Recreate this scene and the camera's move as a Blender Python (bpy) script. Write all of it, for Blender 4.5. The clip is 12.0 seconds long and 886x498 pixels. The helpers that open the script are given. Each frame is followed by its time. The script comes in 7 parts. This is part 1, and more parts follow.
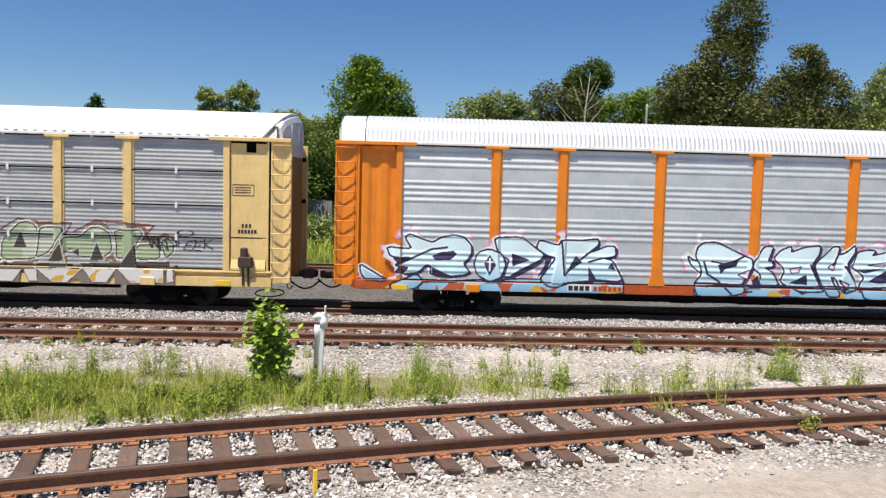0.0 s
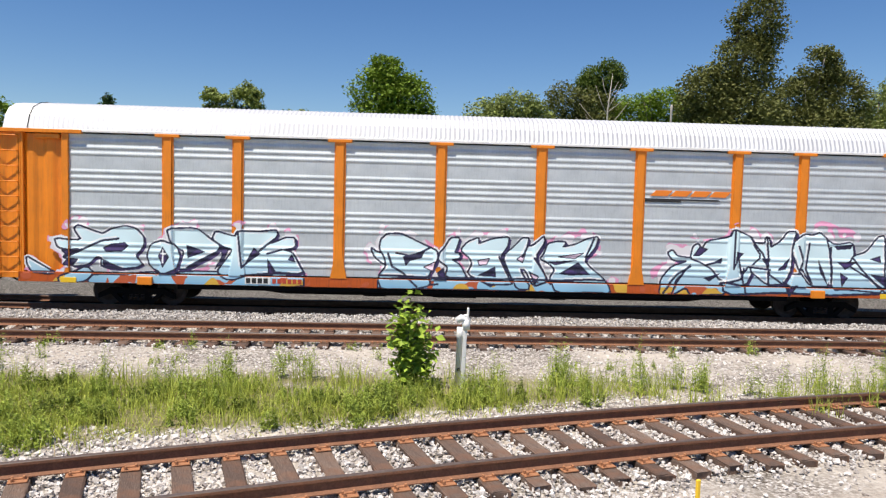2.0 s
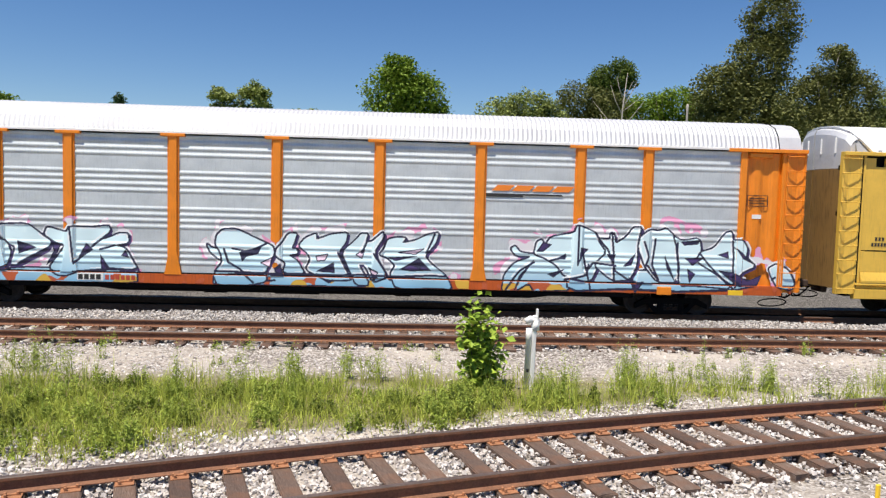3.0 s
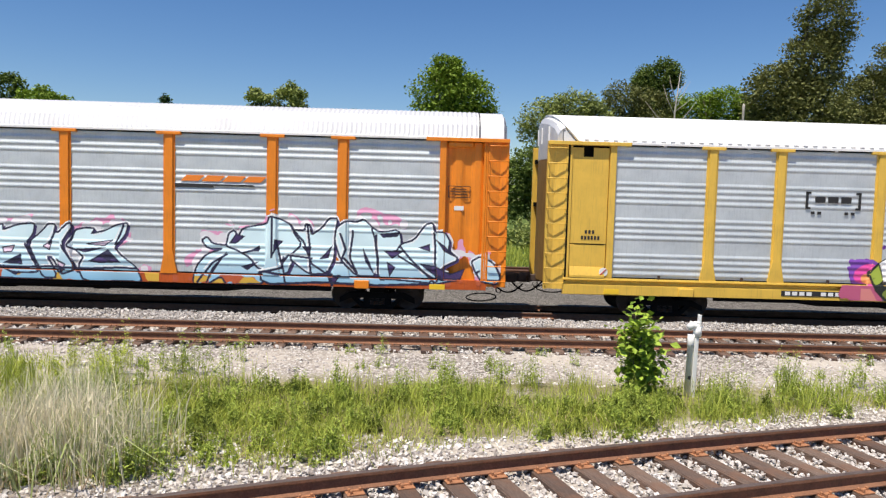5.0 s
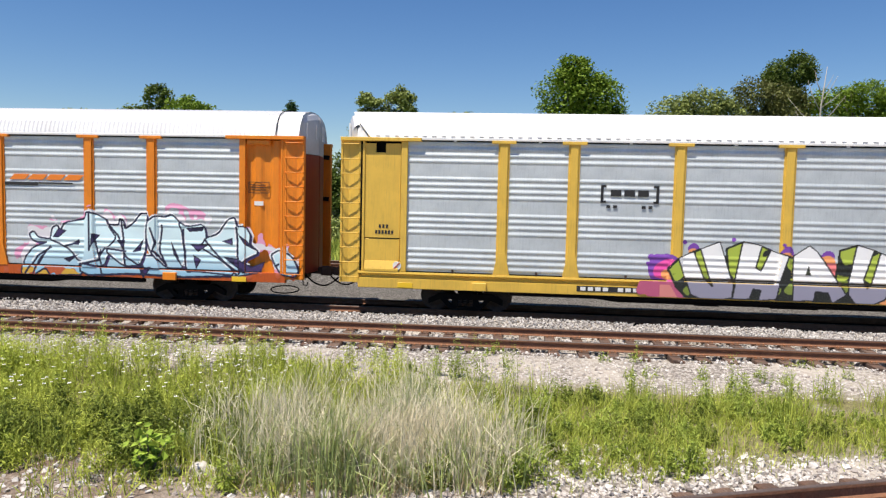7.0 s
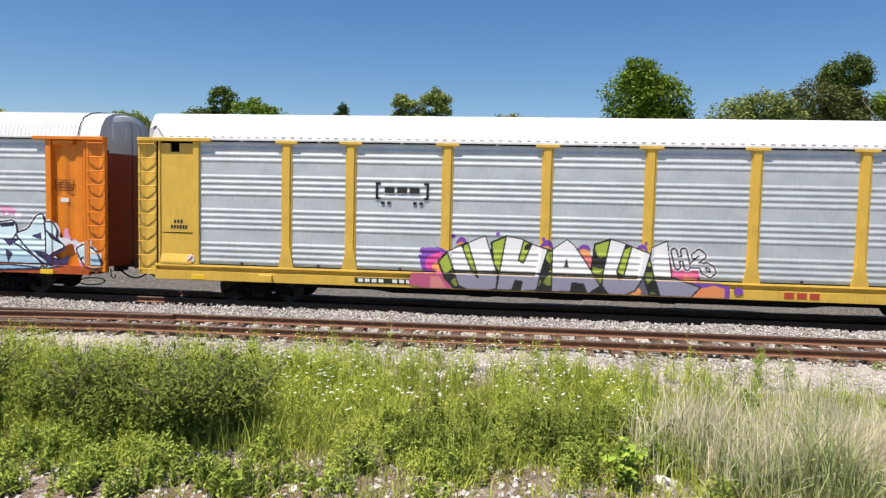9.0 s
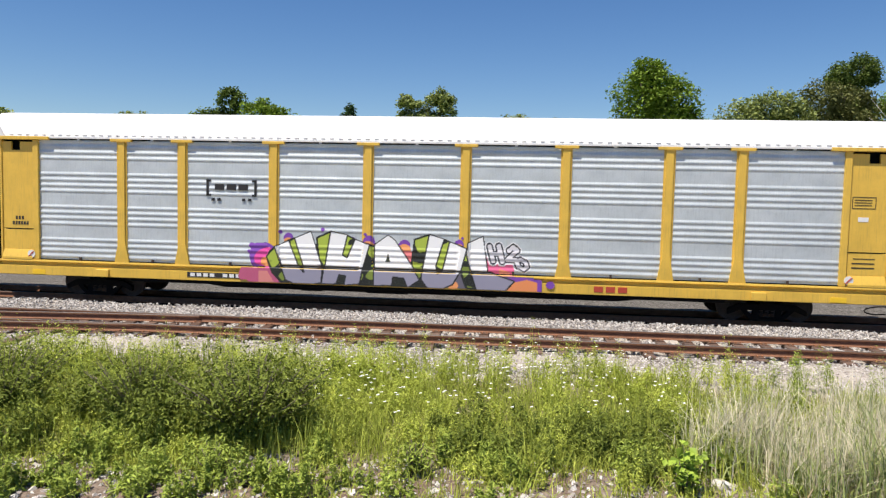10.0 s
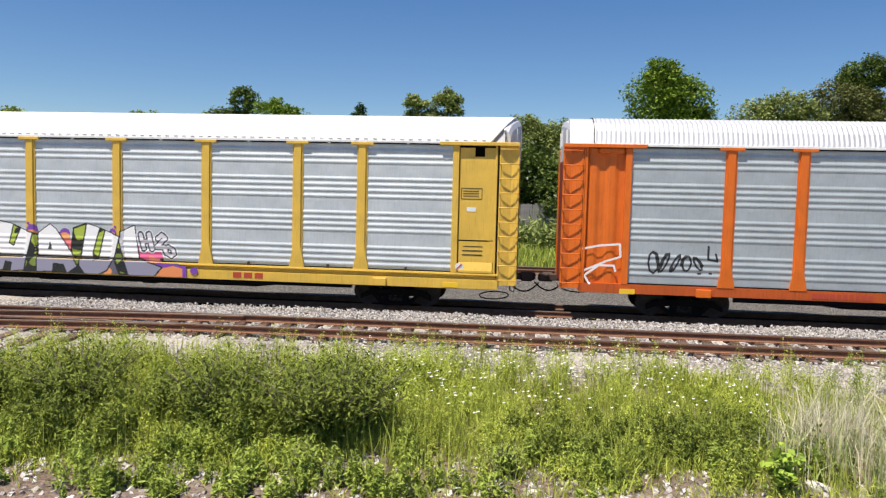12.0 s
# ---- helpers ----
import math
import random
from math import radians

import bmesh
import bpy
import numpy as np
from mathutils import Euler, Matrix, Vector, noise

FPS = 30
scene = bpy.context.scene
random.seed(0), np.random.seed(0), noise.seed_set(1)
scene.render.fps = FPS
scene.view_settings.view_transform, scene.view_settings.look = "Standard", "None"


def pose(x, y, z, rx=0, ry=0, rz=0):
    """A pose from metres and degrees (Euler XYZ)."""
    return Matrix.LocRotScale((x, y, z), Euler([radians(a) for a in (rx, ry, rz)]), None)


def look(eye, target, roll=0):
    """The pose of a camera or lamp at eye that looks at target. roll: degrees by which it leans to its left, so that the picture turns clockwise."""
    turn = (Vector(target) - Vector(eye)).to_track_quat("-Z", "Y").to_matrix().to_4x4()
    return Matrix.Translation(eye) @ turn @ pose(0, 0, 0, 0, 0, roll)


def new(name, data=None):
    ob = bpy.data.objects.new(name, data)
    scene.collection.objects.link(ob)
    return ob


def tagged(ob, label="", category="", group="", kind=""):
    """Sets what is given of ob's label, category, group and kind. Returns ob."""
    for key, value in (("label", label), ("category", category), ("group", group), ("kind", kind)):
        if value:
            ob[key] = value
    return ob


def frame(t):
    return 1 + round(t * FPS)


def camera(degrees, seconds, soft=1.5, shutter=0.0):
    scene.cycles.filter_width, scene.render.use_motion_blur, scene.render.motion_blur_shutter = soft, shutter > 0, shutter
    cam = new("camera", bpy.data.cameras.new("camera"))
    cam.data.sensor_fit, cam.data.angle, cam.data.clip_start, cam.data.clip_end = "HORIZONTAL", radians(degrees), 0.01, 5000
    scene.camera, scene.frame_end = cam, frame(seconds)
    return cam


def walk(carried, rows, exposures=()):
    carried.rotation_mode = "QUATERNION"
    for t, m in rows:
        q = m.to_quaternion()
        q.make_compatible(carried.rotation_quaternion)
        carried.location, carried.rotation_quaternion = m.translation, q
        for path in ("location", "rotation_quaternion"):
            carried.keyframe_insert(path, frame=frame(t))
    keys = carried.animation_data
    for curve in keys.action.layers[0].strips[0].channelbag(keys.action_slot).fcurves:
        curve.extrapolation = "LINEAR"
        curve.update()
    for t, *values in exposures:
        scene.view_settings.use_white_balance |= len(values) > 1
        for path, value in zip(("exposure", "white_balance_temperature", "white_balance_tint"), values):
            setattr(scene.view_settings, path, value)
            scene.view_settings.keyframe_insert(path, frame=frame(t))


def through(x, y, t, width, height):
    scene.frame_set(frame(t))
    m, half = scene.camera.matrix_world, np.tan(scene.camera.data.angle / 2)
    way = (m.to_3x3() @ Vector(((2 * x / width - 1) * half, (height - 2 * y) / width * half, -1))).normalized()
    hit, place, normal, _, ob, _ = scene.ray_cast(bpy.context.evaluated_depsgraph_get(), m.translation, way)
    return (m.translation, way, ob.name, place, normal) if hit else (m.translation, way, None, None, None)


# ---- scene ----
cam = camera(62.7, 12.0, 1.3)
PATH = [
    (0, (0.042, 0.405, 3.293), (0.148, 2.397, 3.157), 1.5),
    (0.5, (-0.634, 0.486, 3.269), (-0.528, 2.478, 3.132), 1.6),
    (1, (-1.319, 0.585, 3.251), (-1.188, 2.577, 3.117), 1.5),
    (1.5, (-1.977, 0.684, 3.229), (-1.843, 2.675, 3.094), 1.5),
    (2, (-2.604, 0.737, 3.223), (-2.471, 2.729, 3.089), 1.5),
    (2.5, (-3.216, 0.797, 3.222), (-3.083, 2.788, 3.086), 1.6),
    (3, (-3.784, 0.847, 3.217), (-3.652, 2.838, 3.081), 1.5),
    (4.8, (-5.858, 1.164, 3.201), (-5.736, 3.156, 3.065), 1.6),
    (5, (-6.1, 1.184, 3.197), (-6.026, 3.178, 3.06), 1.6),
    (5.5, (-6.672, 1.266, 3.173), (-6.759, 3.259, 3.035), 1.4),
    (6, (-7.284, 1.299, 3.184), (-7.451, 3.287, 3.044), 1.3),
    (6.5, (-8.195, 1.244, 3.208), (-8.362, 3.232, 3.069), 1.2),
    (7, (-9.454, 1.152, 3.232), (-9.621, 3.14, 3.092), 1.3),
    (8.8, (-14.533, 0.731, 3.233), (-14.718, 2.718, 3.097), 1.3),
    (9, (-14.878, 0.722, 3.255), (-15.054, 2.71, 3.117), 1.3),
    (9.5, (-15.406, 0.701, 3.265), (-15.583, 2.688, 3.126), 1.4),
    (10, (-15.538, 0.717, 3.258), (-15.717, 2.704, 3.121), 1.3),
    (10.5, (-15.574, 0.716, 3.242), (-15.752, 2.703, 3.105), 1.4),
    (11, (-15.765, 0.701, 3.236), (-15.943, 2.689, 3.099), 1.4),
    (11.5, (-16.124, 0.687, 3.237), (-16.303, 2.674, 3.1), 1.4),
    (12, (-16.634, 0.623, 3.245), (-16.814, 2.61, 3.107), 1.4),
]
walk(cam, [(t, look(eye, target, roll)) for t, eye, target, roll in PATH])

# ---- world and sun ----
SUN_EL, SUN_AZ = 68.0, 40.0      # degrees above the horizon; degrees from -y towards -x
world = bpy.data.worlds.new("world")
scene.world = world
world.use_nodes = True
wn = world.node_tree
wn.nodes.clear()
sky = wn.nodes.new("ShaderNodeTexSky")
sky.sky_type, sky.sun_disc = "NISHITA", False
sky.sun_elevation, sky.sun_rotation = radians(SUN_EL), radians(180 + SUN_AZ)
sky.air_density, sky.dust_density, sky.ozone_density = 1.0, 0.0, 4.0
wbg = wn.nodes.new("ShaderNodeBackground")
wbg.inputs["Strength"].default_value = 0.101
wout = wn.nodes.new("ShaderNodeOutputWorld")
clear = wn.nodes.new("ShaderNodeHueSaturation")
clear.inputs["Hue"].default_value, clear.inputs["Saturation"].default_value = 0.508, 1.22
wn.links.new(sky.outputs[0], clear.inputs["Color"])
wn.links.new(clear.outputs[0], wbg.inputs["Color"])
wn.links.new(wbg.outputs[0], wout.inputs["Surface"])
sun = new("sun", bpy.data.lights.new("sun", "SUN"))
sun.data.energy, sun.data.angle, sun.data.color = 6.4, radians(0.55), (1.0, 0.915, 0.8)
_e, _a = radians(SUN_EL), radians(SUN_AZ)
SUN_DIR = Vector((-math.sin(_a) * math.cos(_e), -math.cos(_a) * math.cos(_e), math.sin(_e)))
sun.matrix_world = look(SUN_DIR * 100, (0, 0, 0))
scene.view_settings.exposure = 0.08


TRAIN_TURN, SIDE_Y = -1.2, 20.9      # the train's line and the near face of its cars at x = 0


# ---- materials ----
class Mat:
    """A node material under construction."""

    def __init__(self, name, rough=0.7, metal=0.0, spec=0.5):
        self.m = bpy.data.materials.new(name)
        self.m.use_nodes = True
        self.t = self.m.node_tree
        self.b = self.t.nodes["Principled BSDF"]
        self.b.inputs["Roughness"].default_value = rough
        self.b.inputs["Metallic"].default_value = metal
        self.b.inputs["Specular IOR Level"].default_value = spec

    def node(self, kind, **values):
        n = self.t.nodes.new(kind)
        for k, v in values.items():
            if k in n.inputs:
                n.inputs[k].default_value = v
        return n

    def link(self, a, b):
        self.t.links.new(a, b)

    def coords(self, scale=(1, 1, 1), world_space=False):
        if world_space:
            src = self.node("ShaderNodeNewGeometry").outputs["Position"]
        else:
            src = self.node("ShaderNodeTexCoord").outputs["Object"]
        mp = self.node("ShaderNodeMapping")
        mp.inputs["Scale"].default_value = scale
        self.link(src, mp.inputs["Vector"])
        return mp.outputs[0]

    def noise(self, scale, detail=4.0, rough=0.6, vec=None):
        n = self.node("ShaderNodeTexNoise", Scale=scale, Detail=detail, Roughness=rough)
        if vec is not None:
            self.link(vec, n.inputs["Vector"])
        return n.outputs["Fac"]

    def ramp(self, fac, stops):
        r = self.node("ShaderNodeValToRGB")
        els = r.color_ramp.elements
        while len(els) < len(stops):
            els.new(0.5)
        for e, (p, c) in zip(els, stops):
            e.position, e.color = p, (*c, 1)
        self.link(fac, r.inputs[0])
        return r.outputs[0]

    def mix(self, fac, a, b, mode="MIX"):
        m = self.node("ShaderNodeMix")
        m.data_type, m.blend_type = "RGBA", mode
        for sock, v in ((m.inputs[0], fac), (m.inputs[6], a), (m.inputs[7], b)):
            if isinstance(v, (int, float)):
                sock.default_value = v
            elif isinstance(v, tuple):
                sock.default_value = (*v, 1)
            else:
                self.link(v, sock)
        return m.outputs[2]

    def math(self, op, a, b=0.0):
        m = self.node("ShaderNodeMath")
        m.operation = op
        for sock, v in ((m.inputs[0], a), (m.inputs[1], b)):
            if isinstance(v, (int, float)):
                sock.default_value = v
            else:
                self.link(v, sock)
        return m.outputs[0]

    def color(self, c):
        if isinstance(c, tuple):
            self.b.inputs["Base Color"].default_value = (*c, 1)
        else:
            self.link(c, self.b.inputs["Base Color"])
        return self

    def rough(self, r):
        self.link(r, self.b.inputs["Roughness"])
        return self

    def bump(self, height, strength=0.3, distance=0.01):
        n = self.node("ShaderNodeBump", Strength=strength, Distance=distance)
        self.link(height, n.inputs["Height"])
        self.link(n.outputs[0], self.b.inputs["Normal"])
        return self


def painted(name, c, dirt=(0.16, 0.11, 0.07), amount=0.35, rough=0.5, streak=True, spec=0.5):
    """Weathered paint: blotches, fine grain and vertical dirt streaks."""
    k = Mat(name, rough, 0, spec)
    big = k.noise(1.3, 5, 0.65, k.coords())
    fine = k.noise(26, 5, 0.7, k.coords())
    runs = k.noise(5, 4, 0.6, k.coords((6.0, 6.0, 0.35)))
    dull = tuple(v * 0.82 for v in c)
    col = k.mix(k.ramp(big, [(0.35, (0, 0, 0)), (0.7, (1, 1, 1))]), c, dull)
    mask = k.ramp(runs if streak else fine, [(0.52, (0, 0, 0)), (0.78, (amount, amount, amount))])
    col = k.mix(mask, col, dirt)
    col = k.mix(k.ramp(fine, [(0.62, (0, 0, 0)), (0.8, (amount * 0.6,) * 3)]), col, dirt)
    k.color(col).bump(fine, 0.12, 0.004)
    return k.m


def rusty(name, stops, scale=9, rough=0.85, bump=0.4):
    k = Mat(name, rough)
    a = k.noise(scale, 7, 0.7, k.coords())
    b = k.noise(scale * 7, 4, 0.7, k.coords())
    col = k.ramp(a, stops)
    col = k.mix(0.35, col, k.ramp(b, [(0.3, tuple(v * 0.45 for v in stops[0][1])), (0.7, tuple(min(1, v * 1.5) for v in stops[-1][1]))]))
    k.color(col).bump(b, bump, 0.006)
    return k.m


def galvanised(name, c, stain=(0.22, 0.22, 0.24)):
    """Weathered zinc sheet: soft sheen, long faint stains, small spangle."""
    k = Mat(name, 0.42, 0.6)
    big = k.noise(0.9, 5, 0.6, k.coords((1, 1, 1.6)))
    runs = k.noise(4, 5, 0.65, k.coords((7, 7, 0.5)))
    fine = k.noise(60, 3, 0.7, k.coords())
    col = k.mix(k.ramp(big, [(0.35, (0, 0, 0)), (0.75, (0.55, 0.55, 0.55))]), c, stain)
    col = k.mix(k.ramp(runs, [(0.5, (0, 0, 0)), (0.8, (0.5, 0.5, 0.5))]), col, stain)
    col = k.mix(0.12, col, k.ramp(fine, [(0.3, (0.2, 0.2, 0.2)), (0.7, (0.9, 0.9, 0.9))]))
    k.color(col)
    k.rough(k.math("MULTIPLY_ADD", k.noise(7, 4, 0.6, k.coords()), 0.3))
    return k.m


def leafy(name, dark, light, rough=0.55, through=0.25):
    """Leaves: each its own tone, with light passing through."""
    k = Mat(name, rough, 0, 0.14)
    g = k.node("ShaderNodeNewGeometry")
    rnd = g.outputs["Random Per Island"]
    big = k.noise(0.9, 4, 0.65, k.coords())
    f = k.math("ADD", k.math("MULTIPLY", rnd, 0.6), k.math("MULTIPLY", big, 0.6))
    f = k.math("SUBTRACT", f, 0.02)
    mid = tuple((a + b) / 2 for a, b in zip(dark, light))
    col = k.ramp(f, [(0.12, dark), (0.5, mid), (0.95, light)])
    k.color(col)
    tr = k.node("ShaderNodeBsdfTranslucent")
    k.link(col, tr.inputs["Color"])
    mx = k.node("ShaderNodeMixShader")
    mx.inputs[0].default_value = through * 0.65
    k.link(k.b.outputs[0], mx.inputs[1])
    k.link(tr.outputs[0], mx.inputs[2])
    k.link(mx.outputs[0], k.t.nodes["Material Output"].inputs["Surface"])
    return k.m


def stony(name, stops, per_object=False):
    """Crushed stone, each with its own tone."""
    k = Mat(name, 0.9, 0, 0.2)
    if per_object:
        rnd = k.node("ShaderNodeObjectInfo").outputs["Random"]
    else:
        rnd = k.node("ShaderNodeNewGeometry").outputs["Random Per Island"]
    fine = k.noise(40, 5, 0.7, k.coords())
    col = k.ramp(rnd, stops)
    col = k.mix(0.3, col, k.ramp(fine, [(0.3, (0.12, 0.11, 0.1)), (0.7, (0.75, 0.73, 0.7))]))
    k.color(col).bump(fine, 0.35, 0.006)
    return k.m


def ground_material():
    """Gravel, pale dust and brown soil with thin grass far off."""
    k = Mat("ground", 0.95, 0, 0.06)
    p = k.coords((1, 1, 1), True)
    patch = k.noise(0.35, 5, 0.62, p)
    patch2 = k.noise(1.1, 5, 0.65, p)
    grit = k.node("ShaderNodeTexVoronoi", Scale=22.0)
    k.link(p, grit.inputs["Vector"])
    grit2 = k.node("ShaderNodeTexVoronoi", Scale=48.0)
    k.link(p, grit2.inputs["Vector"])
    sep = k.node("ShaderNodeSeparateColor")
    k.link(grit.outputs["Color"], sep.inputs[0])
    stones = k.ramp(sep.outputs[0], [(0.0, (0.18, 0.155, 0.135)), (0.4, (0.42, 0.385, 0.35)), (1.0, (0.72, 0.68, 0.64))])
    edge = k.ramp(grit.outputs["Distance"], [(0.25, (1, 1, 1)), (0.75, (0.35, 0.33, 0.3))])
    gravel = k.mix(1.0, stones, edge, "MULTIPLY")
    dust = k.ramp(k.noise(9, 6, 0.7, p), [(0.3, (0.37, 0.325, 0.28)), (0.7, (0.57, 0.52, 0.455))])
    col = k.mix(k.ramp(patch, [(0.42, (0, 0, 0)), (0.6, (1, 1, 1))]), gravel, dust)
    soil = k.ramp(k.noise(14, 6, 0.7, p), [(0.3, (0.1, 0.068, 0.05)), (0.7, (0.29, 0.22, 0.17))])
    # soil under the meadow end of the strip, where x is low
    xyz = k.node("ShaderNodeSeparateXYZ")
    k.link(p, xyz.inputs[0])
    west = k.math("MULTIPLY", k.math("SUBTRACT", -9.0, xyz.outputs[0]), 0.2)
    west.node.use_clamp = True
    near = k.math("MULTIPLY", k.math("SUBTRACT", 14.2, xyz.outputs[1]), 0.5)
    near.node.use_clamp = True
    f = k.math("MULTIPLY", k.math("MULTIPLY", west, near), k.ramp(patch2, [(0.32, (0.6, 0.6, 0.6)), (0.55, (1, 1, 1))]))
    col = k.mix(f, col, soil)
    # pale dust of the access road in front of the siding
    lane = k.math("SUBTRACT", k.math("MULTIPLY", xyz.outputs[0], 0.24), xyz.outputs[1])
    road = k.math("MULTIPLY", k.math("ADD", lane, k.math("ADD", 7.7, k.math("MULTIPLY", patch2, 1.2))), 1.4)
    road.node.use_clamp = True
    pale = k.ramp(k.noise(6, 7, 0.7, p), [(0.3, (0.32, 0.275, 0.23)), (0.7, (0.46, 0.405, 0.35))])
    col = k.mix(road, col, pale)
    # thatch and dry litter under the grass strip
    arc = k.math("SUBTRACT", k.math("SUBTRACT", xyz.outputs[1], k.math("MULTIPLY", xyz.outputs[0], 0.262)), 12.0)
    arc = k.math("ADD", arc, k.math("MULTIPLY", k.math("MULTIPLY", xyz.outputs[0], xyz.outputs[0]), 0.0062))
    a1 = k.math("MULTIPLY", arc, 2.0)
    a1.node.use_clamp = True
    a2 = k.math("MULTIPLY", k.math("SUBTRACT", 14.3, xyz.outputs[1]), 1.4)
    a2.node.use_clamp = True
    a3 = k.math("MULTIPLY", k.math("SUBTRACT", 2.5, xyz.outputs[0]), 0.4)
    a3.node.use_clamp = True
    thatch = k.math("MULTIPLY", k.math("MULTIPLY", a1, k.math("MULTIPLY", a2, a3)), k.ramp(patch2, [(0.3, (0.25, 0.25, 0.25)), (0.5, (0.95, 0.95, 0.95))]))
    a4 = k.math("MULTIPLY", k.math("SUBTRACT", xyz.outputs[1], 9.5), 2.0)
    a4.node.use_clamp = True
    thatch = k.math("MULTIPLY", thatch, a4)
    litter = k.ramp(k.noise(17, 6, 0.7, p), [(0.3, (0.1, 0.095, 0.04)), (0.7, (0.3, 0.27, 0.13))])
    col = k.mix(thatch, col, litter)
    far = k.math("MULTIPLY", k.math("SUBTRACT", xyz.outputs[1], 34.5), 0.6)
    far.node.use_clamp = True
    grass = k.ramp(k.noise(2.5, 7, 0.7, p), [(0.3, (0.05, 0.085, 0.02)), (0.7, (0.13, 0.17, 0.045))])
    col = k.mix(far, col, grass)
    # grey gravel on the low ground behind the train
    rear = k.math("MULTIPLY", k.math("SUBTRACT", xyz.outputs[1], 23.4), 1.0)
    rear.node.use_clamp = True
    rear = k.math("MULTIPLY", rear, k.math("SUBTRACT", 1.0, far))
    col = k.mix(rear, col, k.mix(1.0, k.ramp(sep.outputs[0], [(0.0, (0.09, 0.085, 0.08)), (0.5, (0.2, 0.19, 0.175)), (1.0, (0.36, 0.34, 0.32))]), edge, "MULTIPLY"))
    # bed of the train's track: near-black, the shade below the cars painted in
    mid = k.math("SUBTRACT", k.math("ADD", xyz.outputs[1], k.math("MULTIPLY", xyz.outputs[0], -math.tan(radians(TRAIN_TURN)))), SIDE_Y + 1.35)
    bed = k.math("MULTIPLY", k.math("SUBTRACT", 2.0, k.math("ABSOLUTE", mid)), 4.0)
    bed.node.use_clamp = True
    bed_shade = k.ramp(k.noise(8, 6, 0.7, p), [(0.3, (0.006, 0.005, 0.005)), (0.7, (0.02, 0.017, 0.015))])
    col = k.mix(bed, col, bed_shade)
    k.color(col)
    h = k.math("ADD", k.math("MULTIPLY", grit.outputs["Distance"], -1.0), k.math("MULTIPLY", grit2.outputs["Distance"], -0.4))
    k.bump(h, 0.8, 0.03)
    return k.m


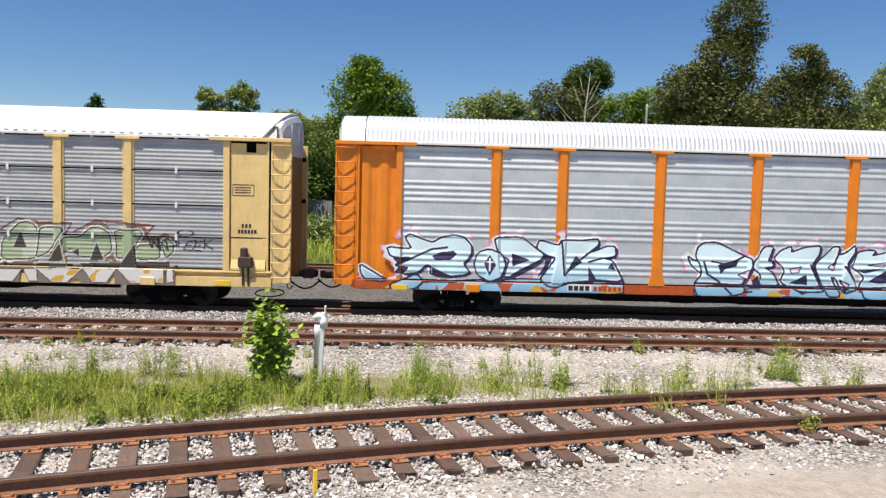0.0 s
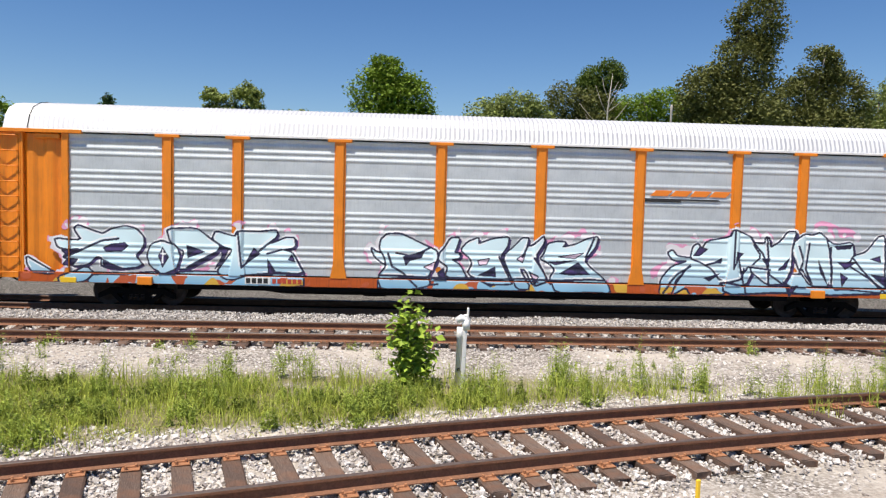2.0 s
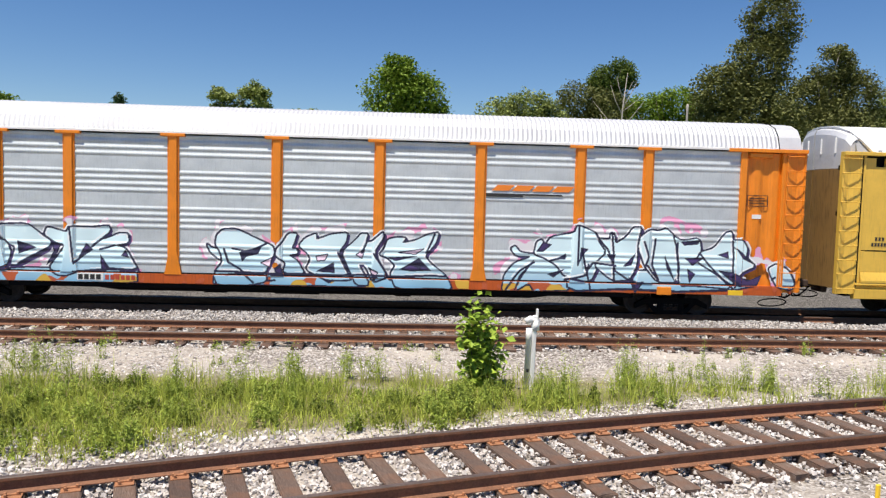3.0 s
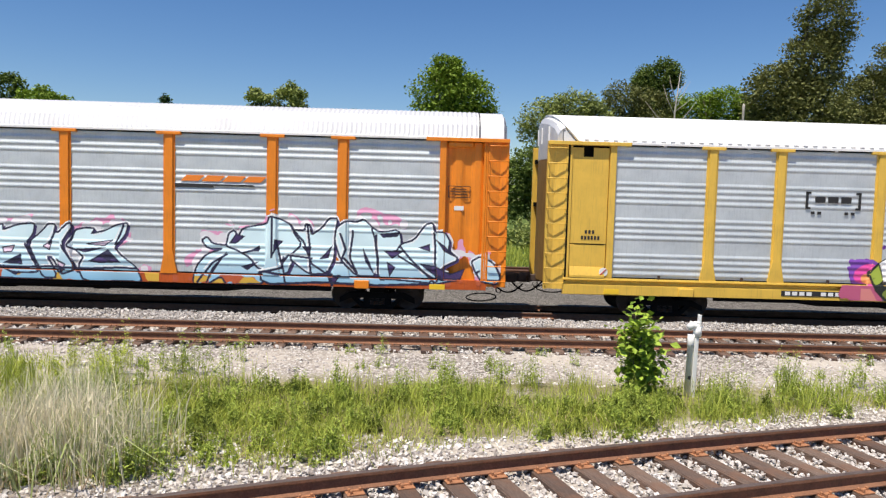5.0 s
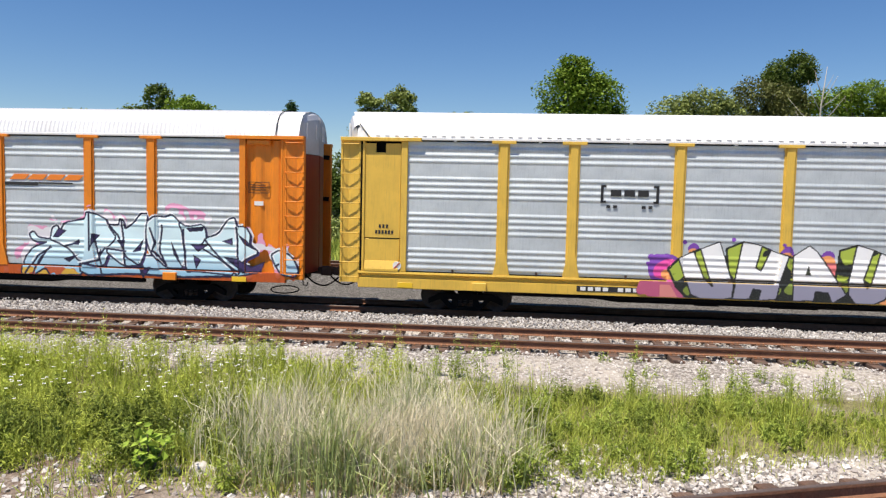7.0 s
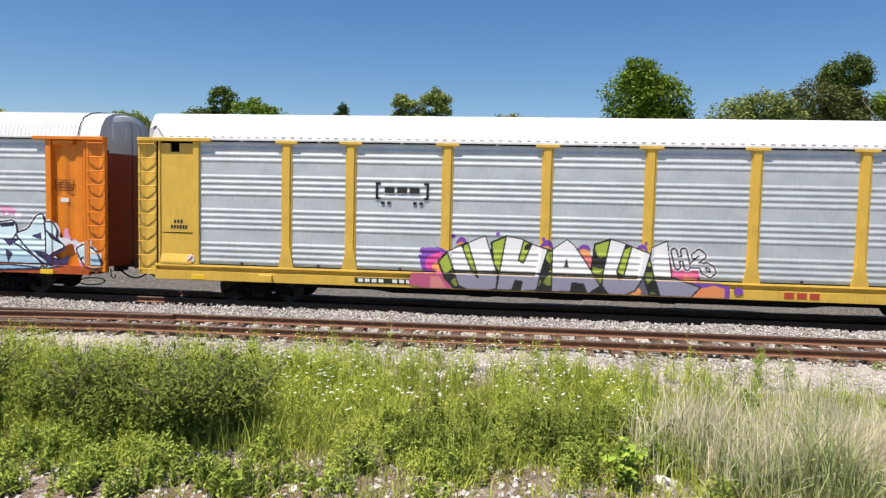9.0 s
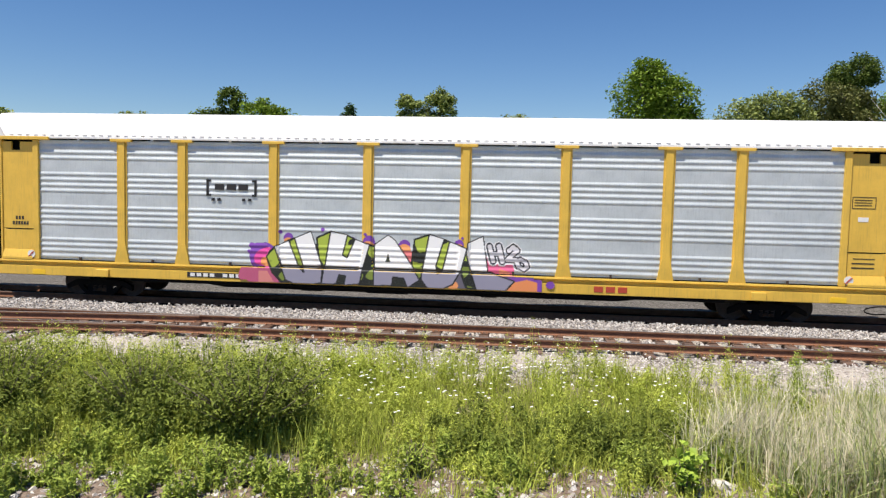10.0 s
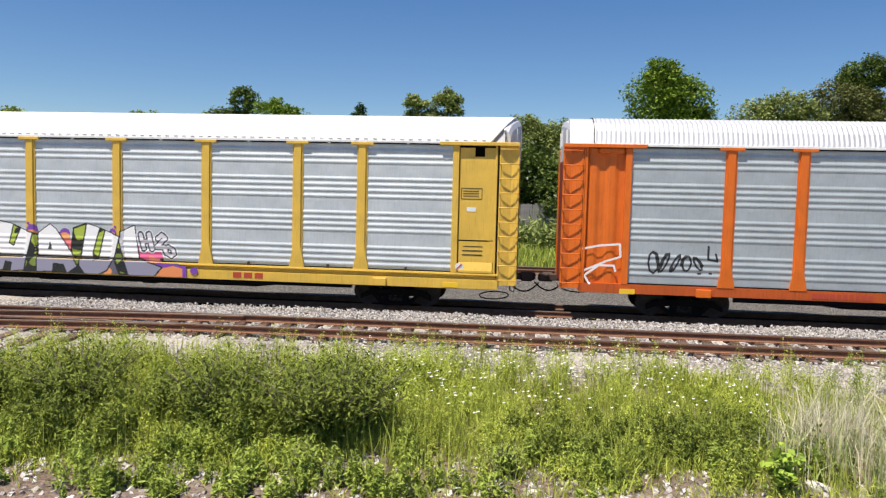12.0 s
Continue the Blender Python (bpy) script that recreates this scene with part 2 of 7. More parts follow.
M = dict(
    ground=ground_material(),
    steel=galvanised("galvanised_steel", (0.68, 0.73, 0.75), (0.38, 0.43, 0.46)),
    steel_dull=galvanised("dull_galvanised_steel", (0.52, 0.53, 0.54), (0.27, 0.27, 0.28)),
    steel_blue=galvanised("blue_grey_steel", (0.52, 0.58, 0.6), (0.29, 0.33, 0.35)),
    roof_white=painted("white_roof_paint", (0.86, 0.86, 0.85), (0.45, 0.43, 0.4), 0.2, 0.45),
    roof_zinc=galvanised("zinc_roof_sheet", (0.66, 0.67, 0.69), (0.46, 0.46, 0.48)),
    orange=painted("orange_paint", (0.84, 0.25, 0.01), (0.2, 0.07, 0.03), 0.35),
    red_orange=painted("red_orange_paint", (0.76, 0.16, 0.008), (0.2, 0.05, 0.03), 0.4),
    # end doors: grimy yellow and weathered red, darkened for the shade between cars
    dirty_shaded_yellow=painted("grimy_shaded_yellow_end_paint", (0.24, 0.14, 0.045), (0.03, 0.02, 0.014), 0.95),
    end_red=painted("weathered_shaded_red_end_paint", (0.24, 0.03, 0.016), (0.06, 0.025, 0.02), 0.5),
    yellow=painted("yellow_paint", (0.78, 0.5, 0.075), (0.2, 0.13, 0.06), 0.35),
    sill_red=painted("weathered_red_sill_paint", (0.55, 0.1, 0.012), (0.12, 0.03, 0.02), 0.6),
    cream=painted("faded_yellow_paint", (0.86, 0.62, 0.26), (0.25, 0.15, 0.08), 0.35),
    grime=painted("grimy_brown_steel", (0.07, 0.045, 0.035), (0.02, 0.015, 0.012), 0.6, 0.8),
    # black steel; on trucks and ties it also holds the shade below the cars
    black=painted("black_steel_and_shade", (0.01, 0.009, 0.009), (0.022, 0.018, 0.015), 0.5, 0.9, True, 0.08),
    void=Mat("dark_gap", 0.95, 0, 0.05).color((0.008, 0.008, 0.008)).m,
    white=painted("white_paint", (0.82, 0.82, 0.8), (0.4, 0.36, 0.3), 0.25),
    stencil=Mat("black_stencil_paint", 0.7).color((0.02, 0.02, 0.022)).m,
    white_mark=Mat("white_stencil_paint", 0.6).color((0.78, 0.78, 0.76)).m,
    red_mark=Mat("red_stencil_paint", 0.6).color((0.45, 0.06, 0.03)).m,
    orange_mark=Mat("orange_stencil_paint", 0.55).color((0.8, 0.22, 0.02)).m,
    amber=Mat("amber_reflector", 0.35).color((0.85, 0.55, 0.03)).m,
    rail_top=rusty("worn_rail_head", [(0.3, (0.05, 0.035, 0.028)), (0.7, (0.12, 0.085, 0.07))], 5, 0.5, 0.1),
    rust=rusty("rail_rust", [(0.3, (0.12, 0.054, 0.03)), (0.7, (0.26, 0.122, 0.066))], 6),
    plate=rusty("tie_plate_rust", [(0.3, (0.21, 0.09, 0.042)), (0.7, (0.42, 0.19, 0.09))], 8),
    plate_dark=rusty("grimy_plate_rust", [(0.3, (0.075, 0.042, 0.028)), (0.7, (0.17, 0.095, 0.06))], 8),
    wheel=rusty("wheel_steel", [(0.3, (0.03, 0.022, 0.018)), (0.7, (0.08, 0.055, 0.045))], 8),
    bark=rusty("bark", [(0.3, (0.07, 0.055, 0.042)), (0.7, (0.2, 0.165, 0.13))], 3, 0.95, 0.8),
    pale_bark=rusty("pale_dead_wood", [(0.3, (0.3, 0.27, 0.23)), (0.7, (0.5, 0.46, 0.4))], 3, 0.95, 0.5),
    grey_wood=rusty("grey_fence_wood", [(0.3, (0.16, 0.15, 0.135)), (0.7, (0.34, 0.32, 0.29))], 5, 0.95, 0.5),
    stone=stony("limestone_ballast", [(0.0, (0.17, 0.13, 0.11)), (0.25, (0.42, 0.37, 0.335)), (0.6, (0.64, 0.59, 0.545)), (1.0, (0.82, 0.78, 0.74))]),
    stone_grey=stony("grey_ballast", [(0.0, (0.12, 0.1, 0.09)), (0.4, (0.33, 0.3, 0.275)), (1.0, (0.64, 0.6, 0.56))]),
    leaf_fresh=leafy("fresh_leaves", (0.06, 0.13, 0.014), (0.42, 0.55, 0.075), 0.5, 0.2),
    leaf_maple=leafy("maple_leaves", (0.1, 0.16, 0.018), (0.26, 0.37, 0.05), 0.55, 0.25),
    leaf_oak=leafy("olive_leaves", (0.1, 0.115, 0.036), (0.2, 0.21, 0.07), 0.55, 0.25),
    leaf_dark=leafy("dark_leaves", (0.06, 0.095, 0.02), (0.17, 0.23, 0.05)),
    leaf_far=leafy("far_leaves", (0.17, 0.21, 0.065), (0.36, 0.41, 0.13)),
    leaf_conifer=leafy("conifer_needles", (0.04, 0.08, 0.035), (0.11, 0.18, 0.07)),
    grass=leafy("green_grass", (0.13, 0.18, 0.02), (0.57, 0.62, 0.12), 0.6, 0.3),
    grass_pale=leafy("dry_reed_grass", (0.5, 0.45, 0.3), (0.9, 0.82, 0.62), 0.7, 0.2),
    weed=leafy("weed_leaves", (0.105, 0.15, 0.02), (0.42, 0.51, 0.095), 0.6, 0.22),
    petal=Mat("white_petals", 0.7).color((0.85, 0.85, 0.8)).m,
)


def tie_material():
    k = Mat("weathered_tie", 0.95, 0, 0.2)
    rnd = k.node("ShaderNodeObjectInfo").outputs["Random"]
    grain = k.noise(7, 7, 0.7, k.coords((14, 1.2, 14)))
    stain = k.noise(3, 4, 0.6, k.coords())
    col = k.ramp(grain, [(0.3, (0.06, 0.04, 0.03)), (0.55, (0.2, 0.145, 0.115)), (0.8, (0.36, 0.28, 0.23))])
    col = k.mix(k.ramp(rnd, [(0.0, (0, 0, 0)), (1.0, (0.8, 0.8, 0.8))]), col, (0.06, 0.04, 0.034))
    col = k.mix(k.ramp(stain, [(0.45, (0, 0, 0)), (0.7, (0.6, 0.6, 0.6))]), col, (0.2, 0.1, 0.06))
    k.color(col).bump(grain, 0.6, 0.012)
    return k.m


M["tie"] = tie_material()
M["reed"] = leafy("blue_green_reed_blades", (0.11, 0.16, 0.045), (0.5, 0.56, 0.22), 0.6, 0.28)
M["meadow"] = leafy("meadow_leaves", (0.17, 0.215, 0.022), (0.62, 0.68, 0.13), 0.6, 0.32)
M["straw"] = leafy("brown_dead_stalks", (0.2, 0.14, 0.08), (0.55, 0.42, 0.26), 0.8, 0.1)
M["bush"] = leafy("bush_leaves", (0.045, 0.068, 0.012), (0.27, 0.325, 0.055), 0.6, 0.15)


def paint_layer(name):
    """Spray paint: the colour of each spot comes with the mesh."""
    k = Mat(name, 0.5)
    a = k.node("ShaderNodeVertexColor")
    a.layer_name = "paint"
    fine = k.noise(35, 4, 0.7, k.coords())
    k.color(k.mix(k.ramp(fine, [(0.5, (0, 0, 0)), (0.85, (0.18, 0.18, 0.18))]), a.outputs[0], (0.5, 0.5, 0.52)))
    return k.m


M["spray"] = paint_layer("spray_paint")


# ---- mesh helpers ----
RNG = np.random.default_rng(7)


def mesh_np(name, verts, faces, mats, smooth=False, index=None):
    """A mesh from arrays: verts n x 3, faces m x 3 or m x 4."""
    me = bpy.data.meshes.new(name)
    verts, faces = np.asarray(verts, np.float32), np.asarray(faces, np.int32)
    n, k = faces.shape
    me.vertices.add(len(verts))
    me.vertices.foreach_set("co", verts.ravel())
    me.loops.add(n * k)
    me.loops.foreach_set("vertex_index", faces.ravel())
    me.polygons.add(n)
    me.polygons.foreach_set("loop_start", np.arange(n, dtype=np.int32) * k)
    for m in mats if isinstance(mats, (list, tuple)) else [mats]:
        me.materials.append(m)
    if index is not None:
        me.polygons.foreach_set("material_index", np.asarray(index, np.int32))
    me.polygons.foreach_set("use_smooth", np.full(n, smooth))
    me.update(calc_edges=True)
    return me


def bm_mesh(name, bm, mat, smooth=False):
    me = bpy.data.meshes.new(name)
    bm.normal_update()
    bm.to_mesh(me)
    bm.free()
    me.materials.append(mat)
    if smooth:
        me.polygons.foreach_set("use_smooth", np.full(len(me.polygons), True))
    return me


def add_box(bm, x0, x1, y0, y1, z0, z1, bevel=0.0):
    made = bmesh.ops.create_cube(bm, size=1.0)["verts"]
    for v in made:
        v.co = Vector((x0 if v.co.x < 0 else x1, y0 if v.co.y < 0 else y1, z0 if v.co.z < 0 else z1))
    if bevel:
        edges = list({e for v in made for e in v.link_edges})
        bmesh.ops.bevel(bm, geom=edges, offset=bevel, segments=1, affect="EDGES", profile=0.5)


def box_mesh(name, mat, *boxes, bevel=0.008):
    bm = bmesh.new()
    for b in boxes:
        add_box(bm, *b, bevel=bevel)
    return bm_mesh(name, bm, mat)


def prism_mesh(name, mat, outline, x0, x1, smooth=False):
    """A profile in y, z drawn out along x, with closed ends."""
    bm = bmesh.new()
    a = [bm.verts.new((x0, y, z)) for y, z in outline]
    b = [bm.verts.new((x1, y, z)) for y, z in outline]
    n = len(a)
    for i in range(n):
        bm.faces.new((a[i], a[(i + 1) % n], b[(i + 1) % n], b[i]))
    bm.faces.new(a[::-1])
    bm.faces.new(b)
    bmesh.ops.recalc_face_normals(bm, faces=bm.faces)
    return bm_mesh(name, bm, mat, smooth)


def tube_mesh(name, mat, runs, sides=8, smooth=True):
    """Tubes along runs of (point, radius)."""
    verts, faces = [], []
    ring = np.arange(sides) * 2 * math.pi / sides
    for run in runs:
        pts = [Vector(p) for p, _ in run]
        base = len(verts)
        for i, (p, r) in enumerate(run):
            d = (pts[min(i + 1, len(pts) - 1)] - pts[max(i - 1, 0)]).normalized()
            u = d.orthogonal().normalized() if i == 0 else (u - d * u.dot(d)).normalized()
            w = d.cross(u)
            for a in ring:
                verts.append(pts[i] + (u * math.cos(a) + w * math.sin(a)) * r)
        for i in range(len(run) - 1):
            for j in range(sides):
                k = (j + 1) % sides
                faces.append((base + i * sides + j, base + i * sides + k, base + (i + 1) * sides + k, base + (i + 1) * sides + j))
        for i in (0, len(run) - 1):
            c = len(verts)
            verts.append(pts[i])
            for j in range(sides):
                k = (j + 1) % sides
                faces.append((c, c, base + i * sides + j, base + i * sides + k))
    bm = bmesh.new()
    vs = [bm.verts.new(v) for v in verts]
    for f in faces:
        q = list(dict.fromkeys(f))
        bm.faces.new([vs[i] for i in q])
    bmesh.ops.recalc_face_normals(bm, faces=bm.faces)
    return bm_mesh(name, bm, mat, smooth)


def part(name, me, parent, label="", at=None):
    ob = new(name, me)
    ob.parent = parent
    if at is not None:
        ob.matrix_basis = at
    return tagged(ob, label) if label else ob


CACHE = {}


def cached(key, make):
    if key not in CACHE:
        CACHE[key] = make()
    return CACHE[key]


# ---- the lie of the land ----
RAIL_D, RAIL_C = 16.745, 18.25       # the two rails of the middle track
RAIL_Z = 0.03
TRUCK_DROP = -0.17               # the trucks stand this much lower than they were drawn
_ct, _st = math.cos(radians(TRAIN_TURN)), math.sin(radians(TRAIN_TURN))


def near_rail(x):
    """The far rail of the curved nearest track."""
    xx = max(-12.0, min(16.0, x))
    y = 11.0 + 0.262 * xx - 0.0062 * xx * xx
    return y + (x - xx) * (0.262 - 0.0124 * xx)


def near_slope(x):
    xx = max(-12.0, min(16.0, x))
    return math.atan(0.262 - 0.0124 * xx)


def train_y(x):
    """The centre line of the train's track."""
    return SIDE_Y + 1.5 + x * _st / _ct


near_np = np.vectorize(near_rail)


def ground_z(x, y):
    """Height of the ground: flat yard with shallow waves, dropping a little to the meadow end."""
    x, y = np.asarray(x, float), np.asarray(y, float)
    z = 0.025 * np.sin(0.9 * x + 0.6 * y) * np.sin(0.7 * y - 0.35 * x) + 0.012 * np.sin(2.9 * x) * np.cos(3.3 * y)
    z = z - 0.02 - 0.07 * np.clip((-10 - x) / 6, 0, 1) * np.clip((15 - y) / 3, 0, 1)
    # the siding's bed, dug a little so that the ties stand free
    off = np.abs(y - near_np(x) + 0.78)
    z = np.where((x > -45) & (x < 42), z - 0.075 * np.clip((2.0 - off) / 0.5, 0, 1), z)
    # ballast shoulders of the far tracks
    z = z + 0.07 * np.clip((y - 15.7) / 0.4, 0, 1) * np.clip((35.5 - y) / 1.0, 0, 1)
    z = z - 0.11 * np.clip((1.35 - np.abs(y - 17.5)) / 0.2, 0, 1)
    # the train's track lies a little lower than the main track
    bed = y + 0.021 * x
    z = z - 0.2 * np.clip((bed - 20.2) / 0.5, 0, 1) * np.clip((25.3 - bed) / 1.0, 0, 1)
    # the ground falls behind the train's track
    z = z - 0.32 * np.clip((y - 24.3) / 1.0, 0, 1) * np.clip((31.5 - y) / 2.0, 0, 1)
    return z


def build_ground():
    xs = np.concatenate([[-4000, -1200, -400, -150, -90], np.arange(-60, 50.1, 0.4), [80, 150, 400, 1200, 4000]])
    ys = np.concatenate([[-4000, -1200, -300, -60, -20], np.arange(-4, 38.1, 0.35), [42, 48, 56, 70, 100, 200, 500, 1500, 4900]])
    gx, gy = np.meshgrid(xs, ys)
    gz = ground_z(gx, gy)
    v = np.stack([gx, gy, gz], -1).reshape(-1, 3)
    nx, ny = len(xs), len(ys)
    i, j = np.meshgrid(np.arange(nx - 1), np.arange(ny - 1))
    a = (j * nx + i).ravel()
    f = np.stack([a, a + 1, a + nx + 1, a + nx], -1)
    tagged(new("ground", mesh_np("ground", v, f, M["ground"], True)), "pale gravel and dust yard with patches of brown soil", "ground", kind="structure")


build_ground()

# ---- tracks ----
RAIL_OUTLINE = [(-0.07, 0), (0.07, 0), (0.07, 0.012), (0.012, 0.032), (0.01, 0.12), (0.036, 0.135), (0.036, 0.165), (0.03, 0.172), (-0.03, 0.172), (-0.036, 0.165), (-0.036, 0.135), (-0.01, 0.12), (-0.012, 0.032), (-0.07, 0.012)]


def rail_mesh(name, points, base_z):
    """A rail along plan points; the running surface is worn bright."""
    n = len(RAIL_OUTLINE)
    verts, faces, idx = [], [], []
    for i, (x, y) in enumerate(points):
        p, q = points[max(i - 1, 0)], points[min(i + 1, len(points) - 1)]
        d = Vector((q[0] - p[0], q[1] - p[1])).normalized()
        for o, z in RAIL_OUTLINE:
            verts.append((x - d.y * o, y + d.x * o, base_z + z))
    for i in range(len(points) - 1):
        for k in range(n):
            l = (k + 1) % n
            faces.append((i * n + k, (i + 1) * n + k, (i + 1) * n + l, i * n + l))
            idx.append(1 if k in (6, 7, 8) else 0)
    return mesh_np(name, verts, faces, [M["rust"], M["rail_top"]], False, idx)


def tie_meshes():
    out = []
    for k in range(5):
        bm = bmesh.new()
        add_box(bm, -0.115, 0.115, -1.28, 1.28, -0.17, 0.0, bevel=0.014)
        for v in bm.verts:
            v.co += Vector((random.uniform(-0.012, 0.012), random.uniform(-0.03, 0.03), random.uniform(-0.008, 0.006)))
        out.append(bm_mesh("tie", bm, M["tie"]))
    return out


TIES = tie_meshes()
PLATE = box_mesh("tie_plate", M["plate"], (-0.1, 0.1, -0.19, 0.19, 0.0, 0.016), (-0.075, 0.075, 0.075, 0.11, 0.014, 0.034), (-0.075, 0.075, -0.11, -0.075, 0.014, 0.034), bevel=0.004)
PLATE_DARK = PLATE.copy()
PLATE_DARK.materials[0] = M["plate_dark"]
SPIKES = box_mesh("spike", M["plate"], *[(x - 0.014, x + 0.014, y - 0.018, y + 0.018, 0.014, 0.055) for x, y in ((-0.06, 0.1), (0.06, 0.1), (-0.06, -0.1), (0.06, -0.1), (0.05, 0.155), (-0.05, -0.155))], bevel=0.005)


# near-black copies of the ties, the train's shade put into their colour
def shaded_copy(me):
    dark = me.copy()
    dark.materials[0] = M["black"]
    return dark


SHADED_TIES = [shaded_copy(t) for t in TIES]


def build_track(label, centre, slope, x0, x1, step, rail_top, plates=True, rail_gap=0.7525, plate=None, ties=None):
    track = new("railway_track")
    tagged(track, label, "railway track", kind="structure")
    base = rail_top - 0.172
    xs = np.arange(x0, x1, 0.8)
    for side in (1, -1):
        pts = [(x - math.sin(slope(x)) * side * rail_gap, centre(x) + math.cos(slope(x)) * side * rail_gap) for x in xs]
        part("rail", rail_mesh("rail", pts, base), track)
    x = x0
    while x < x1:
        a = slope(x)
        m = pose(x, centre(x), base - 0.016, 0, 0, math.degrees(a) + random.uniform(-1.2, 1.2))
        shift = pose(0, random.uniform(-0.07, 0.07), random.uniform(-0.008, 0.004))
        part("tie", random.choice(ties or TIES), track, at=m @ shift)
        if plates:
            for side in (1, -1):
                at = m @ pose(0, side * rail_gap, 0, 0, 0, random.uniform(-2, 2))
                part("tie_plate", plate or PLATE, track, at=at)
                part("spike", SPIKES, track, at=at)
        x += step * math.cos(a) * random.uniform(0.93, 1.07)
    return track


def near_centre(x):
    a = near_slope(x)
    return near_rail(x) - 0.7525 / math.cos(a)


def stones(name, label, centres, sizes, mat, flat=0.7):
    """Crushed stones as jittered blocks, all in one mesh."""
    n = len(centres)
    cube = np.array([(x, y, z) for x in (-1, 1) for y in (-1, 1) for z in (-1, 1)], float)
    quad = np.array([(0, 1, 3, 2), (4, 6, 7, 5), (0, 4, 5, 1), (2, 3, 7, 6), (0, 2, 6, 4), (1, 5, 7, 3)])
    v = cube[None] * (0.5 + 0.28 * RNG.standard_normal((n, 8, 3)).clip(-1.4, 1.4) * 0.6)
    v *= sizes[:, None, None] * RNG.uniform(0.65, 1.25, (n, 1, 3))
    v[..., 2] *= flat
    a, b, c = RNG.uniform(0, 6.28, n), RNG.normal(0, 0.5, n), RNG.normal(0, 0.5, n)
    x, y, z = v[..., 0], v[..., 1], v[..., 2]
    y, z = y * np.cos(b)[:, None] - z * np.sin(b)[:, None], y * np.sin(b)[:, None] + z * np.cos(b)[:, None]
    x, z = x * np.cos(c)[:, None] + z * np.sin(c)[:, None], z * np.cos(c)[:, None] - x * np.sin(c)[:, None]
    x, y = x * np.cos(a)[:, None] - y * np.sin(a)[:, None], x * np.sin(a)[:, None] + y * np.cos(a)[:, None]
    v = np.stack([x, y, z], -1) + centres[:, None, :]
    f = (np.arange(n) * 8)[:, None, None] + quad[None]
    ob = new(name, mesh_np(name, v.reshape(-1, 3), f.reshape(-1, 4), mat))
    return tagged(ob, label, "gravel", kind="stuff")


def build_ballast():
    # nearest track: thick pale stones between and beside the ties
    n = 42000
    x = RNG.uniform(-13, 15, n)
    off = RNG.uniform(-2.3, 1.9, n)
    a = np.vectorize(near_slope)(x)
    yc = np.vectorize(near_centre)(x)
    y = yc + off / np.cos(a)
    keep = (np.abs(off) < 1.25) | (RNG.random(n) < np.where(off < 0, 0.75, 0.6))
    keep &= ~((off < -1.25) & (x > 0.5 + 0.9 * np.sin(3 * x)) & (RNG.random(n) < 0.75))
    x, y, off = x[keep], y[keep], off[keep]
    z = np.where(np.abs(off) < 1.25, RNG.uniform(-0.085, -0.03, len(x)), np.maximum(ground_z(x, y), -0.06) + RNG.uniform(-0.01, 0.015, len(x)))
    stones("ballast", "pale crushed limestone ballast between weathered ties", np.stack([x, y, z], -1), RNG.uniform(0.024, 0.05, len(x)), M["stone"])
    # loose gravel towards the middle track and on its shoulder
    n = 20000
    x = RNG.uniform(-30, 16, n)
    y = RNG.uniform(18.35, 20.3, n) + np.where(x < 0, -x * 0.02, 0) * RNG.random(n)
    z = ground_z(x, y) + RNG.uniform(-0.01, 0.03, n) + 0.015
    stones("shoulder_ballast", "grey crushed stone on the track shoulder", np.stack([x, y, z], -1), RNG.uniform(0.026, 0.056, n), M["stone_grey"])
    n = 12000
    x, y = RNG.uniform(-30, 16, n), RNG.uniform(13.6, 16.7, n)
    stones("pale_gravel", "pale crushed stone beside the main track", np.stack([x, y, ground_z(x, y) + RNG.uniform(-0.015, 0.008, n)], -1), RNG.uniform(0.02, 0.05, n), M["stone"])
    n = 7500
    x, y = RNG.uniform(-31, 17, n), RNG.uniform(RAIL_D, RAIL_C, n)
    stones("track_ballast", "grey crushed stone between the rails", np.stack([x, y, np.full(n, -0.025)], -1), RNG.uniform(0.04, 0.07, n), M["stone_grey"])
    n = 9000
    x = RNG.uniform(-24, -5, n)
    y = RNG.uniform(7.6, 10.8, n)
    keep = (RNG.random(n) < np.where(x < -11, 0.5, 1.0)) & (y < np.where(x < -11, 9.8, near_np(x) + 2.6))
    x, y = x[keep], y[keep]
    stones("loose_gravel", "scattered pale stones on bare soil", np.stack([x, y, ground_z(x, y) + 0.005], -1), RNG.uniform(0.02, 0.065, len(x)), M["stone"])


build_track("rusty curved siding with weathered ties and rusty plates", near_centre, near_slope, -40, 40, 0.56, 0.195)
build_track("straight rusty main track with sunken ties", lambda x: (RAIL_C + RAIL_D) / 2, lambda x: 0.0, -52, 42, 0.6, 0.215, plate=PLATE_DARK)
build_track("shaded rusty track under the freight train", train_y, lambda x: radians(TRAIN_TURN), -90, 70, 0.6, RAIL_Z, plates=False, ties=SHADED_TIES)
build_track("rusty track in grass behind the train", lambda x: 33.2 + x * _st, lambda x: radians(TRAIN_TURN), -60, 50, 0.6, 0.22, plates=False)
build_ballast()


def build_switch():
    """Rails that branch off the main track at its western end, with a few long timbers."""
    switch = new("railway_switch")
    tagged(switch, "rusty branching switch rails with long timbers", "railway track", kind="structure")
    for side in (-0.7525, 0.7525):
        pts = [(x, 17.5 + side * 0.93 - 0.011 * (x + 22) ** 2) for x in np.arange(-40, -22.9, 0.7)]
        part("rail", rail_mesh("rail", pts, 0.028), switch)
    for k in range(5):
        part("tie", TIES[k], switch, at=pose(-26.2 - 0.75 * k, 15.9 - 0.06 * k, 0.02, 0, 0, 4 + 2 * k))


build_switch()

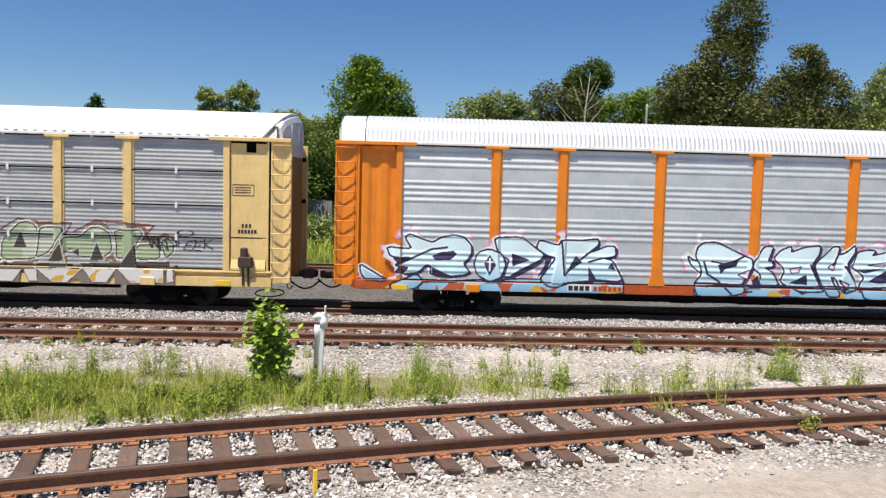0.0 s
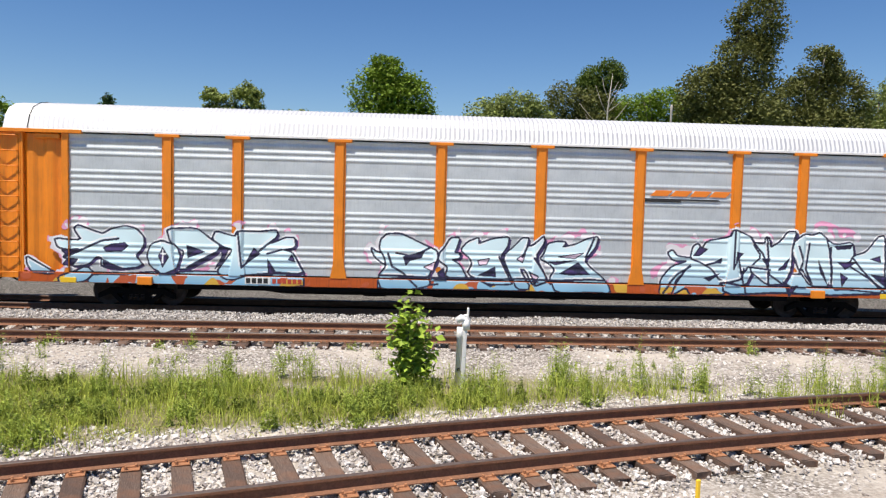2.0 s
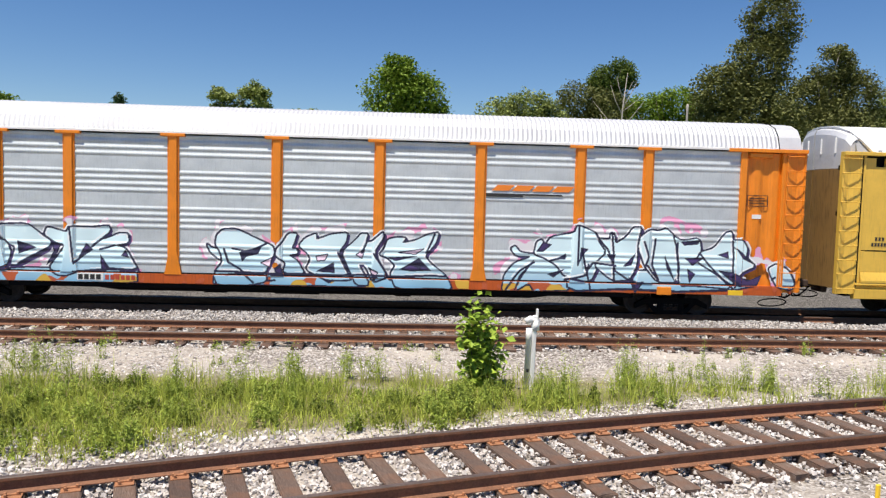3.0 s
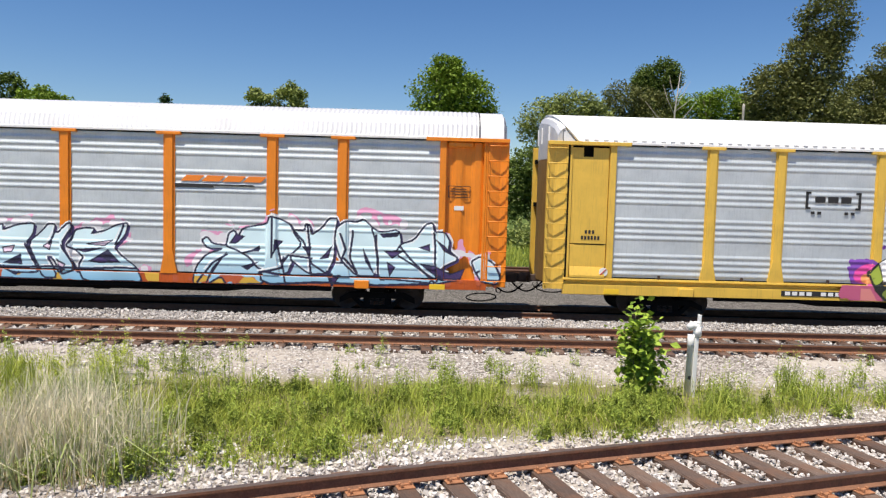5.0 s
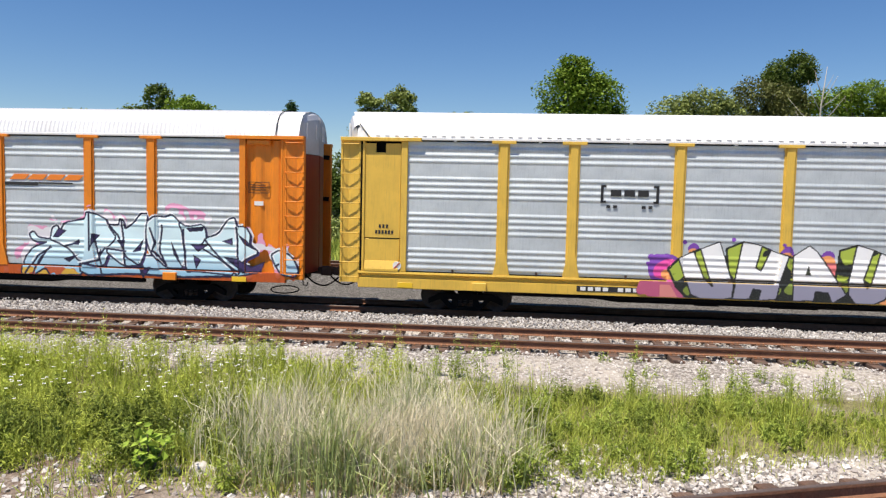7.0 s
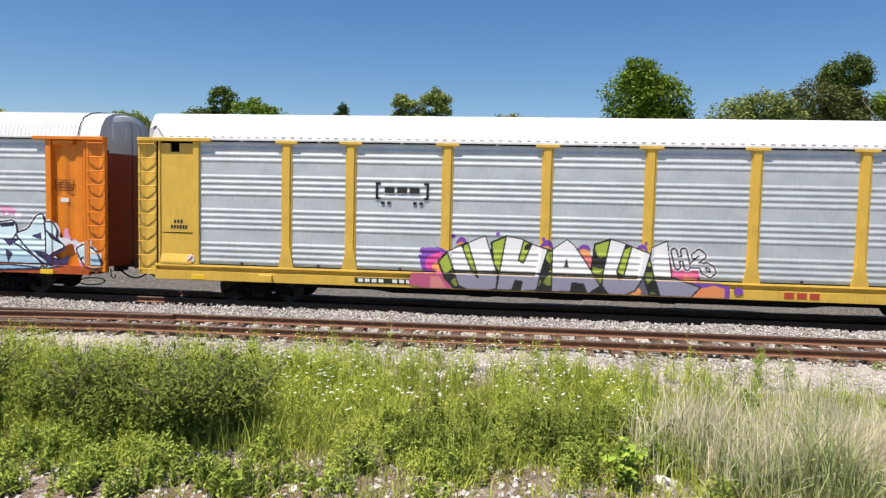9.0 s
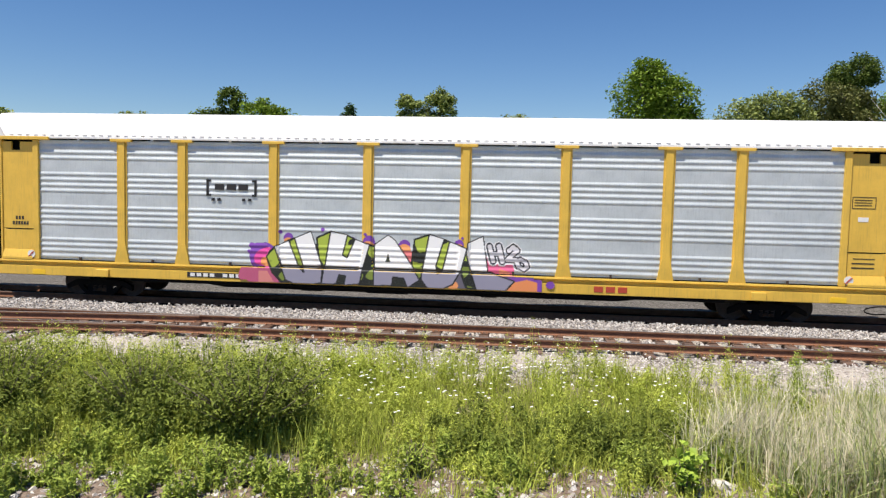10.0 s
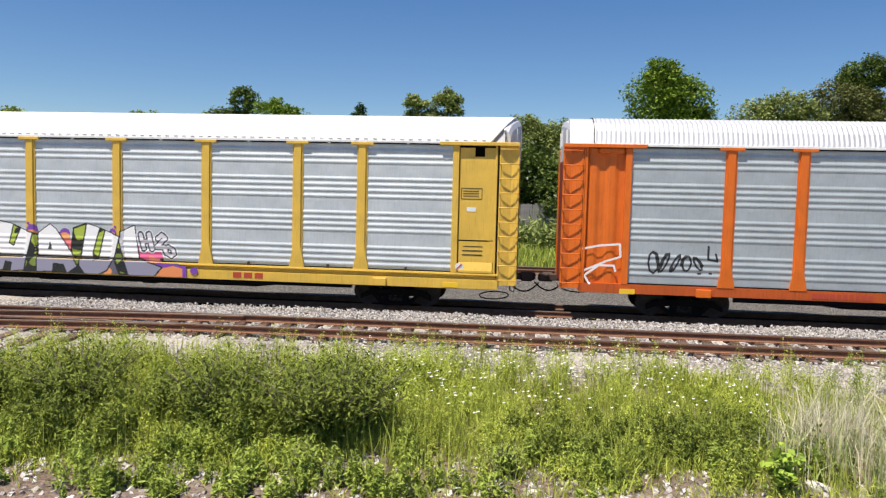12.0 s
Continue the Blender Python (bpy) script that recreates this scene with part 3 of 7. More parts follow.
# ---- the freight cars ----
HALF, PANEL_END, DOOR_END = 13.38, 11.5, 12.82
POSTS = [-8.86, -6.97, -4.19, -1.4, 1.4, 4.19, 6.97, 8.88]
TURN180 = pose(0, 0, 0, 0, 0, 180)


def ridge(z, z0, z1, style):
    """How far the sheet stands proud at height z, 0 to 1: bands of ridges with plain strips, or even waves."""
    z = np.asarray(z, float)
    if style == "even":
        return 0.5 - 0.5 * np.cos((z - z0) * 2 * math.pi / 0.114)
    # four soft ridges to each of four bands, counted down from the top
    m = (z1 + 0.05 - z) % 0.985
    pitch = 0.168
    wave = 0.5 - 0.5 * np.cos(m * 2 * math.pi / pitch)
    return np.where(m < 4 * pitch, wave, 0.05)


def panel_mesh(w, z0, z1, style, mat):
    nz = int((z1 - z0) / 0.0135)
    z = np.linspace(z0, z1, nz)
    y = -1.455 - (0.011 if style == "even" else 0.018) * ridge(z, z0, z1, style)
    xs = np.array([-w / 2, w / 2])
    v = np.array([(x, yy, zz) for zz, yy in zip(z, y) for x in xs])
    i = np.arange(nz - 1) * 2
    f = np.stack([i, i + 1, i + 3, i + 2], -1)
    # folded edge strips give the sheet its thickness
    back = len(v)
    v = np.concatenate([v, [(-w / 2, -1.42, z0), (w / 2, -1.42, z0), (w / 2, -1.42, z1), (-w / 2, -1.42, z1)]])
    extra = [(back, back + 1, 1, 0), (back + 3, 2 * nz - 2, 2 * nz - 1, back + 2), (back + 1, back, back + 3, back + 2)]
    return mesh_np("side_panel", v, np.concatenate([f, extra]), mat, True)


def post_mesh(z0, z1, mat):
    """A hat-section post that flares at the foot."""
    bm = bmesh.new()
    add_box(bm, -0.105, 0.105, -1.53, -1.43, z0, z1, bevel=0.008)
    add_box(bm, -0.155, 0.155, -1.487, -1.44, z0, z1, bevel=0.0)
    lo = [bm.verts.new((x, y, z)) for x, y, z in ((-0.23, -1.535, z0), (0.23, -1.535, z0), (0.107, -1.535, z0 + 0.62), (-0.107, -1.535, z0 + 0.62), (-0.23, -1.44, z0), (0.23, -1.44, z0), (0.107, -1.44, z0 + 0.62), (-0.107, -1.44, z0 + 0.62))]
    for f in ((0, 1, 2, 3), (4, 7, 6, 5), (0, 3, 7, 4), (1, 5, 6, 2), (3, 2, 6, 7), (0, 4, 5, 1)):
        bm.faces.new([lo[i] for i in f])
    return bm_mesh("post", bm, mat)


def roof_profile(k=1.0, drop=0.0):
    side = [(1.53, 4.87), (1.51, 4.93), (1.4, 5.22), (1.2, 5.46), (0.84, 5.61), (0.4, 5.68)]
    pts = [(-y * k, z - drop) for y, z in side] + [(0, 5.7 - drop)] + [(y * k, z - drop) for y, z in side[::-1]]
    return pts


def roof_mesh(mat, ribbed):
    prof = roof_profile()
    inner = [(y * 0.97, z - 0.05) for y, z in prof]
    if ribbed:
        xs = np.arange(-12.55, 12.551, 0.0325)
        lift = 0.008 * np.clip(1.6 * np.sin(np.arange(len(xs)) * math.pi / 2), -1, 1)
    else:
        xs = np.concatenate([[-12.55], np.arange(-12.2, 12.3, 1.22), [12.55]])
        lift = np.zeros(len(xs))
    n = len(prof)
    verts, faces = [], []
    for s, (x, h) in enumerate(zip(xs, lift)):
        ends = 0 if ribbed else (-1 if s == 0 else 1 if s == len(xs) - 1 else 0)
        for i, (y, z) in enumerate(prof):
            x = xs[s] + ends * 0.85 * (z - 4.87)
            k = h if 1 <= i <= n - 2 else 0.0
            d = Vector((y * 0.6, z - 4.5)).normalized()
            verts.append((x, y + d.x * k, z + d.y * k))
    for a in range(len(xs) - 1):
        for i in range(n - 1):
            faces.append((a * n + i, (a + 1) * n + i, (a + 1) * n + i + 1, a * n + i + 1))
    base = len(verts)
    for x in (-12.55, 12.55):
        for y, z in inner:
            verts.append((x if ribbed else x + math.copysign(0.85 * (z - 4.83), x), y, z))
    last = (len(xs) - 1) * n
    for i in range(n - 1):
        faces.append((base + i, base + i + 1, base + n + i + 1, base + n + i))
        faces.append((i, i + 1, base + i + 1, base + i))
        faces.append((last + i, base + n + i, base + n + i + 1, last + i + 1))
    return mesh_np("roof", verts, faces, mat, False)


def roof_end_mesh(mat, ribbed):
    """The closed end of the roof, set in under a dark seam."""
    return prism_mesh("roof_end", mat, roof_profile(0.985 if ribbed else 0.95, 0.015 if ribbed else 0.06), 12.45, 13.22 if ribbed else 12.95)


def ladder_parts(car, trim, side_at, sign, key):
    """A folded corner plate with rungs standing off it."""
    def plate():
        bm = bmesh.new()
        x0, x1 = DOOR_END, HALF
        z0, z1 = 0.82, 4.76
        pts = [(x0, -1.51), (x0 + 0.05, -1.51), (x0 + 0.06, -1.495), (x0 + 0.34, -1.44), (x1 - 0.06, -1.485), (x1 - 0.05, -1.51), (x1, -1.51), (x1, -1.36), (x0, -1.36)]
        lo = [bm.verts.new((x, y, z0)) for x, y in pts]
        hi = [bm.verts.new((x, y, z1)) for x, y in pts]
        n = len(pts)
        for i in range(n):
            bm.faces.new((lo[i], lo[(i + 1) % n], hi[(i + 1) % n], hi[i]))
        bm.faces.new(lo[::-1])
        bm.faces.new(hi)
        bmesh.ops.recalc_face_normals(bm, faces=bm.faces)
        return bm_mesh("ladder", bm, trim)

    def rung():
        x0, x1 = DOOR_END + 0.02, HALF - 0.01
        r = 0.014
        return tube_mesh("rung", trim, [[((x0, -1.47, 0), r), ((x0, -1.545, 0), r), ((x0 + 0.03, -1.565, 0), r), ((x1 - 0.03, -1.565, 0), r), ((x1, -1.545, 0), r), ((x1, -1.47, 0), r)]], 6)

    at = side_at if sign > 0 else side_at @ Matrix.Diagonal((-1, 1, 1, 1))
    lad = part("ladder", cached(("ladder", key), plate), car, at=at)
    for i in range(10):
        part("rung", cached(("rung", key), rung), lad, at=pose(0, 0, 0.98 + 0.41 * i))
    return lad


def wheelset_mesh():
    bm = bmesh.new()
    prof = [(-0.80, 0.44), (-0.775, 0.455), (-0.765, 0.42), (-0.67, 0.405), (-0.665, 0.36), (-0.7, 0.33), (-0.71, 0.17), (-0.66, 0.13), (-0.65, 0.085), (0.65, 0.085), (0.66, 0.13), (0.71, 0.17), (0.7, 0.33), (0.665, 0.36), (0.67, 0.405), (0.765, 0.42), (0.775, 0.455), (0.80, 0.44)]
    prof = [(-0.8, 0.12), (-0.78, 0.3), (-0.8, 0.36), (-0.8, 0.42)] + prof[2:16] + [(0.8, 0.42), (0.8, 0.36), (0.78, 0.3), (0.8, 0.12)]
    n = 24
    rings = []
    for y, r in prof:
        rings.append([bm.verts.new((r * math.cos(a), y, r * math.sin(a))) for a in np.arange(n) * 2 * math.pi / n])
    for a, b in zip(rings, rings[1:]):
        for j in range(n):
            bm.faces.new((a[j], a[(j + 1) % n], b[(j + 1) % n], b[j]))
    bm.faces.new(rings[0])
    bm.faces.new(rings[-1][::-1])
    for s in (-1, 1):
        add_box(bm, -0.05, 0.05, s * 0.83 - 0.03, s * 0.83 + 0.03, -0.05, 0.05, bevel=0.015)
    bmesh.ops.recalc_face_normals(bm, faces=bm.faces)
    return bm_mesh("wheelset", bm, M["wheel"])


def side_frame_mesh(y):
    bm = bmesh.new()
    for pts in ([(-1.05, 0.5), (-0.75, 0.66), (0.75, 0.66), (1.05, 0.5), (1.05, 0.36), (0.7, 0.5), (-0.7, 0.5), (-1.05, 0.36)], [(-0.72, 0.5), (-0.42, 0.2), (0.42, 0.2), (0.72, 0.5), (0.56, 0.5), (0.34, 0.29), (-0.34, 0.29), (-0.56, 0.5)]):
        a = [bm.verts.new((x, y - 0.07, z + 0.05)) for x, z in pts]
        b = [bm.verts.new((x, y + 0.07, z + 0.05)) for x, z in pts]
        n = len(a)
        for i in range(n):
            bm.faces.new((a[i], a[(i + 1) % n], b[(i + 1) % n], b[i]))
        bm.faces.new(a[::-1])
        bm.faces.new(b)
    for x in (-0.3, 0.3):
        add_box(bm, x - 0.09, x + 0.09, y - 0.06, y + 0.06, 0.33, 0.56, bevel=0.02)
    bmesh.ops.recalc_face_normals(bm, faces=bm.faces)
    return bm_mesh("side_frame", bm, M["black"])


def springs_mesh(y):
    run = []
    for k in range(37):
        a = k * 2 * math.pi / 9
        run.append(((0.06 * math.cos(a), y + 0.06 * math.sin(a), 0.34 + 0.0055 * k), 0.012))
    return tube_mesh("spring", M["wheel"], [run], 5)


WHEELS = []


def build_truck(car, x):
    truck = new("truck")
    truck.parent = car
    truck.matrix_basis = pose(x, 0, TRUCK_DROP)
    part("bolster", cached("bolster", lambda: box_mesh("bolster", M["black"], (-0.2, 0.2, -1.05, 1.05, 0.45, 0.9))), truck)
    for y in (-1.02, 1.02):
        part("side_frame", cached(("sf", y), lambda: side_frame_mesh(y)), truck)
        for dx in (-0.16, 0.0, 0.16):
            part("spring", cached(("sp", y), lambda: springs_mesh(y)), truck, at=pose(dx, 0, 0))
    for dx in (-0.89, 0.89):
        w = part("wheelset", cached("wheelset", wheelset_mesh), truck, at=pose(dx, 0, 0.62))
        WHEELS.append((w, dx))
    return truck


def coupler_mesh():
    bm = bmesh.new()
    add_box(bm, 12.3, 13.62, -0.09, 0.09, 0.86, 1.06, bevel=0.02)
    add_box(bm, 13.5, 13.86, -0.17, 0.05, 0.82, 1.1, bevel=0.04)
    add_box(bm, 13.62, 13.95, 0.02, 0.16, 0.84, 1.08, bevel=0.05)
    add_box(bm, 12.9, 13.1, -0.28, 0.28, 0.72, 1.14, bevel=0.02)
    return bm_mesh("coupler", bm, M["grime"])


def hose_mesh(mat):
    """A hanging air hose and its curl below the corner step."""
    run = []
    for k in range(13):
        f = k / 12
        run.append(((13.1 + 0.95 * f, -0.35 + 0.25 * f, 0.84 - 0.34 * math.sin(math.pi * f * 0.9) + 0.05 * f), 0.026))
    loop = []
    for k in range(15):
        a = k * 2 * math.pi / 14
        loop.append(((12.75 + 0.42 * math.cos(a), -1.2, 0.5 + 0.11 * math.sin(a) + 0.02 * math.cos(a)), 0.02))
    hook = [((13.18, -0.9, 0.86), 0.018), ((13.2, -0.9, 0.62), 0.018), ((13.3, -0.9, 0.58), 0.018), ((13.34, -0.9, 0.7), 0.018)]
    return [tube_mesh("air_hose", mat, [r], 6) for r in (run, loop, hook)]


def underframe_mesh():
    """Centre sill, cross bearers, brake gear; deeper amidships."""
    bm = bmesh.new()
    add_box(bm, -12.4, 12.4, -0.3, 0.3, 0.62, 1.0)
    pts = [(-7.6, 0.78), (7.6, 0.78), (7.6, 0.74), (5.7, 0.5), (-5.7, 0.5), (-7.6, 0.74)]
    for y in (-1.3, 1.3):
        a = [bm.verts.new((x, y - 0.02, z)) for x, z in pts]
        b = [bm.verts.new((x, y + 0.02, z)) for x, z in pts]
        for i in range(6):
            bm.faces.new((a[i], a[(i + 1) % 6], b[(i + 1) % 6], b[i]))
        bm.faces.new(a[::-1])
        bm.faces.new(b)
    for x in np.arange(-11.5, 11.6, 1.9):
        add_box(bm, x - 0.05, x + 0.05, -1.28, 1.28, 0.72, 0.95)
    add_box(bm, -12.9, 12.9, -1.36, 1.36, 0.95, 1.08)
    for x, w in ((-0.9, 1.3), (2.1, 0.5), (-3.2, 0.7)):
        add_box(bm, x - w / 2, x + w / 2, -0.95, -0.55, 0.42, 0.72, bevel=0.04)
    bmesh.ops.recalc_face_normals(bm, faces=bm.faces)
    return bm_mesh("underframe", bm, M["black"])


def marks(name, car, mat, boxes, y=-1.5, label=""):
    """Flat painted marks, each a thin plate."""
    for x0, x1, z0, z1 in boxes:
        me = box_mesh(name, mat, (x0, x1, y - 0.004, y + 0.01, z0, z1), bevel=0)
        ob = part(name, me, car, label)
    return ob


def slanted(name, car, mat, items, y, label=""):
    """Painted parallelograms: x0, x1, z0, z1, shear."""
    for x0, x1, z0, z1, s in items:
        bm = bmesh.new()
        c = [(x0, z0), (x1, z0), (x1 + s, z1), (x0 + s, z1)]
        a = [bm.verts.new((x, y - 0.006, z)) for x, z in c]
        b = [bm.verts.new((x, y + 0.006, z)) for x, z in c]
        for i in range(4):
            bm.faces.new((a[i], a[(i + 1) % 4], b[(i + 1) % 4], b[i]))
        bm.faces.new(a[::-1])
        bm.faces.new(b)
        bmesh.ops.recalc_face_normals(bm, faces=bm.faces)
        part(name, bm_mesh(name, bm, mat), car, label)


def corner_parts(kind, trim, z0):
    """The bulkhead between ladder and side panels: fluted on the orange cars, framed on the yellow ones."""
    x0, x1 = PANEL_END, DOOR_END
    out = [("door_frame", box_mesh("door_frame", trim, (x1 - 0.12, x1 - 0.055, -1.505, -1.36, z0, 4.76))), ("corner_post", box_mesh("corner_post", trim, (x0, x0 + 0.18, -1.53, -1.36, z0, 4.76), bevel=0.01)),
           ("edge_strip", box_mesh("edge_strip", trim if kind == "fluted" else M["void"], (x1 - 0.05, x1 - 0.004, -1.5, -1.33, z0 - 0.12, 4.76)))]
    if kind == "fluted":
        bm = bmesh.new()
        n = 40
        xs = np.linspace(x0 + 0.17, x1 - 0.03, n)
        ys = -1.41 - 0.022 * np.clip(1.5 * np.cos((xs - x0) * 2 * math.pi / 0.52), -1, 1)
        rows = [[bm.verts.new((x, y, z)) for x, y in zip(xs, ys)] for z in (z0, 4.74)]
        back = [[bm.verts.new((x, -1.34, z)) for x in (xs[0], xs[-1])] for z in (z0, 4.74)]
        for i in range(n - 1):
            bm.faces.new((rows[0][i], rows[0][i + 1], rows[1][i + 1], rows[1][i]))
        bm.faces.new((back[0][1], back[0][0], back[1][0], back[1][1]))
        bm.faces.new((rows[0][0], rows[1][0], back[1][0], back[0][0]))
        bm.faces.new((rows[0][-1], back[0][1], back[1][1], rows[1][-1]))
        bmesh.ops.recalc_face_normals(bm, faces=bm.faces)
        out.append(("corner_sheet", bm_mesh("corner_sheet", bm, trim)))
        out.append(("bracket", box_mesh("bracket", trim, (x0 + 0.22, x0 + 0.9, -1.54, -1.4, 4.6, 4.75), bevel=0.03)))
    else:
        out.append(("lower_door", box_mesh("lower_door", trim, (x0 + 0.2, x1 - 0.12, -1.47, -1.40, z0 + 0.3, 2.06))))
        bm = bmesh.new()
        pts = [(x0 + 0.2, 2.09), (x1 - 0.12, 2.09), (x1 - 0.12, 4.7), (x0 + 0.9, 4.7), (x0 + 0.9, 4.45), (x0 + 0.62, 4.45), (x0 + 0.62, 4.7), (x0 + 0.2, 4.7)]
        a = [bm.verts.new((x, -1.47, z)) for x, z in pts]
        b = [bm.verts.new((x, -1.4, z)) for x, z in pts]
        for i in range(8):
            bm.faces.new((a[i], a[(i + 1) % 8], b[(i + 1) % 8], b[i]))
        bm.faces.new(a[::-1])
        bm.faces.new(b)
        bmesh.ops.recalc_face_normals(bm, faces=bm.faces)
        out.append(("upper_door", bm_mesh("upper_door", bm, trim)))
        out.append(("step_hood", prism_mesh("step_hood", trim, [(-1.475, z0 + 0.3), (-1.56, z0 + 0.06), (-1.56, z0), (-1.36, z0), (-1.36, z0 + 0.3)], x0 + 0.22, x1 - 0.14)))
    return out


def end_leaf_mesh(name, mat, y0, y1, z0, crown):
    """One leaf of the bulging car end; crown(y) gives its top, which rolls over at the front."""
    ys = np.linspace(y0, y1, 9)
    verts, faces = [], []
    for y in ys:
        x, top = 13.1 + 0.3 * (1 - (y / 1.36) ** 2), crown(abs(y))
        roll = 0.2 if z0 > 3 else 0.01
        verts += [(12.97, y, z0), (x, y, z0), (x, y, top - roll), (x - roll * 0.3, y, top - roll * 0.3), (x - roll, y, top), (12.97, y, top)]
    for i in range(len(ys) - 1):
        faces += [(6 * i + k, 6 * i + (k + 1) % 6, 6 * i + 6 + (k + 1) % 6, 6 * i + 6 + k) for k in range(6)]
    bm = bmesh.new()
    vs = [bm.verts.new(v) for v in verts]
    for f in faces:
        bm.faces.new([vs[k] for k in f])
    bm.faces.new(vs[:6])
    bm.faces.new(vs[-6:])
    bmesh.ops.recalc_face_normals(bm, faces=bm.faces)
    return bm_mesh(name, bm, mat)


def roof_height(y):
    side = sorted((a, b) for a, b in roof_profile() if a >= 0)
    return float(np.interp(y, [a for a, _ in side], [b for _, b in side])) - 0.05


CARS = []


def build_car(label, kind, centre_u, style="bands"):
    """One enclosed car carrier. kind: 'orange', 'yellow' or 'cream'."""
    car = new("autorack_car")
    tagged(car, label, "freight car", "cars of the freight train")
    fluted = kind in ("orange", "red_orange")
    trim, roofm = M[kind], M["roof_zinc" if fluted else "roof_white"]
    sheet = M[{"even": "steel_dull", "fine": "steel_blue", "bands": "steel"}[style]]
    z_sill, z_foot = (0.98, 1.0) if fluted else (1.16, 1.16)
    top = 4.77
    part("roof", cached(("roof", fluted), lambda: roof_mesh(roofm, fluted)), car, "ribbed zinc roof" if fluted else "smooth white roof")
    part("underframe", cached("underframe", underframe_mesh), car, "black steel underframe in shade")
    bounds = [-PANEL_END] + POSTS + [PANEL_END]
    for flip in (0, 1):
        at = TURN180 if flip else Matrix()
        for a, b in zip(bounds, bounds[1:]):
            a2 = a + (0.0 if a == -PANEL_END else 0.1)
            b2 = b - (0.0 if b == PANEL_END else 0.1)
            w = round(b2 - a2, 3)
            part("side_panel", cached(("panel", w, style, z_foot), lambda: panel_mesh(w, z_foot + 0.02, top, style, sheet)), car, at=at @ pose((a2 + b2) / 2, 0, 0))
        for x in POSTS:
            post = part("post", cached(("post", kind), lambda: post_mesh(z_foot - 0.02, top, trim)), car, at=at @ pose(x, 0, 0))
            part("cap", cached(("cap", kind), lambda: box_mesh("cap", trim, (-0.33, 0.33, -1.562, -1.44, top - 0.04, top + 0.045))), post)
        part("top_chord", cached("chord", lambda: box_mesh("top_chord", M["roof_white"], (-12.5, 12.5, -1.555, -1.38, top + 0.03, 4.868))), car, at=at)
        part("seam", cached("seam", lambda: box_mesh("seam", M["void"], (-PANEL_END, PANEL_END, -1.506, -1.44, top + 0.002, top + 0.028), bevel=0)), car, at=at)
        if not fluted:
            rivets = part("rivet_strip", cached("rivets", lambda: box_mesh("rivet_strip", M["steel_dull"], *[(x, x + 0.12, -1.54, -1.5, 4.9, 4.915) for x in np.arange(-12.4, 12.3, 0.26)], bevel=0)), car, at=at)
            tagged(rivets, kind="stuff")
            for x in (-10.2, -7.9, -5.5, -2.8, 0.0, 2.8, 5.5, 7.9, 10.2):
                part("clip", cached("clip", lambda: box_mesh("clip", M["white_mark"], (-0.04, 0.04, -1.53, -1.49, 4.76, 4.86), bevel=0)), car, at=at @ pose(x, 0, 0))
                part("foot_clip", cached("foot_clip", lambda: box_mesh("foot_clip", M["grime"], (-0.03, 0.03, -1.52, -1.47, 1.14, 1.26), bevel=0)), car, at=at @ pose(x, 0, 0))
        if fluted:
            part("side_sill", cached(("sill_o", kind), lambda: prism_mesh("side_sill", M["sill_red"], [(-1.52, 0.99), (-1.52, 0.73), (-1.44, 0.715), (-1.36, 0.715), (-1.36, 0.99)], -12.85, 12.85)), car, at=at)
        else:
            part("side_sill", cached(("sill_y", kind), lambda: prism_mesh("side_sill", trim, [(-1.55, 1.15), (-1.56, 1.1), (-1.45, 1.04), (-1.45, 0.98), (-1.54, 0.96), (-1.54, 0.7), (-1.46, 0.68), (-1.36, 0.68), (-1.36, 1.15)], -12.85, 12.85)), car, at=at)
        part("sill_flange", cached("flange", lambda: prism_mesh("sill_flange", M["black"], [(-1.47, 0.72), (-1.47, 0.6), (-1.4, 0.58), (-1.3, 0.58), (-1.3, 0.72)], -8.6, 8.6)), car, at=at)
        part("lower_gap", cached(("gap", z_foot), lambda: box_mesh("lower_gap", M["void"], (-PANEL_END, PANEL_END, -1.49, -1.42, z_foot - 0.005, z_foot + 0.02), bevel=0)), car, at=at)
        for sign in (1, -1):
            fl = at if sign > 0 else at @ Matrix.Diagonal((-1, 1, 1, 1))
            for name, me in cached(("corner", kind), lambda: corner_parts("fluted" if fluted else "framed", trim, z_sill)):
                part(name, me, car, at=fl)
            part("corner_recess", cached("recess", lambda: box_mesh("corner_recess", M["void"], (PANEL_END + 0.02, DOOR_END + 0.02, -1.3, -1.2, 0.9, 4.8), bevel=0)), car, at=fl)
            part("end_chord", cached(("echord", kind), lambda: box_mesh("end_chord", trim, (PANEL_END - 0.38, HALF, -1.59, -1.36, 4.76, 4.86))), car, at=fl)
            ladder_parts(car, trim, at, sign, kind)
            part("reflector", cached("reflector", lambda: box_mesh("reflector", M["amber"], (11.3, 11.72, -1.552, -1.53, 0.72, 0.86), bevel=0.003)), car, at=fl)
            part("jacking_pad", cached(("pad", kind), lambda: box_mesh("jacking_pad", trim, (9.25, 9.65, -1.6, -1.5, 0.7, 0.92), bevel=0.01)), car, at=fl)
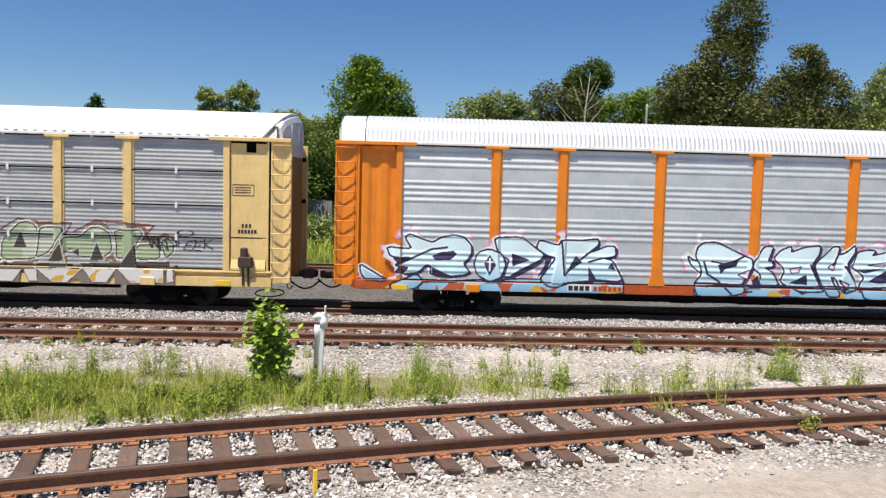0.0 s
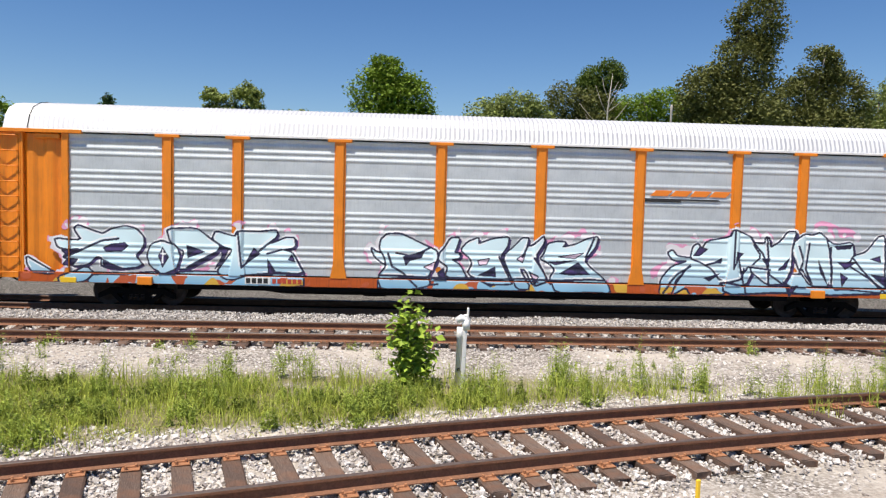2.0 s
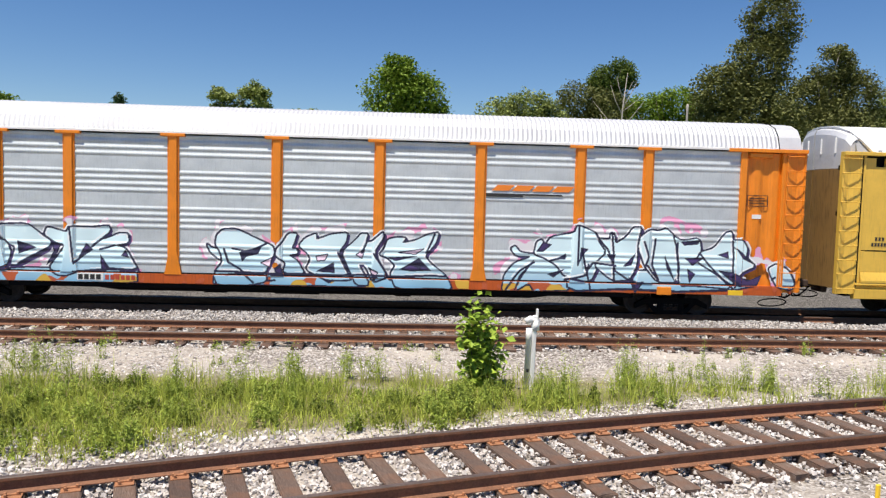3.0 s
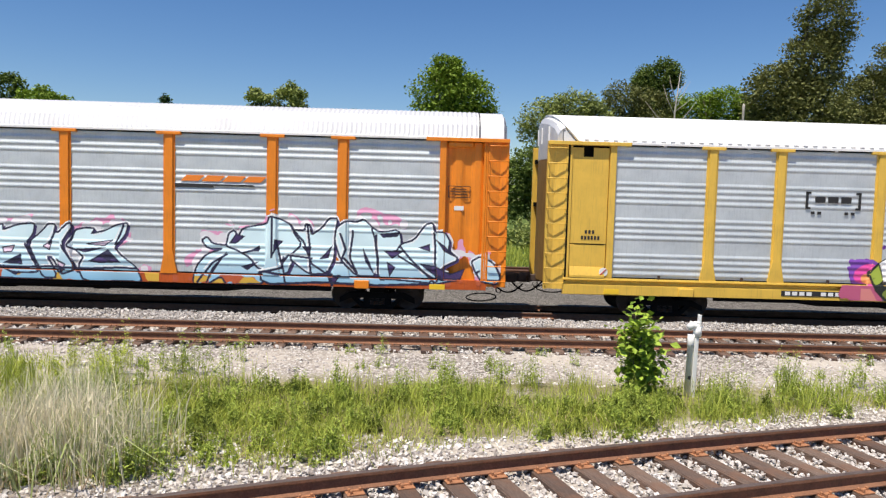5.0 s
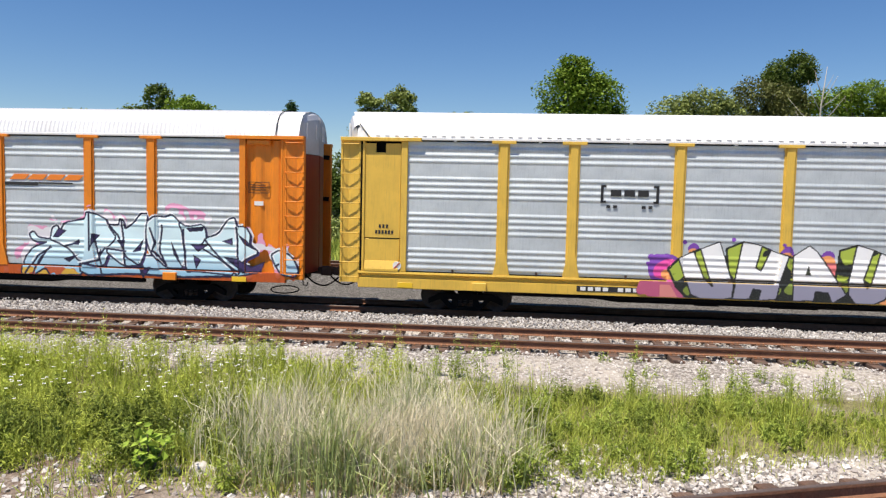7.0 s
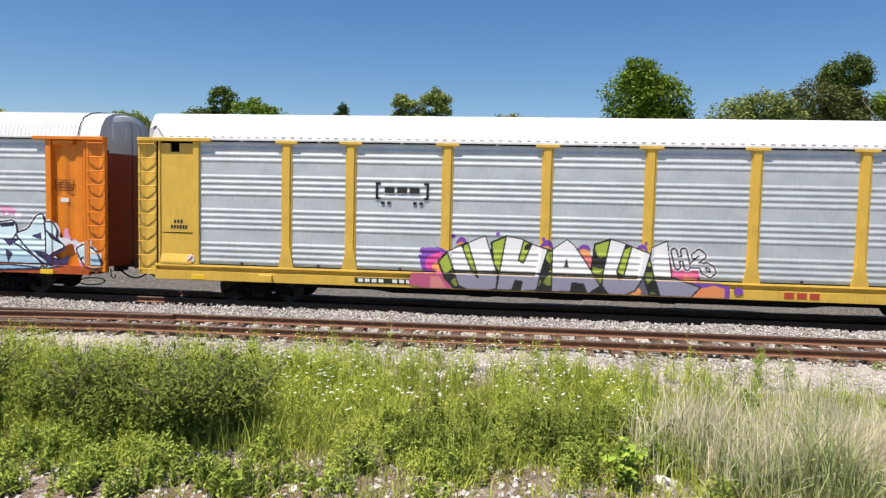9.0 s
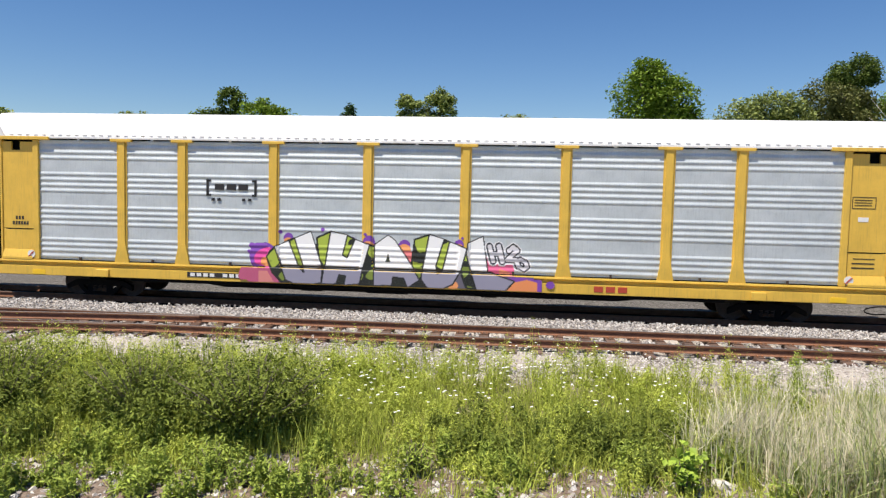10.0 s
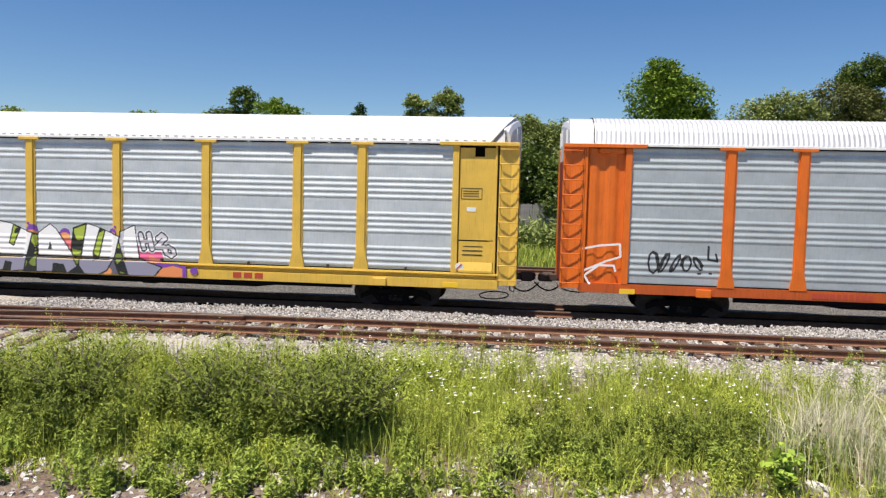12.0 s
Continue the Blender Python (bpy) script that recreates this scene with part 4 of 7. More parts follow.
    for flip in (0, 1):
        at = TURN180 if flip else Matrix()
        part("roof_end", cached(("roofend", fluted), lambda: roof_end_mesh(M["roof_zinc" if fluted else "steel_dull"], fluted)), car, at=at)
        if fluted:
            part("roof_seal", cached("seal", lambda: tube_mesh("roof_seal", M["void"], [[((12.56, y * 1.005, z + 0.01), 0.012) for y, z in roof_profile()]], 6)), car, at=at)
        for y0, y1 in ((-1.36, -0.03), (0.03, 1.36)):
            door = part("end_door", cached(("enddoor", kind, y0), lambda: end_leaf_mesh("end_door", M["end_red"] if fluted else M["dirty_shaded_yellow"], y0, y1, 0.95, lambda y: 4.4)), car, at=at)
            part("end_cap", cached(("endcap", fluted, y0), lambda: end_leaf_mesh("end_cap", M["roof_zinc"], y0, y1, 4.41, roof_height)), car, "dull zinc cap over the end door", at=at)
            for z in (3.05, 4.36):
                y = -1.3 if y0 < 0 else 1.3
                part("latch", cached(("latch", z, y), lambda: box_mesh("latch", M["void"], (13.1, 13.34, y - 0.1, y + 0.1, z, z + 0.13), bevel=0.01)), door)
            for y in (-0.9, -0.35) if y0 < 0 else (0.35, 0.9):
                x = 13.1 + 0.3 * (1 - (y / 1.36) ** 2)
                part("hinge_bar", cached(("hbar", y), lambda: box_mesh("hinge_bar", M["roof_white"], (x - 0.02, x + 0.03, y - 0.02, y + 0.02, 4.85, 5.3), bevel=0.004)), car, at=at)
        part("door_joint", cached("joint", lambda: box_mesh("door_joint", M["void"], (12.98, 13.36, -0.03, 0.03, 0.97, 5.5), bevel=0)), car, at=at)
        part("coupler", cached("coupler", coupler_mesh), car, at=at)
        for name, me in zip(("air_hose", "brake_line", "hook"), cached("hose", lambda: hose_mesh(M["black"]))):
            part(name, me, car, at=at)
    for x in (-9.85, 9.85):
        build_truck(car, x)
    CARS.append((car, centre_u))
    return car


# ---- spray-painted pieces: shapes from strokes ----
def seg_dist(X, Z, p, q):
    d = np.array(q) - np.array(p)
    t = np.clip(((X - p[0]) * d[0] + (Z - p[1]) * d[1]) / max(d @ d, 1e-9), 0, 1)
    return np.hypot(X - p[0] - t * d[0], Z - p[1] - t * d[1])


# letterforms as single brush lines in a unit box
FORMS = [
    [[(0.1, 0), (0.16, 1), (0.75, 0.95), (0.85, 0.72), (0.35, 0.5), (0.95, 0.35), (0.9, 0.02), (0.1, 0)]],
    [[(0.08, 0), (0.12, 0.95), (0.8, 0.9), (0.88, 0.6), (0.3, 0.45), (1.0, 0.0)]],
    [[(0.5, 0.95), (0.1, 0.7), (0.1, 0.3), (0.5, 0.05), (0.9, 0.3), (0.9, 0.7), (0.5, 0.95)]],
    [[(0.15, 0.02), (0.1, 0.95), (0.65, 0.9), (0.95, 0.5), (0.7, 0.08), (0.15, 0.02)]],
    [[(-0.05, 0), (0.45, 1), (1.05, 0.0)], [(0.2, 0.38), (0.8, 0.36)]],
    [[(0.12, 0), (0.1, 1)], [(0.95, 1), (0.2, 0.48), (1.02, 0)]],
    [[(0.95, 0.92), (0.25, 0.88), (0.15, 0.6), (0.85, 0.45), (0.85, 0.1), (0.0, 0.05)]],
    [[(0.5, 0.98), (0.45, 0)], [(0.15, 0.7), (0.85, 0.75)]],
    [[(0.12, 1), (0.1, 0)], [(0.92, 1.02), (0.88, 0)], [(0.1, 0.48), (0.9, 0.52)]],
    [[(1.0, 0.98), (0.2, 0.86), (0.12, 0.1), (1.0, 0.0)], [(0.15, 0.48), (0.8, 0.5)]],
    [[(0.05, 0), (0.15, 1), (0.85, 0.02), (0.95, 1.02)]],
    [[(0.08, 1), (0.12, 0.25), (0.5, 0.02), (0.85, 0.25), (0.92, 1)]],
    [[(0.25, 1.0), (0.15, 0.05), (0.95, 0.0)]],
    [[(0.0, 1), (0.2, 0.0), (0.5, 0.7), (0.8, 0.0), (1.05, 1)]],
    [[(0.1, 0.75), (0.4, 1.0), (0.8, 0.75), (0.1, 0.05), (0.95, 0.05)]],
]


def word_dist(X, Z, row, x0, x1, z0, z1, width, seed):
    """Distance to a row of thick wonky letters, negative inside."""
    r = random.Random(seed)
    step = (x1 - x0) / len(row)
    d = np.full(X.shape, 9.0)
    for i, ch in enumerate(row):
        lx, lz = x0 + step * i + r.uniform(-0.04, 0.04), z0 + r.uniform(-0.05, 0.05)
        w, h, shear = step * r.uniform(0.86, 0.98), (z1 - z0) * r.uniform(0.9, 1.06), r.uniform(-0.12, 0.16)
        for line in FORMS[ch]:
            pts = [(lx + u * w + v * shear, lz + v * h) for u, v in line]
            for p, q in zip(pts, pts[1:]):
                d = np.minimum(d, seg_dist(X, Z, p, q) - width / 2 * r.uniform(0.8, 1.1))
    return d


def fuzz(X, Z, scale, seed):
    """Smooth noise from a few waves, 0 to 1."""
    r = np.random.default_rng(seed)
    s = np.zeros(X.shape)
    for _ in range(9):
        a, f, p = r.uniform(0, 6.28), scale * r.uniform(0.6, 1.8), r.uniform(0, 6.28)
        s += np.sin(f * (X * math.cos(a) + Z * math.sin(a)) + p)
    return 0.5 + s / 9


def side_surface(X, Z, fluted, style):
    """Where the near face of a car lies at x, z, so that paint lies on ridges, posts and sill."""
    z_foot = 1.0 if fluted else 1.16
    y = -1.455 - (0.011 if style == "even" else 0.018) * ridge(Z, z_foot + 0.02, 4.77, style)
    for px in POSTS:
        y = np.where(np.abs(X - px) < 0.165, np.minimum(y, -1.492), y)
        half = 0.112 + np.clip((z_foot + 0.6 - Z) / 0.62, 0, 1) * 0.125
        y = np.where(np.abs(X - px) < half, -1.537, y)
    y = np.where(np.abs(X) > PANEL_END, -1.49, y)
    y = np.where((np.abs(X) > PANEL_END) & (np.abs(X) < PANEL_END + 0.18), -1.532, y)
    y = np.where(Z < z_foot - 0.01, -1.522 if fluted else -1.562, y)
    return y - 0.005


def spray(car, name, label, box, paint, fluted, style, cell=0.019):
    """A layer of paint on the car's side: paint(X, Z) gives colours and a mask."""
    x0, x1, z0, z1 = box
    xs, zs = np.arange(x0, x1, cell), np.arange(z0, z1, cell)
    X, Z = np.meshgrid(xs, zs)
    col, mask = paint(X, Z)
    Y = side_surface(X, Z, fluted, style)
    nx, nz = len(xs), len(zs)
    i, j = np.meshgrid(np.arange(nx - 1), np.arange(nz - 1))
    a = (j * nx + i).ravel()
    ok = (mask.ravel()[a] & mask.ravel()[a + 1] & mask.ravel()[a + nx] & mask.ravel()[a + nx + 1])
    a = a[ok]
    f = np.stack([a, a + 1, a + nx + 1, a + nx], -1)
    used, inv = np.unique(f.ravel(), return_inverse=True)
    v = np.stack([X, Y, Z], -1).reshape(-1, 3)[used]
    me = mesh_np(name, v, inv.reshape(-1, 4), M["spray"], True)
    attr = me.color_attributes.new("paint", "FLOAT_COLOR", "POINT")
    rgba = np.concatenate([col.reshape(-1, 3)[used], np.ones((len(used), 1))], 1).astype(np.float32)
    attr.data.foreach_set("color", rgba.ravel())
    return part(name, me, car, label)


def over(col, mask, where, c):
    col[where] = c
    mask |= where


def strokes_dist(X, Z, strokes):
    """Distance to thick lines, each (width, points), negative inside."""
    d = np.full(X.shape, 9.0)
    for w, pts in strokes:
        for p, q in zip(pts, pts[1:]):
            d = np.minimum(d, seg_dist(X, Z, p, q) - w / 2)
    return d


ONE_SHAPES_A = [
    [(-8.65, 1.06), (-7.08, 1.09), (-5.15, 1.13), (-5.13, 0.7), (-10.82, 0.62), (-11.01, 0.76), (-10.82, 0.93)],
    [(-12.63, 1.4), (-12.37, 1.25), (-12.06, 1.06), (-11.87, 0.99), (-12.09, 0.95), (-12.49, 0.99), (-12.61, 1.21)],
    [(-11.78, 0.88), (-11.37, 1.02), (-11.06, 1.15), (-10.86, 0.96), (-11.06, 0.76), (-11.44, 0.7), (-11.75, 0.72)],
    [(-11.89, 1.93), (-11.17, 1.87), (-11.37, 2.21), (-11.25, 2.3), (-10.86, 2.12), (-10.6, 2.05), (-10.37, 2.21), (-10.03, 2.3), (-9.72, 2.23), (-9.52, 2), (-9.51, 1.78), (-9.62, 1.59), (-9.74, 1.49), (-9.52, 1.18), (-10.64, 1.14), (-10.63, 1.41), (-10.8, 1.42), (-11, 1.2), (-11.44, 1.17), (-11.27, 1.36), (-11.64, 1.4), (-11.51, 1.55), (-11.23, 1.66), (-11.52, 1.64), (-11.8, 1.68)],
]
ONE_SHAPES_B = [
    [(-7.65, 1.98), (-7.57, 2.19), (-7.02, 2.08), (-6.95, 2.23), (-6.38, 2.2), (-5.93, 2.29), (-5.88, 2.18), (-6.11, 1.89), (-5.68, 2.09), (-5.4, 2.08), (-5.39, 1.81), (-5.76, 1.76), (-5.48, 1.67), (-5.32, 1.4), (-5.15, 1.09), (-6.06, 1.12), (-6.13, 1), (-6.69, 1.04), (-7.08, 0.89), (-7.31, 0.91), (-7.52, 1.1), (-7.32, 1.4), (-7.09, 1.73), (-7.38, 1.81)],
    [(-8.85, 2.24), (-8.12, 2.29), (-7.72, 1.98), (-7.44, 1.81), (-7.61, 1.57), (-8.31, 1.16), (-8.65, 1.15), (-8.47, 1.4), (-8.41, 1.65), (-8.66, 1.75), (-8.78, 1.95)],
    [(-9.43, 1.47), (-9.33, 1.79), (-8.99, 1.92), (-8.64, 1.8), (-8.53, 1.49), (-8.63, 1.17), (-8.98, 1.02), (-9.32, 1.16)],
]
ONE_SHAPES = ONE_SHAPES_A + ONE_SHAPES_B
ONE_SHADES = [
    [(-10.6, 1.68), (-10.37, 1.81), (-10.03, 1.85), (-9.93, 1.76), (-10.09, 1.61), (-10.52, 1.58)],
    [(-10.61, 1.36), (-10.1, 1.17), (-10.59, 1.16)],
    [(-11.72, 1.6), (-11.14, 1.65), (-11.57, 1.48)],
    [(-11.57, 1.34), (-11.29, 1.36), (-11.44, 1.17), (-11.67, 1.2)],
    [(-8.35, 1.81), (-7.84, 1.63), (-8.31, 1.45)],
    [(-7.47, 1.83), (-7.22, 1.74), (-7.37, 1.36), (-7.59, 1.16), (-7.4, 1.58)],
    [(-6.77, 1.31), (-6.53, 1.76), (-6.34, 1.6)],
    [(-6.14, 1.48), (-5.91, 1.07), (-6.13, 0.97)],
    [(-5.48, 1.62), (-5.38, 1.4), (-5.59, 1.46)],
    [(-8.98, 1.76), (-8.81, 1.48), (-8.98, 1.19), (-9.12, 1.48)],
]
ONE_LINES = [
    [(-11.83, 1.13), (-9.51, 1.14)],
    [(-9.5, 1.69), (-9.49, 1.14)],
    [(-6.76, 1.02), (-5.5, 1.08)],
    [(-11.68, 1.39), (-10.6, 1.88), (-10.21, 1.95)],
    [(-8.34, 1.18), (-7.44, 1.7)],
    [(-6.95, 2.23), (-6.85, 1.24), (-5.97, 2.05)],
    [(-6.15, 1.62), (-5.76, 1.76)],
    [(-10.82, 0.65), (-9.27, 0.71), (-7.7, 0.68), (-5.18, 0.72)],
]
TWO_SHAPES_A = [
    [(-3.09, 1.06), (-1.22, 1.05), (3.31, 1.04), (3.47, 0.71), (1.9, 0.71), (-0.28, 0.76), (-3.09, 0.7)],
    [(-3.3, 1.86), (-3.13, 1.74), (-2.85, 1.72), (-2.91, 1.38), (-3.19, 1.62)],
    [(-3.07, 1.87), (-3.02, 2.1), (-2.84, 2.25), (-2.49, 2.27), (-2.15, 2.12), (-1.69, 1.9), (-1.46, 1.8), (-1.44, 1.6), (-1.53, 1.41), (-1.68, 1.15), (-1.65, 0.84), (-2.14, 0.72), (-2.98, 0.72), (-3.09, 0.94), (-3.06, 1.09), (-2.86, 1.33), (-2.91, 1.59)],
    [(-1.38, 1.75), (-1.23, 1.91), (-1.08, 2.17), (-0.84, 2.19), (-0.92, 1.92), (-0.99, 1.76), (-0.81, 1.75), (-0.84, 1.61), (-1.07, 1.57), (-0.83, 1.42), (-0.6, 1.05), (-1.22, 1.09), (-1.14, 1.37), (-1.42, 1.57)],
]
TWO_SHAPES_B = [
    [(-0.81, 1.84), (-0.61, 2.08), (-0.3, 2.21), (-0.3, 2.03), (0.08, 2.18), (0.55, 2.24), (0.5, 1.95), (0.32, 1.7), (0.45, 1.4), (0.72, 0.92), (0.02, 0.91), (-0.6, 1.18), (-0.45, 1.46), (-0.53, 1.62)],
    [(0.4, 1.7), (0.78, 2.04), (0.93, 2.21), (1.12, 2.2), (1.06, 1.97), (1.25, 2), (1.52, 2.27), (1.56, 2.13), (1.29, 1.69), (1.66, 1.04), (1.27, 0.87), (1.03, 1.34), (0.87, 1.34), (1.2, 0.79), (0.81, 0.78), (0.61, 1.17)],
]
TWO_SHAPES_C = [
    [(1.57, 1.82), (1.64, 2.07), (1.87, 2.14), (2.18, 2.15), (2.06, 1.99), (2.42, 2.08), (2.73, 2.24), (3.09, 2.3), (3, 2.01), (2.7, 1.63), (2.91, 1.38), (3.31, 1.07), (3.47, 0.74), (3, 0.69), (1.9, 0.74), (1.74, 1.12), (1.89, 1.36), (1.65, 1.57), (1.44, 1.66)],
]
TWO_SHAPES = TWO_SHAPES_A + TWO_SHAPES_B + TWO_SHAPES_C
TWO_SHADES = [
    [(-2.42, 1.62), (-2.15, 1.7), (-1.81, 1.77), (-1.88, 1.6), (-2.22, 1.5), (-2.33, 1.36)],
    [(-0.29, 1.15), (0.17, 1.41), (0.21, 1.13)],
    [(1.14, 1.28), (1.39, 1.16), (1.3, 0.87)],
    [(2.01, 1.25), (2.54, 1.56), (2.86, 1.21), (2.33, 1.19)],
    [(1.66, 1.57), (2.48, 1.62), (1.88, 1.48)],
    [(-1.45, 1.22), (-1.27, 1.35), (-1.22, 1.07), (-1.4, 1.07)],
]
TWO_LIGHTS = [
    [(-1.81, 1.35), (-1.51, 1.5), (-1.57, 1.25)],
    [(-0.3, 1.56), (0.01, 1.63), (-0.06, 1.47), (-0.26, 1.44)],
    [(0.79, 1.62), (1.02, 1.79), (0.95, 1.53)],
    [(1.19, 1.22), (1.39, 1.13), (1.3, 0.97)],
    [(1.96, 1.72), (2.66, 1.83), (2.43, 1.67)],
]
TWO_LINES = [
    [(-2.84, 1.72), (-2.71, 1.33), (-2.37, 1.14), (-2.02, 0.8)],
    [(-2.76, 0.99), (-1.68, 1.08)],
    [(-3.09, 1.08), (-1.22, 1.05), (3.31, 1.06)],
    [(-2.61, 1.73), (-2.15, 1.64), (-1.69, 1.87)],
    [(-0.84, 1.72), (-0.53, 1.43)],
    [(-0.29, 1.07), (0.06, 0.85), (0.15, 0.91)],
    [(1.09, 1.97), (0.94, 1.68)],
    [(2.96, 2.25), (2.74, 1.72)],
    [(-1.68, 1.12), (-1.63, 0.86), (-1.43, 0.88)],
    [(-3.09, 0.7), (-0.28, 0.74), (1.9, 0.7), (3.47, 0.71)],
    [(0.29, 1.67), (0.65, 0.92)],
    [(1.29, 1.66), (1.74, 0.96)],
]
THREE_SHAPES_A = [
    [(12.45, 1.5), (12.69, 1.65), (13.03, 1.48), (13.23, 1.09), (13.14, 0.91), (12.74, 0.97), (12.53, 1.27)],
    [(4.87, 0.69), (4.93, 1.19), (5.19, 1.51), (5.69, 1.68), (5.22, 1.7), (5.08, 1.9), (5.21, 1.99), (5.33, 1.81), (5.74, 1.76), (6.21, 2.04), (6.61, 1.94), (6.95, 1.47), (6.81, 0.75), (5.78, 0.71), (5.61, 0.96), (5.14, 0.67)],
    [(6.63, 1.46), (7.27, 1.32), (8.56, 1.38), (9.85, 1.37), (11.48, 1.25), (12.15, 1.02), (11.42, 0.86), (9.88, 0.8), (8.26, 0.83), (6.73, 0.76)],
]
THREE_SHAPES_B = [
    [(5.74, 1.76), (5.81, 2.11), (5.96, 2.18), (6.05, 1.99), (6.2, 2.25), (6.83, 2.37), (6.93, 2.6), (7.23, 2.51), (7.47, 2.4), (7.55, 2.26), (7.81, 1.97), (7.59, 1.48), (7.37, 1), (6.64, 1.14), (6.39, 1.46), (5.98, 1.69)],
    [(7.55, 2.26), (7.88, 2.24), (7.9, 2.41), (8, 2.38), (8.04, 2.11), (8.35, 2.3), (8.54, 2.56), (8.76, 2.56), (8.68, 2.15), (8.68, 1.51), (8.49, 1.1), (8.01, 1.05), (7.43, 1.48), (7.8, 1.87)],
    [(8.69, 1.99), (8.74, 2.31), (8.99, 2.5), (9.28, 2.49), (9.47, 2.59), (9.67, 2.41), (9.82, 2.01), (9.86, 1.05), (9.3, 1.04), (8.87, 1.51)],
]
THREE_SHAPES_C = [
    [(9.67, 2.39), (9.9, 2.25), (10.42, 2.33), (10.5, 1.95), (10.35, 1.71), (10.86, 1.4), (11.45, 0.88), (10.36, 0.98), (9.9, 0.97), (9.82, 2.01)],
    [(10.35, 1.67), (10.5, 1.93), (10.87, 2.04), (11.17, 2.46), (11.35, 2.51), (11.4, 2.26), (11.67, 2.28), (11.81, 2.06), (11.78, 1.82), (12.09, 1.55), (11.64, 1.32), (11.5, 0.96), (10.91, 1.36)],
]
THREE_SHAPES = THREE_SHAPES_A + THREE_SHAPES_B + THREE_SHAPES_C
THREE_SHADES_A = [
    [(5.82, 1.83), (6, 2.1), (6.24, 2.03), (6.01, 1.83)],
    [(5.19, 0.7), (5.36, 1.15), (5.76, 1.59), (5.46, 1.15)],
    [(6.16, 1.2), (6.63, 1.34), (6.32, 1.11)],
    [(6.38, 1.63), (6.62, 1.78), (6.62, 1.62)],
    [(7.02, 1.54), (7.05, 1.98), (7.28, 1.94), (7.11, 1.74)],
    [(7.78, 1.82), (8.04, 1.81), (7.98, 1.56)],
    [(8.29, 1.48), (8.63, 1.84), (8.52, 1.52)],
    [(9.47, 1.78), (9.69, 1.27), (9.8, 1.05), (9.52, 1.43)],
    [(10.04, 1.73), (10.59, 1.76), (10.25, 1.53)],
    [(10.12, 1.43), (10.36, 1.3), (10.22, 1.04)],
    [(9.91, 2.21), (10.45, 2.27), (10.38, 2.14), (10.01, 2.11)],
    [(11.02, 1.42), (11.48, 1.35), (11.85, 1.13), (12.25, 1.3), (12.15, 1), (11.63, 0.95), (11.29, 1.21)],
]
THREE_SHADES_B = [
    [(11.44, 2.08), (11.71, 1.9), (11.98, 1.63), (11.68, 1.78)],
    [(10.99, 1.85), (11.28, 1.95), (11.29, 1.76)],
    [(8.45, 1.18), (8.62, 0.67), (8.89, 1.06), (8.7, 1.03)],
]
THREE_SHADES = THREE_SHADES_A + THREE_SHADES_B
THREE_LINES = [
    [(7.09, 1.95), (7.24, 1.32), (7.39, 0.71)],
    [(6.97, 2.55), (6.98, 1.47)],
    [(7.49, 2.36), (7.81, 1.97), (8.07, 1.34), (8.44, 1.09)],
    [(7.95, 2.37), (8.04, 1.08)],
    [(8.07, 1.49), (7.42, 1.54), (7.27, 1.32)],
    [(9.16, 2.25), (9.11, 1.52), (9.31, 1.11), (8.97, 1.51)],
    [(9.81, 2.17), (9.9, 1.05)],
    [(10.47, 1.87), (10.75, 1.55), (11.45, 0.89)],
    [(11.4, 2.24), (11.5, 0.93)],
    [(4.98, 0.76), (5.36, 1.28), (5.76, 1.52)],
    [(6.64, 1.05), (7.25, 1.19), (7.3, 1.48)],
    [(12.23, 0.97), (12.66, 1.24)],
    [(6.22, 1.58), (6.62, 1.69)],
    [(4.87, 0.69), (6.73, 0.75), (8.26, 0.83), (9.88, 0.8), (11.42, 0.86)],
    [(8.84, 2.15), (8.99, 1.75), (8.88, 1.43)],
]
SAGE_SHAPES = [
    [(4.75, 1.25), (4.92, 1.92), (5.15, 2.16), (5.38, 1.85), (5.44, 1.27)],
    [(5.37, 1.3), (5.41, 1.85), (5.69, 2.17), (5.87, 2.35), (6.11, 2.4), (6.34, 2.28), (6.42, 2.03), (6.42, 1.48), (6.29, 1.35)],
    [(6.43, 2.24), (7.17, 2.27), (6.7, 1.55), (6.32, 1.36), (6.39, 1.8)],
    [(7.04, 1.97), (7.54, 2), (7.69, 2.14), (7.85, 2.27), (8.08, 2.29), (8.37, 2.11), (8.43, 1.61), (8.18, 1.43), (7.53, 1.42), (7.29, 1.66), (7.07, 1.5)],
    [(8.47, 2.21), (9.34, 2.23), (8.87, 1.45), (8.53, 1.39), (8.53, 1.85)],
    [(9.09, 1.8), (9.71, 1.86), (9.76, 1.42), (9.09, 1.37)],
    [(9.77, 1.88), (9.94, 2.03), (10.12, 1.87), (10.12, 1.63), (9.9, 1.42)],
]
SAGE_SHADES = [
    [(5.71, 1.66), (5.92, 2.12), (6.08, 1.66)],
    [(7.81, 1.34), (8, 1.85), (8.2, 1.35)],
    [(6.66, 1.3), (7.02, 1.81), (7.11, 1.31)],
    [(8.68, 1.25), (9.06, 1.83), (9.09, 1.29)],
    [(7.32, 1.58), (7.5, 1.67), (7.53, 1.42)],
    [(6.29, 1.23), (7.38, 1.25), (7.3, 1.13), (6.38, 1.1)],
    [(7.53, 1.26), (10.02, 1.35), (10.02, 1.19), (7.61, 1.13)],
]
